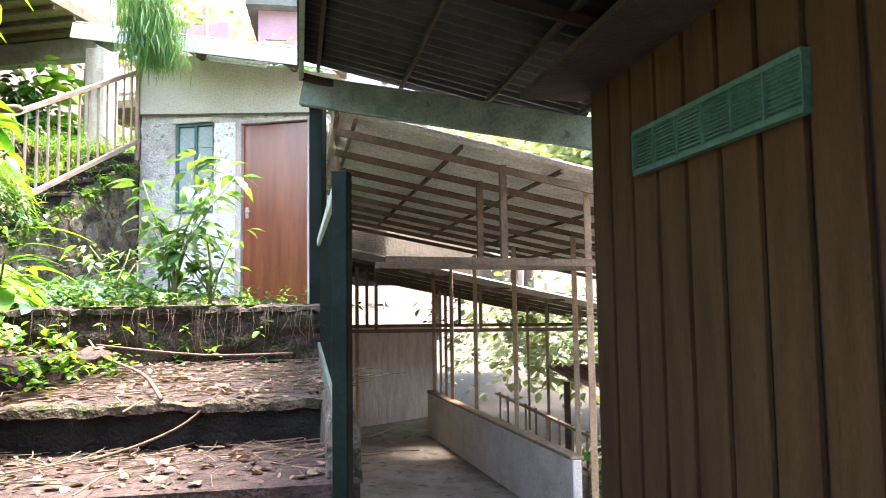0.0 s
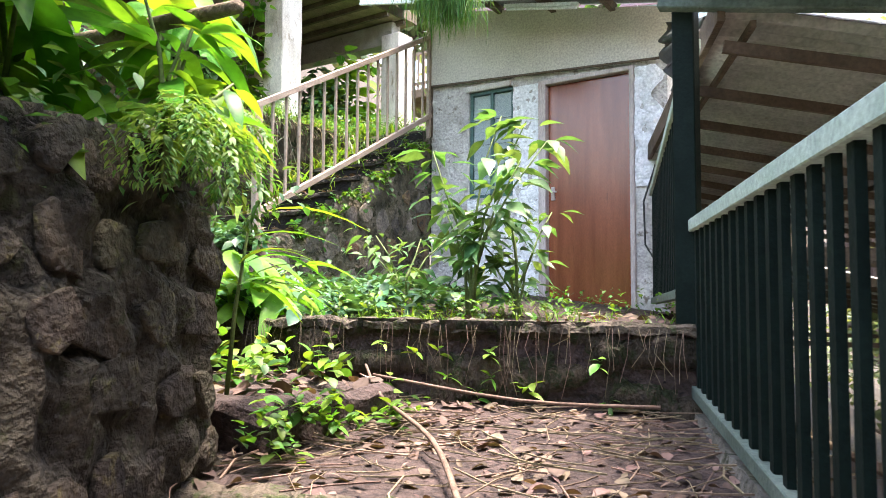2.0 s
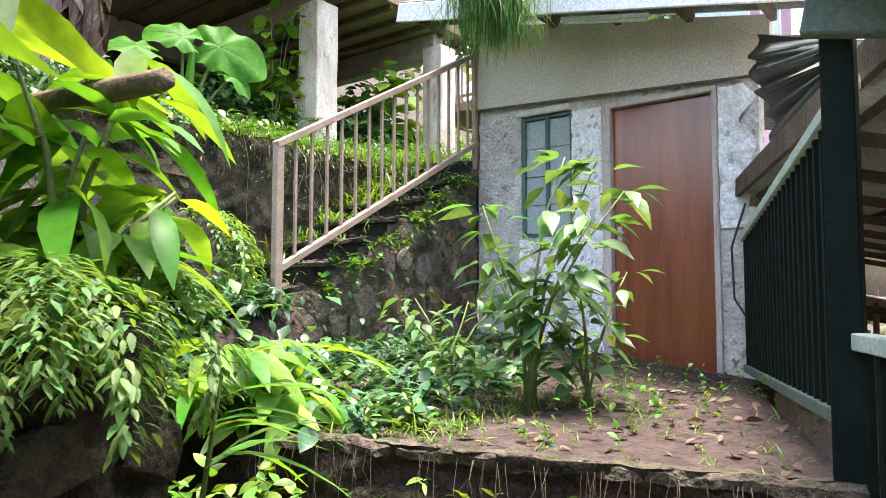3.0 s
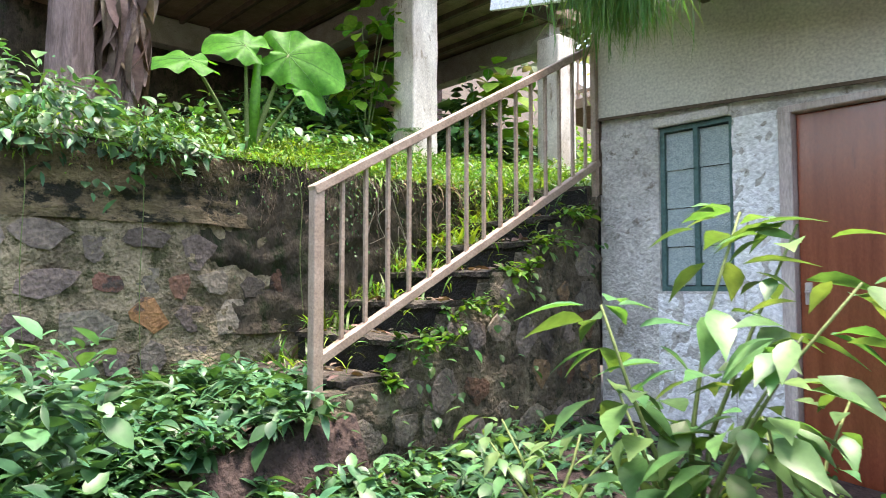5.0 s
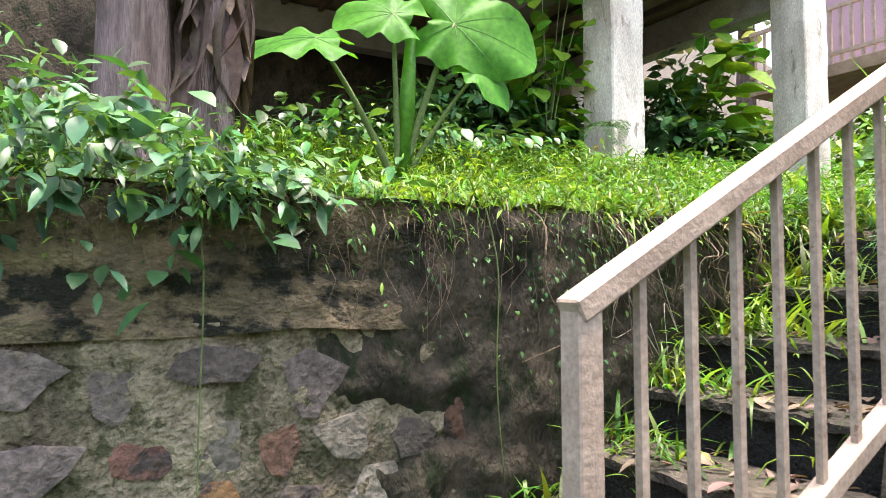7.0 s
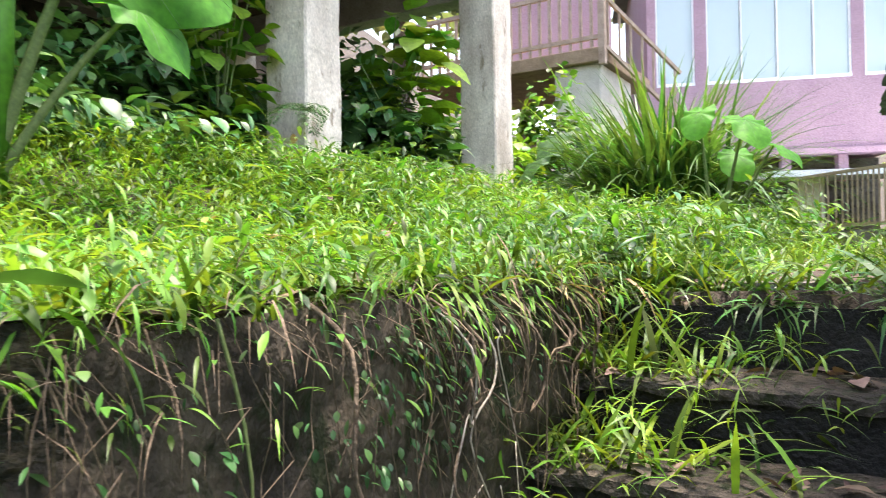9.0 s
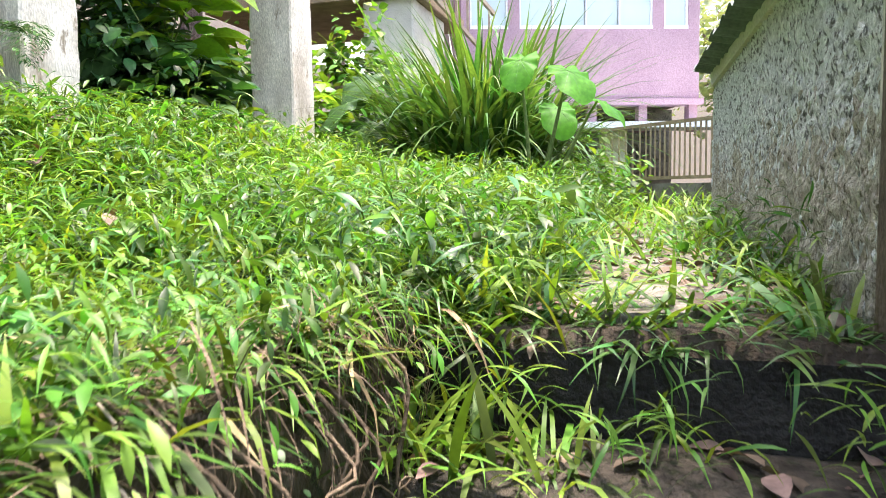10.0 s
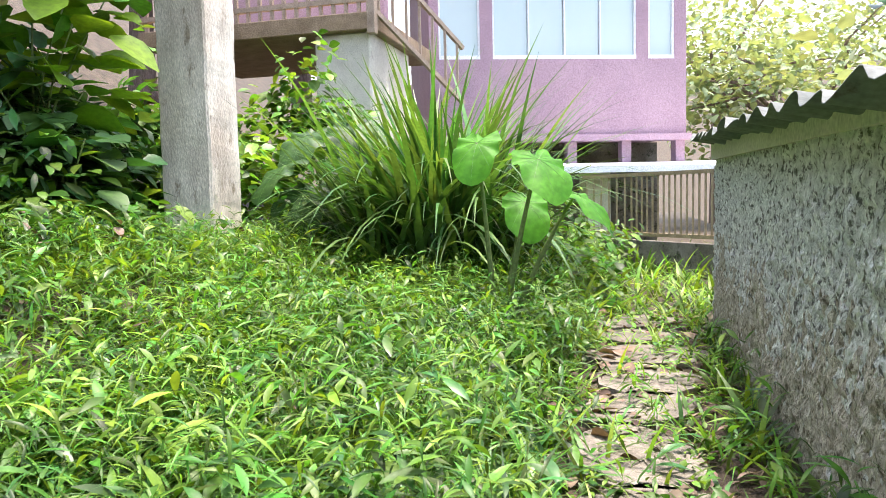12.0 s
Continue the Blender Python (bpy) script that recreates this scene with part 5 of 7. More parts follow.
def weeds(name, mat, pts, zf, height, leaf, shape, label, category="weeds", per=8, stem_mat=None, flat=False):
    """Leafy seedlings: leaves in pairs up a short stalk."""
    P, Y, T, S = [], [], [], []
    for x, y in pts:
        h = RNG.uniform(*height)
        z = zf(x, y)
        lean = RNG.normal(0, 0.25, 2) * h
        a = RNG.uniform(0, 6.3)
        k = int(per * RNG.uniform(0.6, 1.3))
        for i in range(k):
            t = (i + 1) / k
            t = t ** 0.6
            P.append((x + lean[0] * t, y + lean[1] * t, z + h * t))
            a += 2.4
            Y.append(a)
            T.append(RNG.uniform(-0.6, 0.95))
            S.append(RNG.uniform(*leaf) * (1.1 - 0.35 * t))
    n = len(P)
    ob = scatter(name, mat, [shape] if not isinstance(shape, list) else shape, P, Y, T, S, RNG.normal(0, 0.3, n),
                 None if not isinstance(shape, list) else RNG.integers(0, len(shape), n))
    return stuff(ob, label, category)


def patchy(x, y):
    return noise.noise(Vector((x * 1.6, y * 1.6, 4))) + 0.6 * noise.noise(Vector((x * 5, y * 5, 9)))


def turf_z(x, y):
    """Where the grass roots: shorter growth towards the columns."""
    return upper_z(x, y) - 0.06 * min(max((-5.9 - x) / 0.9, 0), 1)


def on_path(x, y):
    return x > -4.88 + 0.12 * math.sin(y * 2.3) and 8.2 < y < 13.2


def garden(x, y):
    if not in_upper(x, y) or y < 8.2:
        return False
    if on_path(x, y):
        return RNG.random() < (0.18 if x > -4.16 or x < -4.8 else 0.03)
    return RNG.random() < 0.62 + 0.6 * patchy(x, y)


grass("garden_foreground_grass", "deep_grass", spread(1500, garden, -6.4, -4.1, 8.2, 10.6), turf_z, (0.14, 0.34), "long green grass at the head of the stair", per=4)
grass("garden_grass", "grass", spread(5200, garden, -8.2, -4.06, 8.2, 12.8), turf_z, (0.1, 0.28), "bright green long-bladed grass on the upper garden", per=6)
grass("garden_edge_grass", "grass", spread(1500, lambda x, y: in_upper(x, y), -8.0, -5.15, 4.9, 8.2), upper_z, (0.08, 0.2), "grass on the bank above the stone wall", per=3)
grass("far_grass", "grass", spread(1500, lambda x, y: in_upper(x, y), -9.0, -3.2, 12.8, 17.5), upper_z, (0.2, 0.45), "long grass at the end of the garden", per=4)
bank = lambda x, y: in_upper(x, y) or x < -5.02
bank_z = lambda x, y: upper_z(x, y) + 0.02 if x < -5.2 else 3.62
grass("bank_grass", "grass", spread(1900, bank, -7.4, -5.0, 6.3, 8.5), bank_z, (0.06, 0.17), "dense green grass on the bank above the stair", per=5)
weeds("bank_leaf_grass", "weed", spread(1500, bank, -7.4, -5.0, 6.0, 8.6), bank_z, (0.04, 0.17), (0.04, 0.08), [NARROW, LANCE], "leafy grass on the bank above the stair", per=10)
grass("dry_grass", "straw", spread(260, bank, -6.6, -5.0, 7.2, 9.2), bank_z, (0.12, 0.3), "dry straw-coloured grass along the wall top", pitch=(-0.1, 0.8), per=3)
weeds("garden_weeds", "weed", spread(5400, garden, -8.2, -4.06, 8.2, 12.8), turf_z, (0.08, 0.34), (0.055, 0.125), [NARROW, NARROW, NARROW, NARROW, NARROW, LANCE], "leafy green weeds among the grass", per=9)
mid = lambda x, y: in_upper(x, y) and not on_path(x, y) and RNG.random() < 0.75 + 0.5 * patchy(x, y)
weeds("garden_tall_weeds", "weed", spread(1500, mid, -6.9, -4.9, 8.9, 12.6), upper_z, (0.22, 0.46), (0.06, 0.13), [NARROW, NARROW, NARROW, LANCE], "tall leafy weeds in the middle of the garden", per=11)
weeds("path_seedlings", "weed", spread(380, lambda x, y: True, -4.95, -4.06, 8.3, 12.9), upper_z, (0.02, 0.1), (0.03, 0.06), [OVATE, LANCE], "small seedlings on the garden path", per=6)
grass("stair_head_grass", "deep_grass", spread(170, lambda x, y: True, -5.0, -4.08, 8.14, 8.36), lambda x, y: 3.54, (0.1, 0.24), "grass arching over the head of the stair", pitch=(0.1, 1.2), per=4)
weeds("garden_deep_weeds", "deep_grass", spread(900, garden, -7.6, -4.3, 8.2, 12.0), turf_z, (0.1, 0.36), (0.07, 0.15), [NARROW, LANCE], "dark green broad-bladed grass among the weeds", per=8)
weeds("garden_broad_weeds", "weed", spread(90, garden, -8.2, -4.06, 8.2, 12.8), upper_z, (0.1, 0.3), (0.06, 0.12), [OVATE, LANCE], "broad-leaved green weeds among the grass", per=8)
weeds("dry_weeds", "dead_leaf", spread(60, garden, -8.0, -4.1, 8.2, 12.8), upper_z, (0.05, 0.24), (0.06, 0.12), [LANCE, OVATE], "withered brown leaves among the grass", per=4)
weeds("bank_weeds", "weed", spread(900, lambda x, y: in_upper(x, y), -7.6, -5.1, 3.6, 8.2), upper_z, (0.06, 0.26), (0.04, 0.08), [LANCE, NARROW], "bright leafy weeds on the bank", per=9)
weeds("far_weeds", "weed", spread(600, lambda x, y: in_upper(x, y), -9.0, -4.6, 12.8, 16.5), upper_z, (0.2, 0.5), (0.07, 0.13), OVATE, "leafy weeds by the purple house", per=9)

# overhanging fringe along the wall top
n = 620
py = RNG.uniform(3.2, 8.15, n)
fr = np.column_stack([-5.0 - RNG.uniform(-0.06, 0.2, n), py, 3.62 + RNG.uniform(-0.07, 0.12, n)])
P = np.repeat(fr, 6, 0) + RNG.normal(0, 0.06, (n * 6, 3))
stuff(scatter("wall_fringe", "weed", [LANCE, NARROW], P, RNG.normal(-1.57, 0.9, len(P)), RNG.uniform(-0.9, 0.5, len(P)), RNG.uniform(0.02, 0.05, len(P)), None, RNG.integers(0, 2, len(P))),
      "leafy fringe hanging over the wall edge", "weeds")
n = 170
P = np.column_stack([-5.08 + RNG.uniform(-0.1, 0.06, n), RNG.uniform(7.0, 8.15, n), 3.6 + RNG.uniform(-0.05, 0.05, n)])
stuff(scatter("edge_blades", "grass", BLADES, P, RNG.normal(-1.57, 0.7, n), RNG.uniform(-0.1, 0.9, n), RNG.uniform(0.1, 0.24, n), None, RNG.integers(0, 4, n)),
      "grass blades arching over the stair wall", "grass")


P = np.column_stack([-5.02 + RNG.uniform(0, 0.05, 420), np.where(RNG.random(420) < 0.6, RNG.normal(6.95, 0.13, 420), RNG.uniform(6.0, 8.15, 420)), 3.6 - np.abs(RNG.normal(0, 0.22, 420))])
stuff(scatter("wall_creeper", "dark_leaf", [OVATE, LANCE], P, RNG.normal(-1.57, 0.8, 420), RNG.uniform(-1.2, 0.0, 420), RNG.uniform(0.014, 0.03, 420), None, RNG.integers(0, 2, 420)), "small dark creeper leaves hanging down the stair wall", "creeper")

n = 1500
P = np.column_stack([-5.07 + RNG.normal(0, 0.05, n), RNG.uniform(5.2, 8.2, n), 3.6 + RNG.normal(0, 0.045, n)])
stuff(scatter("dry_stem_mat", "root", [blade_shape(0.014, 0.9, 3), blade_shape(0.01, 2.0, 4)], P, RNG.uniform(0, 6.3, n), RNG.uniform(-1.0, 0.6, n), RNG.uniform(0.05, 0.17, n), None, RNG.integers(0, 1, n)),
      "mat of dry brown stems and roots along the wall top", "dry stems")

# leaf bank at the foot of the tree
def leaf_cloud(name, mat, shapes, centre, radii, n, size, label, category="shrub", face=None, hollow=0.55):
    """Leaves spread through a lumpy body, most of them near its skin."""
    d = RNG.normal(0, 1, (n, 3))
    d /= np.linalg.norm(d, axis=1)[:, None]
    lump = 1 + 0.35 * np.sin(d[:, 0] * 5 + 1) * np.cos(d[:, 1] * 4) + 0.2 * np.sin(d[:, 2] * 7)
    r = (hollow + (1 - hollow) * RNG.random(n)) * lump
    P = np.array(centre) + d * r[:, None] * np.array(radii)
    yaw = np.arctan2(d[:, 1], d[:, 0]) - math.pi / 2 + RNG.normal(0, 0.7, n)
    ob = scatter(name, mat, shapes, P, yaw, RNG.uniform(-0.8, 0.5, n), RNG.uniform(*size, n), RNG.normal(0, 0.35, n), RNG.integers(0, len(shapes), n))
    return stuff(ob, label, category)


n = 2900
px, py = RNG.uniform(-6.9, -5.04, n), RNG.uniform(2.2, 6.25, n)
lift = 0.1 + 0.42 * np.clip((6.3 - py) / 1.3, 0, 1) * np.clip((px + 7.0) / 1.0, 0.25, 1)
pz = np.array([upper_z(a, b) for a, b in zip(px, py)]) + RNG.random(n) * lift
P = np.repeat(np.column_stack([px, py, pz]), 3, 0) + RNG.normal(0, 0.05, (n * 3, 3))
stuff(scatter("bank_creeper", "dark_leaf", [OVATE, LANCE, LANCE], P, RNG.normal(-1.3, 1.2, n * 3), RNG.uniform(-0.8, 0.4, n * 3), RNG.uniform(0.05, 0.12, n * 3), RNG.normal(0, 0.4, n * 3), RNG.integers(0, 3, n * 3)),
      "dark glossy creeper leaves covering the bank", "creeper")
n = 320
py = RNG.uniform(3.0, 5.9, n)
P = np.column_stack([-5.0 + RNG.normal(0, 0.06, n), py, 3.62 + (RNG.uniform(-0.06, 0.3, n) - 0.22 * RNG.random(n) ** 4) * np.clip((6.1 - py) / 0.8, 0.2, 1)])
P = np.repeat(P, 3, 0) + RNG.normal(0, 0.035, (n * 3, 3))
stuff(scatter("overhanging_creeper", "herb_leaf", [LANCE, OVATE], P, RNG.normal(-1.5, 0.9, n * 3), RNG.uniform(-0.9, 0.3, n * 3), RNG.uniform(0.05, 0.11, n * 3), RNG.normal(0, 0.4, n * 3), RNG.integers(0, 2, n * 3)),
      "dark pointed leaves hanging over the stone wall", "creeper")

# terrace growth
terr_z = lambda x, y: 1.80 + max(0, (-3.4 - x)) * 0.22
land_z = lambda x, y: terr_z(x, y) if x > -3.9 else terr_z(x, y) + (2.27 - terr_z(x, y)) * min(1, max(0, (y - 4.95) / 0.95)) ** 0.8
lush = lambda x, y: (y > 4.98 + (x + 2.64) * 0.27) and y < 8.1 and not (-4.2 < x < -3.92 and y > 5.9) and not (x < -3.9 and y > 6.15) and not (-4.45 < x < -3.7 and 5.45 < y < 5.85 and RNG.random() < 0.5) and x < -2.2 - 0.25 * (y - 5)
weeds("terrace_herbs", "herb_leaf", spread(900, lambda x, y: lush(x, y) and (x < -3.3 or RNG.random() < 0.22), -5.0, -2.1, 4.9, 8.0), lambda x, y: land_z(x, y), (0.06, 0.22), (0.08, 0.16), [OVATE, LANCE, LANCE], "dark green broad-leaved herbs along the stone wall", per=10)
weeds("terrace_sprouts", "weed", spread(480, lambda x, y: y > 5.05 + (x + 2.64) * 0.27 and y < 8.1 and RNG.random() < (1 if x < -2.3 else 0.3), -3.9, -1.3, 5.0, 8.1), terr_z, (0.03, 0.2), (0.025, 0.06), [OVATE, LANCE], "small green weeds on the terrace", per=8)
grass("terrace_grass", "grass", spread(2400, lambda x, y: y > 5.02 + (x + 2.64) * 0.27 and RNG.random() < (1.0 if x < -2.2 else 0.1), -4.0, -0.95, 5.0, 8.0), terr_z, (0.04, 0.13), "short grass along the terrace edge", per=3)
weeds("step_herbs", "weed", spread(34, lambda x, y: True, -2.7, -2.0, 4.2, 4.9), lambda x, y: 1.58, (0.05, 0.22), (0.05, 0.1), [OVATE], "green herbs at the side of the earth step", per=8)
weeds("bed_herbs", "herb_leaf", spread(800, lambda x, y: x < -1.8 + (3.6 - y) * 0.3 and (x < -3.0 or RNG.random() < 0.5) and not (x > -3.35 and y > 4.1) and not (x > -2.7 and y > 2.9 and RNG.random() < 0.85), -5.05, -1.5, 2.2, 4.95), lambda x, y: 2.25, (0.15, 0.5), (0.07, 0.15), [OVATE, LANCE], "dark broad-leaved herbs in the planting bed", per=10)
weeds("landing_herbs", "herb_leaf", spread(150, lambda x, y: True, -4.5, -3.45, 4.85, 5.5), lambda x, y: land_z(x, y), (0.06, 0.24), (0.07, 0.14), [OVATE, LANCE], "dark broad-leaved herbs below the stair landing", per=9)
weeds("bed_edge_herbs", "herb_leaf", spread(130, lambda x, y: y < 4.95 + (x + 3.0) * -0.19 or True, -4.9, -2.95, 4.1, 4.8), lambda x, y: 2.24, (0.04, 0.16), (0.07, 0.14), [OVATE, LANCE], "low dark herbs at the edge of the planting bed", per=9)
pp = spread(150, lambda x, y: True, -2.7, -0.95, 5.4, 8.0)
stuff(scatter("terrace_litter", "dead_leaf", [OVATE, LANCE], np.column_stack([pp, np.full(len(pp), 1.815)]), RNG.uniform(0, 6.3, len(pp)), RNG.normal(0.05, 0.2, len(pp)), RNG.uniform(0.03, 0.09, len(pp)), RNG.normal(0, 0.35, len(pp)), RNG.integers(0, 2, len(pp))), "brown fallen leaves on the terrace", "fallen leaves")
pp = spread(130, lambda x, y: True, -4.9, -3.5, 5.0, 6.2)
stuff(scatter("landing_litter", "dead_leaf", [OVATE, LANCE], np.column_stack([pp, [land_z(x, y) + 0.02 for x, y in pp]]), RNG.uniform(0, 6.3, 130), RNG.normal(0.05, 0.2, 130), RNG.uniform(0.03, 0.1, 130), RNG.normal(0, 0.35, 130), RNG.integers(0, 2, 130)), "brown fallen leaves at the foot of the garden stair", "fallen leaves")
k = RNG.integers(0, 7, 260)
P = np.column_stack([RNG.uniform(-5.0, -4.08, 260), np.array(STAIR_Y)[k] + RNG.uniform(0.02, 0.3, 260), np.array(STAIR_Z)[k] + 0.015])
stuff(scatter("stair_litter", "dead_leaf", [OVATE, LANCE], P, RNG.uniform(0, 6.3, 260), RNG.normal(0.05, 0.2, 260), RNG.uniform(0.03, 0.1, 260), RNG.normal(0, 0.35, 260), RNG.integers(0, 2, 260)), "brown fallen leaves on the stair treads", "fallen leaves")
weeds("stair_weeds", "grass", np.array([(RNG.uniform(-5.0, -4.1) - 0.0, y + RNG.uniform(0.02, 0.3)) for k, y in enumerate(STAIR_Y) for _ in range((3, 3, 4, 8, 16, 20, 20)[k])]), lambda x, y: 2.28 + 0.183 * (1 + int(max(0, (y - 6.2)) / 0.325)), (0.06, 0.28), (0.06, 0.12), [NARROW], "grassy weeds growing on the stair treads", per=9)
n = 700
k = np.minimum(6, (7 * RNG.random(n) ** 0.6).astype(int))
P = np.column_stack([-5.02 + np.abs(RNG.normal(0, 0.25, n)), np.array(STAIR_Y)[k] + RNG.uniform(0.0, 0.3, n), np.array(STAIR_Z)[k]])
stuff(scatter("stair_grass", "grass", BLADES, P, RNG.uniform(0, 6.3, n), RNG.uniform(0.5, 1.4, n), RNG.uniform(0.12, 0.3, n), None, RNG.integers(0, 4, n)),
      "broad grass blades growing against the stair wall", "grass")
weeds("stair_side_weeds", "weed", np.array([(-4.02 + RNG.uniform(-0.06, 0.14), y) for y in RNG.uniform(6.4, 8.15, 95)]), lambda x, y: side_top(y) - 0.03, (0.02, 0.12), (0.04, 0.08), [OVATE, LANCE], "bright weeds on top of the stair side wall", per=9)
P = np.array([(-3.94 + RNG.uniform(0, 0.06), y, side_top(y) - abs(RNG.normal(0, 0.25))) for y in RNG.uniform(6.1, 8.2, 70)])
stuff(scatter("side_wall_creeper", "dark_leaf", [OVATE], P, RNG.normal(-1.57, 0.7, len(P)), RNG.uniform(-0.9, 0.2, len(P)), RNG.uniform(0.04, 0.08, len(P))), "dark creeper on the stair side wall", "creeper")
# path leaf litter beside the house
pp = spread(520, lambda x, y: True, -4.95, -4.1, 8.3, 13.0)
P = np.column_stack([pp, [upper_z(x, y) + 0.035 for x, y in pp]])
stuff(scatter("path_litter", "dead_leaf", [OVATE], P, RNG.uniform(0, 6.3, len(P)), RNG.normal(0, 0.25, len(P)), RNG.uniform(0.04, 0.1, len(P)), RNG.normal(0, 0.4, len(P))), "dry brown fallen leaves on the garden path", "fallen leaves")
for i in range(9):
    bm = bmesh.new()
    bmesh.ops.create_circle(bm, cap_ends=True, segments=9, radius=0.5)
    rr = random.Random(i)
    for v in bm.verts:
        v.co *= rr.uniform(0.75, 1.05)
    r = bmesh.ops.extrude_face_region(bm, geom=list(bm.faces))
    bmesh.ops.translate(bm, vec=(0, 0, 0.1), verts=[v for v in r["geom"] if isinstance(v, bmesh.types.BMVert)])
    y = 8.55 + i * 0.5
    x = -4.5 + rr.uniform(-0.08, 0.08)
    ob = part("paving_stone", bm, "dirty_concrete")
    ob.matrix_world = pose(x, y, upper_z(x, y) - 0.05, 0, 0, rr.uniform(0, 90)) @ Matrix.Diagonal((rr.uniform(0.58, 0.8), rr.uniform(0.44, 0.56), 0.85, 1))
    tagset(ob, "grey flat paving stone in the garden path", "paving stone", group="paving stones of the garden path")
bm = bmesh.new()
for _ in range(70):
    t = RNG.random()
    x, y = EDGE2[0][0] + (EDGE2[1][0] - EDGE2[0][0]) * t + 0.02, EDGE2[0][1] + (EDGE2[1][1] - EDGE2[0][1]) * t - 0.07
    L = RNG.uniform(0.08, 0.32)
    tube(bm, [(x, y, 1.82), (x + RNG.normal(0, 0.015), y - 0.015, 1.82 - L * 0.5), (x + RNG.normal(0, 0.03), y - 0.01, 1.82 - L)], 0.0014, 3)
stuff(part("riser_roots", bm, "dry_stem"), "fine dry roots hanging down the terrace riser", "roots")
weeds("riser_seedlings", "weed", np.array([(EDGE2[0][0] + 2.01 * t + 0.02, EDGE2[0][1] + 0.53 * t - 0.06) for t in RNG.random(16) ** 1.4]), lambda x, y: RNG.uniform(1.42, 1.7), (0.02, 0.07), (0.04, 0.09), [LANCE, OVATE], "green seedlings rooted in the terrace riser", per=6)
# litter on the steps
o = Vector((*EDGE1[0], 0))
pts, zz = [], []
for _ in range(950):
    a, d = RNG.uniform(-0.2, 1.6), RNG.uniform(-1.25, 0.7)
    p = o + DIRE * a + OUTE * d
    pts.append((p.x, p.y))
    zz.append((1.40 - 0.06 * d if d < 0 else 1.19 - 0.02 * d) + 0.012)
P = np.column_stack([pts, zz])
stuff(scatter("step_litter", "dead_leaf", [OVATE, LANCE, BROAD], P, RNG.uniform(0, 6.3, len(P)), RNG.normal(0.05, 0.2, len(P)), RNG.uniform(0.02, 0.07, len(P)), RNG.normal(0, 0.35, len(P)), RNG.integers(0, 3, len(P))), "brown and pinkish fallen leaves on the earth steps", "fallen leaves")
pp = spread(90, lambda x, y: True, -2.65, -1.8, 4.2, 4.88)
stuff(scatter("slab_litter", "dead_leaf", [OVATE, LANCE, BROAD], np.column_stack([pp, np.full(len(pp), 1.605)]), RNG.uniform(0, 6.3, len(pp)), RNG.normal(0.05, 0.2, len(pp)), RNG.uniform(0.03, 0.1, len(pp)), RNG.normal(0, 0.35, len(pp)), RNG.integers(0, 3, len(pp))), "brown fallen leaves on the side slab", "fallen leaves")
weeds("slab_herbs", "weed", np.column_stack([RNG.uniform(-1.82, -1.62, 26), RNG.uniform(4.05, 4.8, 26)]), lambda x, y: 1.4 + RNG.random() * 0.12, (0.04, 0.16), (0.04, 0.08), [OVATE], "green seedlings against the side slab", per=8)
bm = bmesh.new()
for _ in range(280):
    a, d = RNG.uniform(-0.1, 1.6), RNG.uniform(-1.2, 0.6)
    p = o + DIRE * a + OUTE * d
    z = (1.40 - 0.06 * d if d < 0 else 1.19) + 0.02
    an = RNG.normal(0.4, 1.2)
    L = RNG.uniform(0.1, 0.5)
    q = [Vector((p.x, p.y, z)) + Vector((math.cos(an + c * 0.3), math.sin(an + c * 0.3), RNG.uniform(0, 0.05))) * L * c for c in (0, 0.5, 1)]
    tube(bm, q, RNG.uniform(0.0015, 0.004), 4)
stuff(part("twigs", bm, "dry_stem"), "dry brown twigs scattered on the earth steps", "twigs")


def stick(name, pts, r0, r1, mat, label, category="branch"):
    bm = bmesh.new()
    pts = [Vector(p) for p in pts]
    fine = []
    for i in range(len(pts) - 1):
        p0, p1, p2, p3 = pts[max(i - 1, 0)], pts[i], pts[i + 1], pts[min(i + 2, len(pts) - 1)]
        for t in (0, 0.25, 0.5, 0.75):
            fine.append(0.5 * ((2 * p1) + (p2 - p0) * t + (2 * p0 - 5 * p1 + 4 * p2 - p3) * t * t + (3 * p1 - p0 - 3 * p2 + p3) * t ** 3))
    fine.append(pts[-1])
    k = len(fine) - 1
    tube(bm, fine, [r0 + (r1 - r0) * i / k for i in range(k + 1)], 6)
    return tagset(part(name, bm, mat, smooth=True), label, category)


stick("fallen_branch", [(-2.05, 4.98, 1.64), (-1.75, 4.72, 1.56), (-1.3, 4.42, 1.5), (-0.95, 4.05, 1.43)], 0.006, 0.01, "dry_stem", "long dry branch lying across the earth step")
stick("fallen_branch", [(-1.9, 4.85, 1.62), (-1.3, 5.0, 1.55), (-0.8, 5.15, 1.55)], 0.006, 0.008, "dry_stem", "thin dry branch on the earth step")
stick("fallen_branch", [(-0.78, 4.24, 1.43), (-0.85, 4.08, 1.32), (-0.98, 3.95, 1.25), (-1.05, 3.72, 1.23)], 0.005, 0.007, "root", "bent grey branch leaning on the step face")
stick("dead_limb", [(-3.4, 3.3, 2.75), (-2.6, 3.7, 2.78), (-1.7, 3.75, 2.72), (-1.45, 3.75, 2.7)], 0.03, 0.018, "root", "bare grey-brown limb above the planting bed")

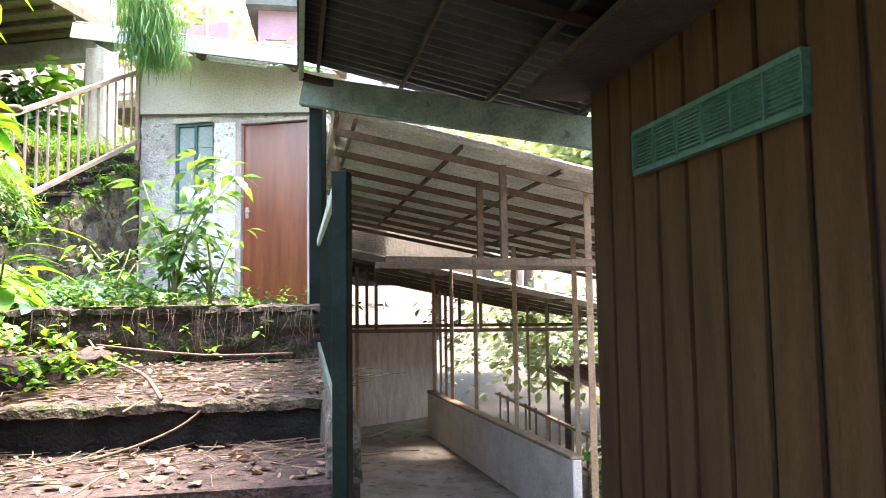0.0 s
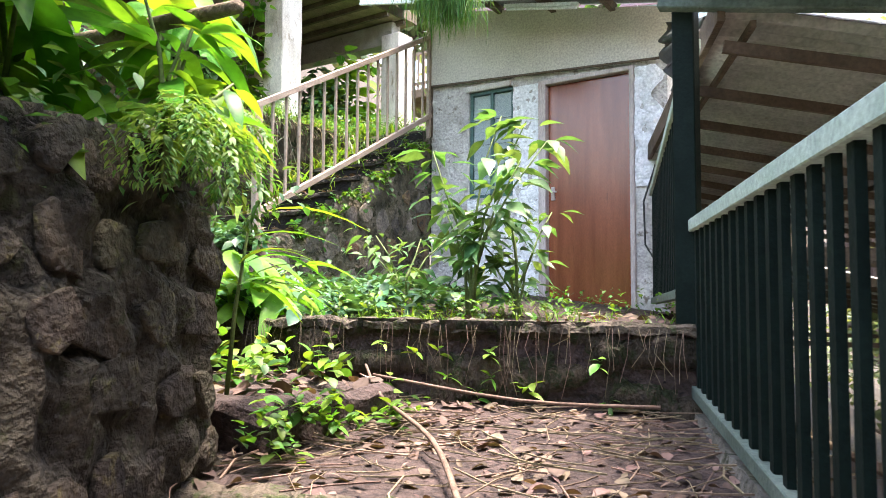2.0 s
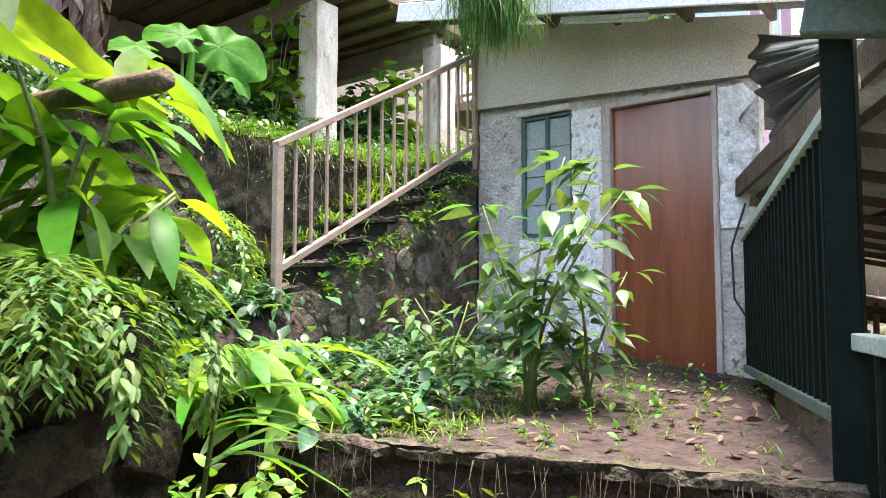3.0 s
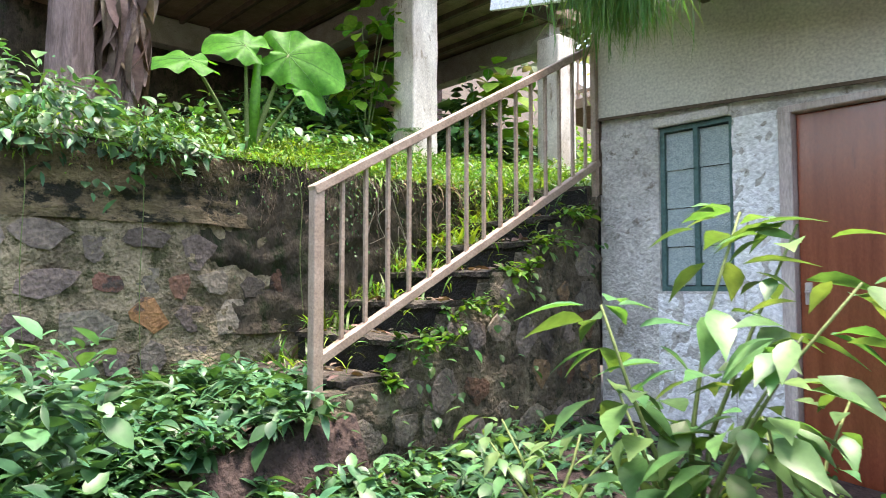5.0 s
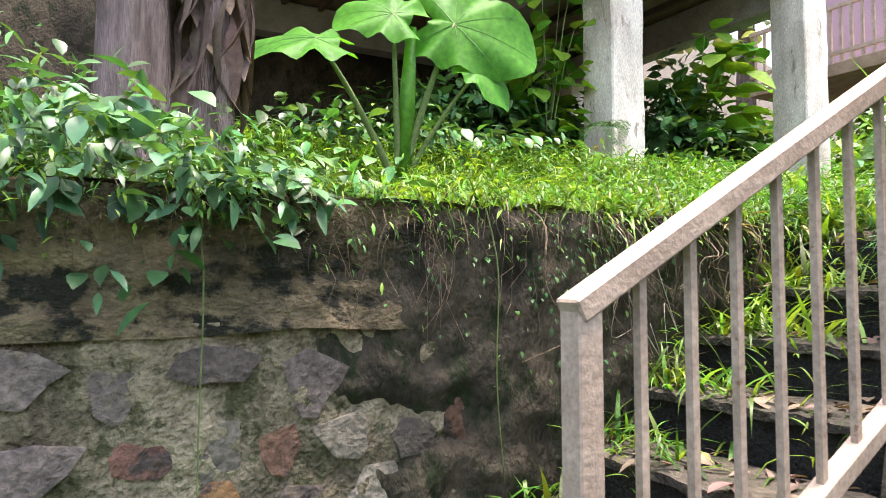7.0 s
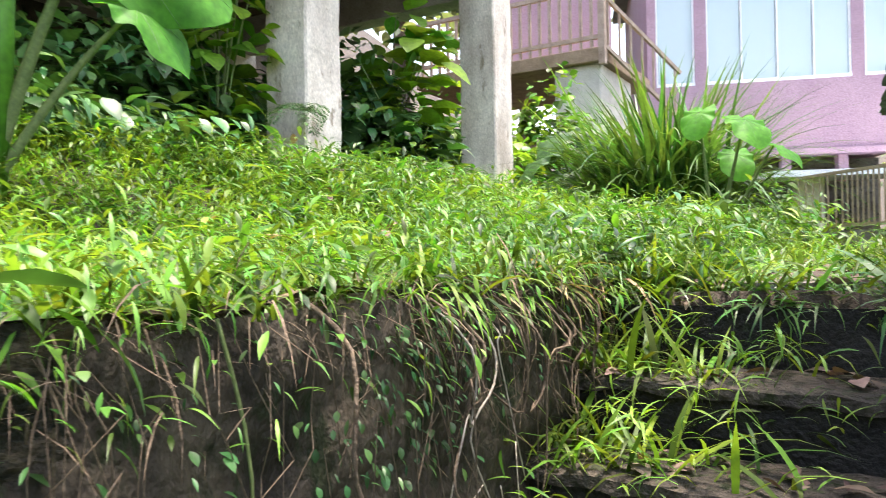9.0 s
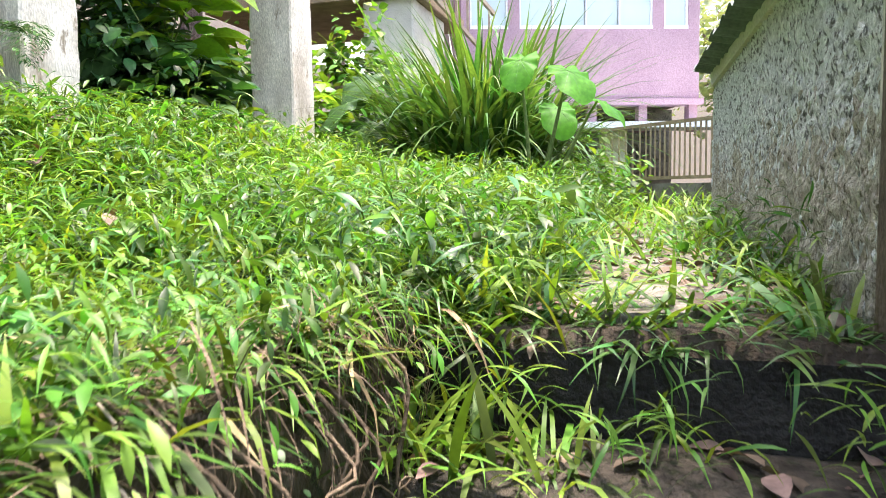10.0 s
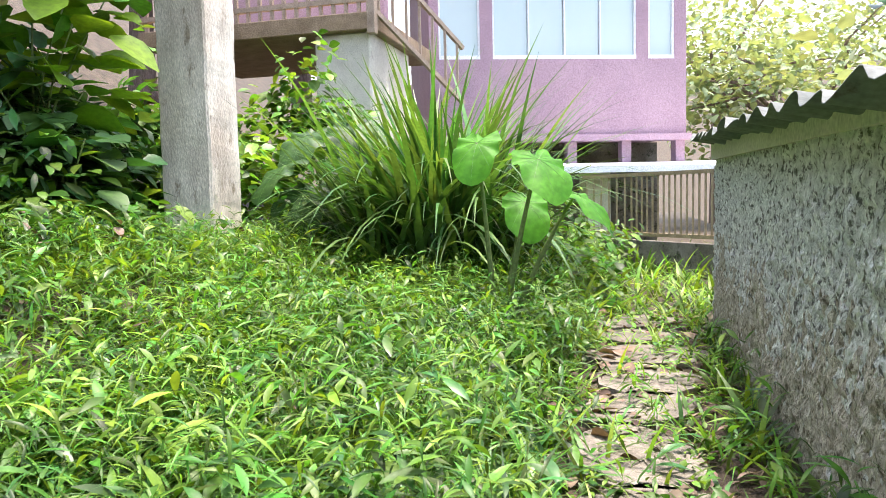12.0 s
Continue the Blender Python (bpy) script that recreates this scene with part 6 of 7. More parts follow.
# roots hanging over the stair wall
rr = random.Random(21)
for i in range(14):
    y = rr.uniform(7.0, 7.3) if i % 3 == 0 else rr.uniform(7.5, 8.1) if i % 3 == 1 else rr.uniform(6.1, 7.9)
    z = 3.62
    x = -5.0
    pts = [(x - 0.1, y, z + 0.03)]
    for k in range(1, 6):
        pts.append((x + 0.05 + rr.uniform(-0.02, 0.03), y + rr.uniform(-0.06, 0.06) * k * 0.6, z - k * rr.uniform(0.06, 0.15)))
    stick("hanging_root", pts, rr.uniform(0.002, 0.0055), 0.0012, "root" if i % 6 else "pale_root", "brown root hanging down the stair wall" if i % 6 else "pale dry root hanging down the stair wall", "root")
bm = bmesh.new()
for i in range(60):
    y, z = rr.uniform(5.9, 8.1), 3.6
    q = [(-5.01, y, z)] + [(-4.99 + rr.uniform(0, 0.05), y + rr.uniform(-0.05, 0.05), z - k * rr.uniform(0.04, 0.11)) for k in range(1, 5)]
    tube(bm, q, 0.0011, 3)
stuff(part("rootlets", bm, "root"), "fine dry rootlets on the wall face", "roots")
for y, L in ((5.55, 1.2), (6.5, 0.7), (5.0, 0.9)):
    stick("vine", [(-5.02, y, 3.62), (-4.99, y + 0.03, 3.4), (-4.99, y + 0.02, 3.4 - L * 0.5), (-4.99, y + 0.05, 3.4 - L)], 0.003, 0.002, "stem", "thin vine hanging down the stone wall", "vine")


def shrub(name, label, at, height, stems, leaf, mat, shape, seed, spread_r=0.45, per=9, category="shrub", bunch=0.16):
    rg = random.Random(seed)
    ob = thing(name, label, category, at=at)
    b = Vector(at)
    P, Y, T, S = [], [], [], []
    for i in range(stems):
        a = rg.uniform(0, 6.3)
        h = height * rg.uniform(0.45, 1.0) if i else height
        out = Vector((math.cos(a), math.sin(a), 0)) * spread_r * rg.uniform(0.2, 1.0)
        pts = [b + out * t * t + Vector((rg.uniform(-0.02, 0.02), rg.uniform(-0.02, 0.02), h * t)) for t in (0, 0.25, 0.5, 0.75, 1)]
        bm = bmesh.new()
        tube(bm, pts, [0.012, 0.01, 0.008, 0.006, 0.004], 6)
        part("stem", bm, "stem", ob, smooth=True)
        for t in (0.35, 0.5, 0.62, 0.74, 0.86, 0.95, 1.0):
            k = min(int(t * 4), 3)
            c = pts[k].lerp(pts[k + 1], t * 4 - k)
            for q in range(max(2, int(per * (0.35 + 0.65 * t)) // 2)):
                az = rg.uniform(0, 6.3)
                P.append(c + Vector((math.cos(az), math.sin(az), rg.uniform(-0.2, 0.3))) * bunch * rg.uniform(0.2, 1))
                Y.append(az - math.pi / 2)
                T.append(rg.uniform(-0.6, 0.35))
                S.append(leaf * rg.uniform(0.6, 1.15))
    lv = scatter("leaves", mat, [shape], [tuple(p) for p in P], Y, T, S, [rg.gauss(0, 0.25) for _ in P])
    attach(lv, ob)
    return ob


SHRUB_LEAF = leaf_shape((0.015, 0.17, 0.235, 0.19, 0.085, 0.004), droop=0.3)
shrub("door_shrub", "young shrub with pale green pointed leaves before the red door", (-2.3, 6.25, 1.8), 1.32, 7, 0.19, "shrub_leaf", SHRUB_LEAF, 3, 0.5, 9, bunch=0.13)
shrub("door_shrub", "low leafy shrub beside the door", (-2.1, 6.5, 1.8), 0.7, 6, 0.16, "shrub_leaf", SHRUB_LEAF, 8, 0.4, 7)
shrub("door_shrub", "low leafy shrub beside the stair wall", (-2.85, 6.3, 1.8), 0.55, 5, 0.12, "shrub_leaf", SHRUB_LEAF, 12, 0.4, 8)
shrub("column_shrub", "small tree with lobed bright leaves beside the column", (-8.1, 11.2, 4.1), 1.9, 6, 0.3, "bright_leaf", BROAD, 4, 0.6, 7, bunch=0.25)
shrub("column_shrub", "climbing shrub with bright leaves beside the column", (-8.2, 9.3, 4.1), 2.3, 6, 0.2, "bright_leaf", BROAD, 14, 0.4, 9, bunch=0.25)
shrub("column_shrub", "leafy shrub with broad leaves under the building", (-7.9, 11.3, 4.1), 1.3, 7, 0.24, "dark_leaf", BROAD, 24, 0.7, 8, bunch=0.25)
GINGER = leaf_shape((0.02, 0.11, 0.15, 0.14, 0.09, 0.004), droop=0.5)
shrub("ginger_plant", "large plant with long bright green drooping leaves on the rock wall", (-2.0, 3.45, 2.25), 1.05, 7, 0.42, "bright_leaf", GINGER, 6, 0.55, 7, "plant", 0.1)
shrub("ginger_plant", "large plant with long bright green leaves above the boulders", (-1.85, 2.75, 2.25), 1.0, 6, 0.4, "bright_leaf", GINGER, 16, 0.5, 7, "plant", 0.1)
shrub("ginger_plant", "long-leaved green plant at the terrace edge", (-3.0, 5.12, 1.82), 0.34, 6, 0.34, "bright_leaf", GINGER, 26, 0.5, 6, "plant", 0.08)

shrub("ginger_plant", "long-leaved bright green plant at the end of the rock wall", (-1.7, 3.72, 2.25), 0.6, 6, 0.2, "bright_leaf", GINGER, 36, 0.2, 5, "plant", 0.07)


# ferns
def fern(name, label, at, fronds, length, seed, droop=1.1, mat="fern_leaf", facing=None):
    rg = random.Random(seed)
    ob = thing(name, label, "fern", "ferns on the walls", at=at)
    for i in range(fronds):
        a = (facing + rg.gauss(0, 0.7)) if facing is not None else rg.uniform(0, 6.3)
        L = length * rg.uniform(0.6, 1.1)
        el = rg.uniform(0.1, 0.7)
        P, Y, T, S = [], [], [], []
        p = Vector(at)
        n = 22
        for k in range(n):
            el -= droop * 2 / n * rg.uniform(0.7, 1.2)
            d = Vector((math.cos(a) * math.cos(el), math.sin(a) * math.cos(el), math.sin(el)))
            p = p + d * L / n
            w = L * 0.24 * math.sin(math.pi * (0.1 + 0.88 * k / n))
            for side in (-1, 1):
                b = a + side * 1.2
                for q in (0.1, 0.35, 0.6, 0.85):
                    P.append((p.x + math.cos(b) * w * q, p.y + math.sin(b) * w * q, p.z + (el * 0.2 - 0.15) * w * q + rg.uniform(-0.006, 0.006)))
                    Y.append(b - math.pi / 2 + rg.uniform(-0.9, 0.9))
                    T.append(el * 0.3 + rg.uniform(-0.5, 0.3))
                    S.append(max(0.012, L * 0.075 * rg.uniform(0.7, 1.2)))
        lv = scatter("frond", mat, [PINNA], P, Y, T, S)
        attach(lv, ob)
    return ob


for i, (x, y, z, f) in enumerate(((-1.7, 3.84, 2.42, 0.1), (-1.62, 3.66, 2.38, -0.2), (-1.95, 4.1, 2.56, 0.6))):
    fern("fern", "pale green fern hanging over the rock wall", (x, y, z), 4, 0.34, i + 40, 1.4, facing=f)
P = np.array([(-1.5 - 0.12 * k + RNG.normal(0, 0.1), 3.0 + 0.32 * k + RNG.normal(0, 0.25), 2.34 + RNG.normal(0, 0.07)) for k in RNG.uniform(0, 3, 480)])
stuff(scatter("rock_creeper", "dark_leaf", [OVATE, TINY], P, RNG.normal(-1.2, 1.2, 480), RNG.uniform(-1.0, 0.4, 480), RNG.uniform(0.025, 0.06, 480), None, RNG.integers(0, 2, 480)), "small dark creeper along the top of the rock wall", "creeper")
fern("fern", "pale green fern hanging over the rock wall", (-1.5, 3.6, 2.4), 5, 0.36, 47, 1.3, facing=-0.3)
lp = thing("lance_plant", "arching plant with long lance leaves beside the rock wall", "plant", at=(-1.92, 4.12, 2.1))
bm = bmesh.new()
tube(bm, [(-1.92, 4.12, 1.62), (-1.9, 4.13, 1.9), (-1.86, 4.15, 2.2)], [0.008, 0.007, 0.004], 6)
part("stem", bm, "stem", lp, smooth=True)
attach(scatter("leaves", "bright_leaf", [leaf_shape((0.01, 0.045, 0.062, 0.05, 0.025, 0.002), droop=0.55)], np.column_stack([RNG.normal(-1.88, 0.02, 11), RNG.normal(4.14, 0.02, 11), RNG.uniform(1.98, 2.24, 11)]), RNG.normal(-0.9, 0.7, 11), RNG.uniform(0.0, 0.7, 11), RNG.uniform(0.22, 0.38, 11)), lp)
fern("fern", "small dark fern growing on the column", (-7.68, 9.6, 4.75), 6, 0.4, 60, 0.8, "dark_leaf", -1.2)
fern("fern", "fern growing on the lower step", (-0.75, 3.05, 0.97), 7, 0.3, 61, 1.0, facing=None)
fern("fern", "fern under the concrete column", (-7.6, 9.4, 4.2), 8, 0.55, 62, 0.9, "dark_leaf")


# elephant-ear plants
def heart_point(a, f):
    """Point of a ruffled heart-shaped blade at angle a from the tip, f of the way to the rim."""
    r = (0.42 + 0.3 * max(0.0, math.cos(a)) ** 4 + 0.06 * math.cos(2 * a)) * (1.0 if abs(a) < 2.75 else 0.5) * (1 + 0.025 * math.sin(9 * a)) * f
    x, y = math.sin(a) * r * 1.15, math.cos(a) * r
    return (x, y, -0.5 * (x * x + y * y) + 0.12 * abs(x) * f + 0.05 * f ** 3 * math.sin(7 * a) - 0.012 * f * (0.5 + 0.5 * math.cos(11 * a)))


def heart(n=44, rings=5):
    v, f = [(0, 0, 0)], []
    for k in range(rings):
        v += [heart_point(-math.pi + 2 * math.pi * i / n, (k + 1) / rings) for i in range(n + 1)]
    for i in range(n):
        f.append((0, i + 1, i + 2))
        for k in range(rings - 1):
            a = 1 + k * (n + 1) + i
            f.append((a, a + n + 1, a + n + 2, a + 1))
    return v, f


def big_leaf_plant(name, label, base, leaves, mat, seed, group=""):
    """leaves: (where the stalk meets the blade, size, azimuth of the tip, droop of the tip, roll about the midrib)."""
    ob = thing(name, label, "plant", group, at=base)
    b = Vector(base)
    for tip, size, az, dr, *rl in leaves:
        t = Vector(tip)
        bm = bmesh.new()
        mid = b.lerp(t, 0.55) + Vector((0, 0, 0.12 * (t - b).length))
        q = []
        for k in range(9):
            u = k / 8
            q.append(b * (1 - u) ** 2 + mid * 2 * u * (1 - u) + t * u * u)
        tube(bm, q, [0.028 * size ** 0.5 * (1.25 - 0.8 * k / 8) for k in range(9)], 7)
        part("stalk", bm, "stem", ob, smooth=True)
        v, f = heart()
        bm = bmesh.new()
        m = Matrix.Translation(t) @ Matrix.Rotation(az - math.pi / 2, 4, 'Z') @ Matrix.Rotation(-dr, 4, 'X') @ Matrix.Rotation(rl[0] if rl else 0, 4, 'Y') @ Matrix.Scale(size, 4)
        vs = [bm.verts.new(m @ Vector(p)) for p in v]
        for a in f:
            bm.faces.new([vs[i] for i in a])
        lf = part("blade", bm, mat, ob, smooth=True)
        for ang in (0, 0.5, -0.5, 1.1, -1.1, 1.8, -1.8, 2.5, -2.5):
            bm = bmesh.new()
            q = [m @ (Vector(heart_point(ang, k / 5)) + Vector((0, 0, 0.002))) for k in range(6)]
            tube(bm, q, [0.0035 * size * (1 - 0.16 * k) for k in range(6)], 4)
            part("vein", bm, "vein", lf)
    return ob


big_leaf_plant("elephant_ear", "giant elephant-ear plant with bright green leaves on the bank", (-6.75, 7.03, 3.9),
               [((-6.5, 7.27, 4.87), 0.66, 0.95, 0.25, 1.25), ((-6.6, 6.46, 4.68), 0.54, -1.9, -0.05, -0.6), ((-6.6, 6.92, 4.9), 0.48, -2.2, -0.3, -0.95), ((-6.42, 7.38, 4.58), 0.34, 0.9, 0.6, 0.6)], "taro_leaf", 1)
bm = bmesh.new()
tube(bm, [(-6.74, 7.05, 3.9), (-6.7, 7.06, 4.4), (-6.62, 7.05, 4.85)], [0.05, 0.05, 0.03], 9)
tagset(part("leaf_sheath", bm, "bright_leaf", smooth=True), "pale green rolled leaf sheath of the giant plant", "plant")
big_leaf_plant("taro", "taro plant with round bright leaves beside the path", (-5.25, 11.45, 3.56),
               [((-5.33, 11.35, 4.74), 0.3, -1.7, 0.75), ((-5.0, 11.3, 4.64), 0.34, -0.9, 0.6), ((-4.82, 11.4, 4.46), 0.32, -0.3, 0.45), ((-5.1, 11.5, 4.42), 0.3, -1.2, 0.7)], "taro_leaf", 2)
big_leaf_plant("taro", "taro plant with dark broad leaves behind the grass clump", (-7.0, 13.4, 3.9),
               [((-7.2, 13.2, 5.0), 0.5, -1.8, 0.6), ((-6.7, 13.0, 5.0), 0.5, -1.2, 0.7), ((-7.1, 12.9, 4.5), 0.6, -1.6, 0.7), ((-6.75, 13.0, 4.3), 0.55, -1.3, 0.6), ((-7.3, 13.0, 4.75), 0.5, -2.2, 0.5), ((-6.5, 13.3, 4.7), 0.5, -0.9, 0.6)], "broad_leaf", 3)
big_leaf_plant("taro", "dark broad-leaved plant under the building", (-8.6, 11.4, 4.1),
               [((-8.7, 11.0, 5.2), 0.5, -1.8, 0.7), ((-8.3, 10.9, 5.0), 0.5, -1.2, 0.6), ((-8.5, 10.8, 4.7), 0.5, -1.6, 0.7), ((-8.9, 11.0, 4.8), 0.45, -2.2, 0.5)], "broad_leaf", 5)

# tall grass clump
n = 1300
a, rr2 = RNG.uniform(0, 6.3, n), np.minimum(np.abs(RNG.normal(0, 0.34, n)), 0.6 + 0.1 * RNG.random(n))
P = np.column_stack([-5.95 + np.cos(a) * rr2, 12.9 + np.sin(a) * rr2, np.full(n, 3.78)])
TALL = [blade_shape(0.016, 0.7, 8), blade_shape(0.012, 2.2, 10), blade_shape(0.014, 1.2, 8), blade_shape(0.012, 1.7, 9)]
stuff(scatter("tall_grass", "reed", TALL, P, a - math.pi / 2 + RNG.normal(0, 1.1, n), RNG.uniform(1.15, 1.62, n), RNG.uniform(0.9, 2.0, n), None, RNG.integers(0, 4, n)), "tall arching clump of green reed grass", "grass clump")

# tree trunks on the bank
def trunk(name, label, at, r, h, seed, mat="bark"):
    bm = bmesh.new()
    rg = random.Random(seed)
    sides = 18
    rings = []
    for j in range(16):
        t = j / 15
        ring = []
        for k in range(sides):
            an = 2 * math.pi * k / sides
            rad = r * (1 + 0.5 * (1 - t) ** 6 + 0.16 * math.sin(an * 5 + seed + t * 1.5) + 0.07 * math.sin(an * 9 + t * 4) - 0.12 * t)
            ring.append(bm.verts.new((at[0] + math.cos(an) * rad + 0.08 * t, at[1] + math.sin(an) * rad, at[2] + h * t)))
        rings.append(ring)
    for p, q in zip(rings, rings[1:]):
        for k in range(sides):
            bm.faces.new((p[k], p[(k + 1) % sides], q[(k + 1) % sides], q[k]))
    return bm


def tree(name, label, at, r, h, crown_r, seed, mat="hazed_leaf", n=2600, leaf=(0.1, 0.22), limbs=6, category="tree"):
    ob = thing(name, label, category, at=at)
    part("trunk", trunk("trunk", "", at, r, h, seed), "bark", ob, smooth=True)
    rg = random.Random(seed)
    P, Y, T = [], [], []
    top = Vector(at) + Vector((0.08, 0, h * 0.9))
    for i in range(limbs):
        az, el = rg.uniform(0, 6.3), rg.uniform(0.15, 1.2)
        e = top + Vector((math.cos(az) * math.cos(el), math.sin(az) * math.cos(el), math.sin(el))) * crown_r * rg.uniform(0.6, 1.0)
        bm = bmesh.new()
        m = top.lerp(e, 0.5) + Vector((rg.uniform(-0.2, 0.2), rg.uniform(-0.2, 0.2), 0.15 * crown_r))
        tube(bm, [top, m, e], [r * 0.5, r * 0.3, r * 0.1], 7)
        part("limb", bm, "bark", ob, smooth=True)
        for q in range(n // limbs):
            c = m.lerp(e, rg.uniform(-0.2, 1.15))
            P.append((c.x + rg.gauss(0, 0.24) * crown_r, c.y + rg.gauss(0, 0.24) * crown_r, c.z + rg.gauss(0, 0.2) * crown_r))
    k = len(P)
    lv = scatter("crown", mat, [OVATE, BROAD], P, RNG.uniform(0, 6.3, k), RNG.uniform(-0.8, 0.4, k), RNG.uniform(*leaf, k), RNG.normal(0, 0.4, k), RNG.integers(0, 2, k))
    attach(lv, ob)
    return ob


tree("bank_tree", "thick fluted grey-brown tree trunk on the bank", (-6.42, 5.55, 3.75), 0.125, 3.4, 1.6, 2, "dark_leaf", 1800, (0.08, 0.16), 5)
tr = thing("dead_palm", "shaggy trunk with hanging dry brown leaves", "tree", at=(-6.4, 5.88, 3.8))
part("trunk", trunk("trunk", "", (-6.4, 5.88, 3.8), 0.085, 3.0, 5), "bark", tr, smooth=True)
P = np.column_stack([-6.38 + RNG.normal(0, 0.07, 260), 5.88 + RNG.normal(0, 0.09, 260), RNG.uniform(4.3, 6.4, 260)])
attach(scatter("dry_leaves", "dead_leaf", [LANCE], P, RNG.uniform(0, 6.3, 260), RNG.uniform(-1.6, -1.1, 260), RNG.uniform(0.2, 0.5, 260)), tr)

# casuarina branch hanging before the eave
pine = thing("casuarina_branch", "feathery blue-green casuarina twigs hanging before the eave", "branch", at=(-3.05, 7.1, 4.9))
bm = bmesh.new()
tube(bm, [(-3.6, 6.6, 5.6), (-3.2, 6.95, 5.2), (-3.0, 7.15, 4.75), (-2.98, 7.2, 4.4)], [0.02, 0.014, 0.008, 0.004], 6)
part("twig", bm, "bark", pine)
n = 5200
c = RNG.random(n)
P = np.column_stack([-3.08 + RNG.normal(0, 0.13, n) - 0.1 * c, 7.12 + RNG.normal(0, 0.12, n), 4.3 + 0.75 * c + RNG.normal(0, 0.06, n)])
attach(scatter("needles", "pine_leaf", [blade_shape(0.012, 0.6, 3)], P, RNG.uniform(0, 6.3, n), RNG.uniform(-1.4, -0.5, n), RNG.uniform(0.15, 0.34, n)), pine)
# twig of glossy leaves above the far roof edge
tw = thing("leafy_branch", "leafy branch with glossy oval leaves above the roof edge", "branch", at=(-3.45, 10.3, 5.2))
bm = bmesh.new()
tube(bm, [(-2.6, 10.3, 5.4), (-3.2, 10.3, 5.3), (-3.75, 10.35, 5.2)], [0.03, 0.02, 0.008], 6)
part("twig", bm, "bark", tw)
P = np.column_stack([RNG.uniform(-3.85, -2.8, 130), 10.3 + RNG.normal(0, 0.12, 130), 5.28 + RNG.normal(0, 0.12, 130)])
attach(scatter("leaves", "dark_leaf", [OVATE], P, RNG.uniform(0, 6.3, 130), RNG.uniform(-0.4, 0.8, 130), RNG.uniform(0.1, 0.19, 130)), tw)

# undergrowth and woods
leaf_cloud("undergrowth", "dark_leaf", [OVATE, BROAD], (-9.6, 10.8, 4.5), (1.1, 1.6, 0.75), 2200, (0.1, 0.22), "dark leafy undergrowth under the building")
leaf_cloud("undergrowth", "dark_leaf", [OVATE, LANCE], (-8.3, 8.2, 4.35), (0.9, 0.8, 0.5), 1300, (0.07, 0.16), "dark leafy undergrowth behind the giant plant")
leaf_cloud("undergrowth", "dark_leaf", [OVATE, LANCE], (-8.9, 9.2, 4.75), (0.8, 1.3, 0.85), 3200, (0.09, 0.2), "dark leafy thicket beside the column")
leaf_cloud("undergrowth", "dark_leaf", [OVATE, BROAD], (-9.0, 11.9, 4.75), (0.9, 0.9, 1.0), 2600, (0.1, 0.22), "dark leafy thicket between the columns")
leaf_cloud("undergrowth", "dark_leaf", [LANCE, OVATE], (-7.7, 7.4, 4.3), (0.6, 1.3, 0.4), 1500, (0.07, 0.15), "dark leafy thicket behind the giant plant")
leaf_cloud("undergrowth", "dark_leaf", [OVATE, LANCE], (-8.4, 11.2, 4.7), (0.7, 0.8, 0.75), 2600, (0.08, 0.17), "dark leafy thicket round the taro under the building", hollow=0.3)
leaf_cloud("undergrowth", "weed", [OVATE, LANCE], (-7.75, 11.0, 4.35), (0.4, 0.75, 0.35), 700, (0.08, 0.18), "bright leafy weeds between the columns")
leaf_cloud("undergrowth", "weed", [OVATE, BROAD], (-8.7, 13.4, 4.6), (1.1, 0.8, 1.1), 2000, (0.1, 0.2), "bright leafy bushes behind the column")
leaf_cloud("undergrowth", "weed", [OVATE, BROAD], (-7.9, 14.6, 5.0), (0.9, 0.5, 0.9), 1300, (0.08, 0.16), "bright leafy bushes before the balcony")
leaf_cloud("undergrowth", "weed", [OVATE, LANCE], (-5.2, 13.9, 4.0), (0.7, 0.5, 0.45), 900, (0.06, 0.12), "yellow-green bushes by the yard fence")
leaf_cloud("undergrowth", "bright_leaf", [BROAD, OVATE], (1.6, 10.2, -0.2), (0.7, 0.7, 0.5), 500, (0.1, 0.22), "bright leaves beside the corridor parapet")
for x, y, z, r in ((3.4, 9.5, 0.3, 1.1), (4.2, 12.0, 0.6, 1.4), (2.6, 15.5, 0.6, 1.6), (0.6, 19.0, 0.8, 1.8), (5.5, 15.0, 1.6, 2.0), (-1.2, 22, 1.0, 2.2)):
    leaf_cloud("roadside_bush", "hazed_leaf", [OVATE, BROAD], (x, y, z), (r, r, r * 0.9), 1100, (0.12, 0.3), "bright leafy bushes outside the corridor", "bush", hollow=0.3)
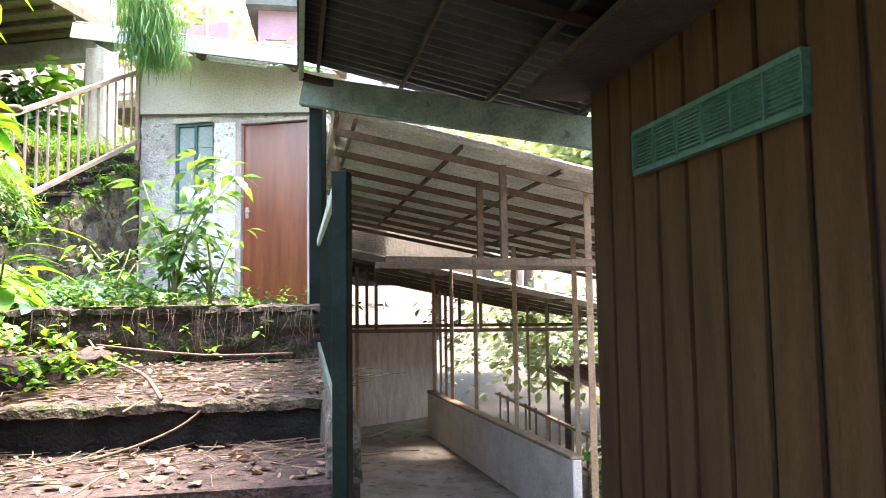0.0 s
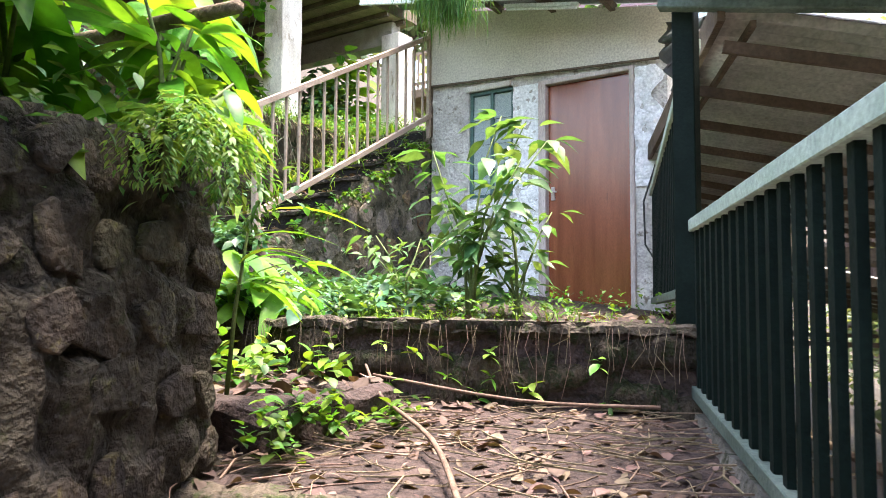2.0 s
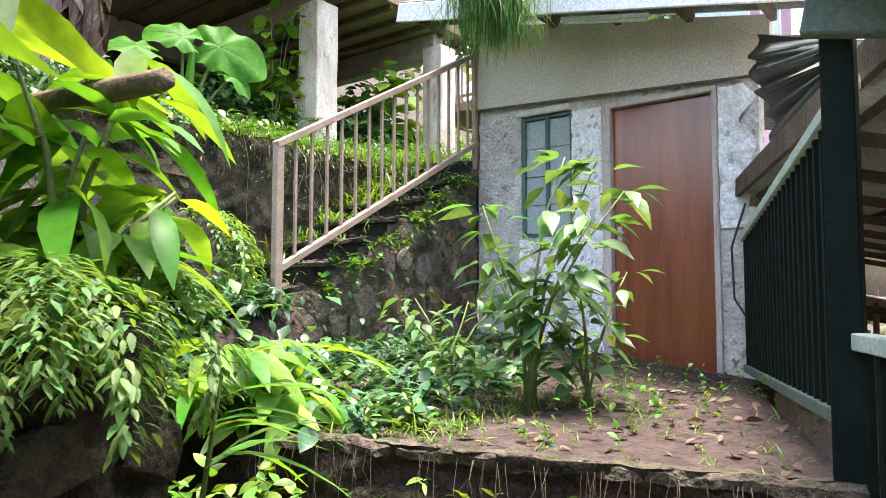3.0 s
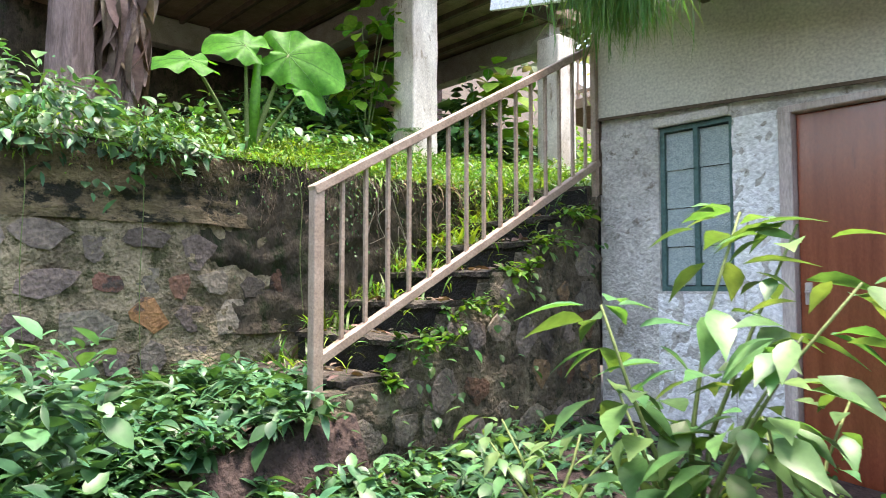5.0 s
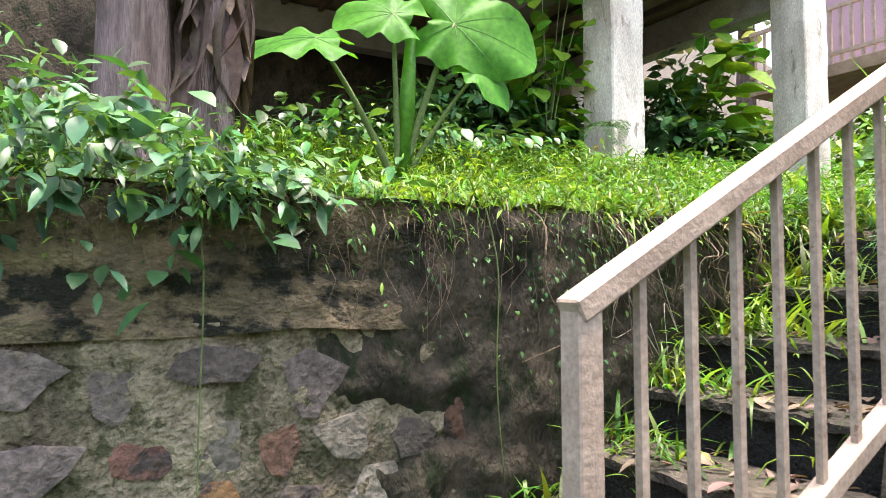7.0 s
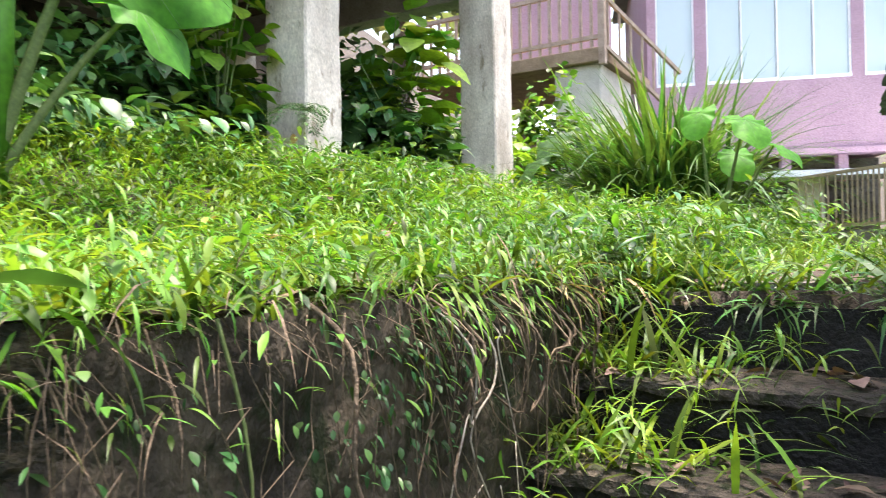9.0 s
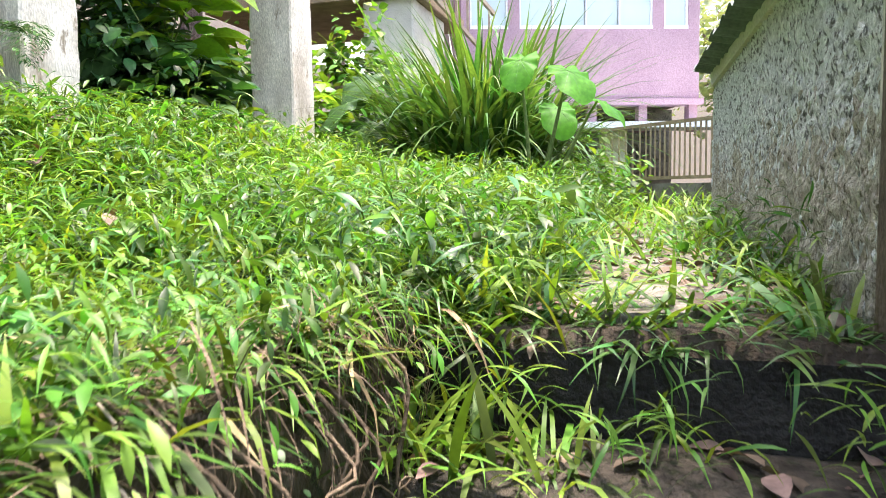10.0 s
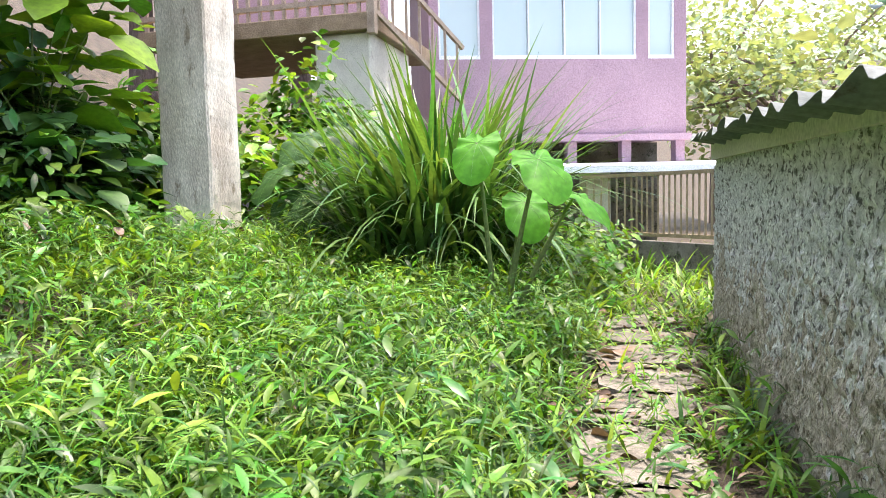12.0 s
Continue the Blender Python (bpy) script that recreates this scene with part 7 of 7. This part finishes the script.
for i, (x, y, s) in enumerate(((5.5, 12, 2.6), (4.0, 17, 3.0), (8, 20, 3.4), (7.5, 7, 3.0), (1.5, 22, 3.2), (-1, 26, 3.5), (-2.0, 31, 4.5), (2, 36, 5.0), (-6.0, 34, 5.0), (6, 30, 5))):
    z0 = -1.5 if y < 24 else 0.0
    tree("tree", "leafy broad-crowned tree in the bright woods beyond", (x, y, z0), 0.16, 3.0 + s, s, 70 + i, "hazed_leaf", 2000 if y < 24 else 2200, (0.22, 0.5) if y < 24 else (0.12, 0.28))
for i, (x, y, z) in enumerate(((-13.5, 15, 5.5), (-14, 20, 6.5), (-12, 23, 6.0), (-15.5, 4, 6.5), (-14, 0, 6))):
    tree("tree", "leafy tree on the hillside above the garden", (x, y, z), 0.2, 3.5, 2.8, 90 + i, "hazed_leaf", 2200, (0.2, 0.42))

# loose wire on the house front
bm = bmesh.new()
tube(bm, [(-1.75, 8.2, 3.0), (-1.84, 8.17, 2.7), (-1.82, 8.14, 2.35), (-1.66, 8.1, 2.1), (-1.4, 8.0, 1.88)], 0.008, 5)
tagset(part("cable", bm, "black_metal"), "loose black cable hanging by the door", "cable")

# ---- stones of the walls ----
wall_stones(wall_stone, (-5.09, 8.1, 2.2), (0, -4.6, 0), (0, 0, 1.0), (1, 0, 0), 5, ["rubble", "rubble", "rubble", "rubble_rust", "rubble", "rubble", "rubble", "rubble_ochre", "rubble", "rubble_rust"], 3, (0.14, 0.36), 0.92, 0.014, None, 0.004)
wall_stones(stair_wall, (-3.985, 8.18, 1.75), (0, -2.15, 0), (0, 0, 1.7), (1, 0, 0), 7, ["rubble", "rubble", "rubble", "rubble", "rubble_rust"], 5, (0.13, 0.34), 0.9, 0.016, lambda cx, cy: 1.75 + cy < side_top(8.18 - cx) - 0.07, 0.004)
for i, ((x0, y0), (x1, y1)) in enumerate(zip(ROCK[:3], ROCK[1:4])):
    d = Vector((x1 - x0, y1 - y0, 0))
    wall_stones(wall_rock, (x0, y0, 0.5), d, (-0.108, 0.018, 1.85), (1, 0, 0), 10, ["dark_rock"] * 4, 9 + i, (0.1, 0.28), 0.9, 0.028, None, 0.008)
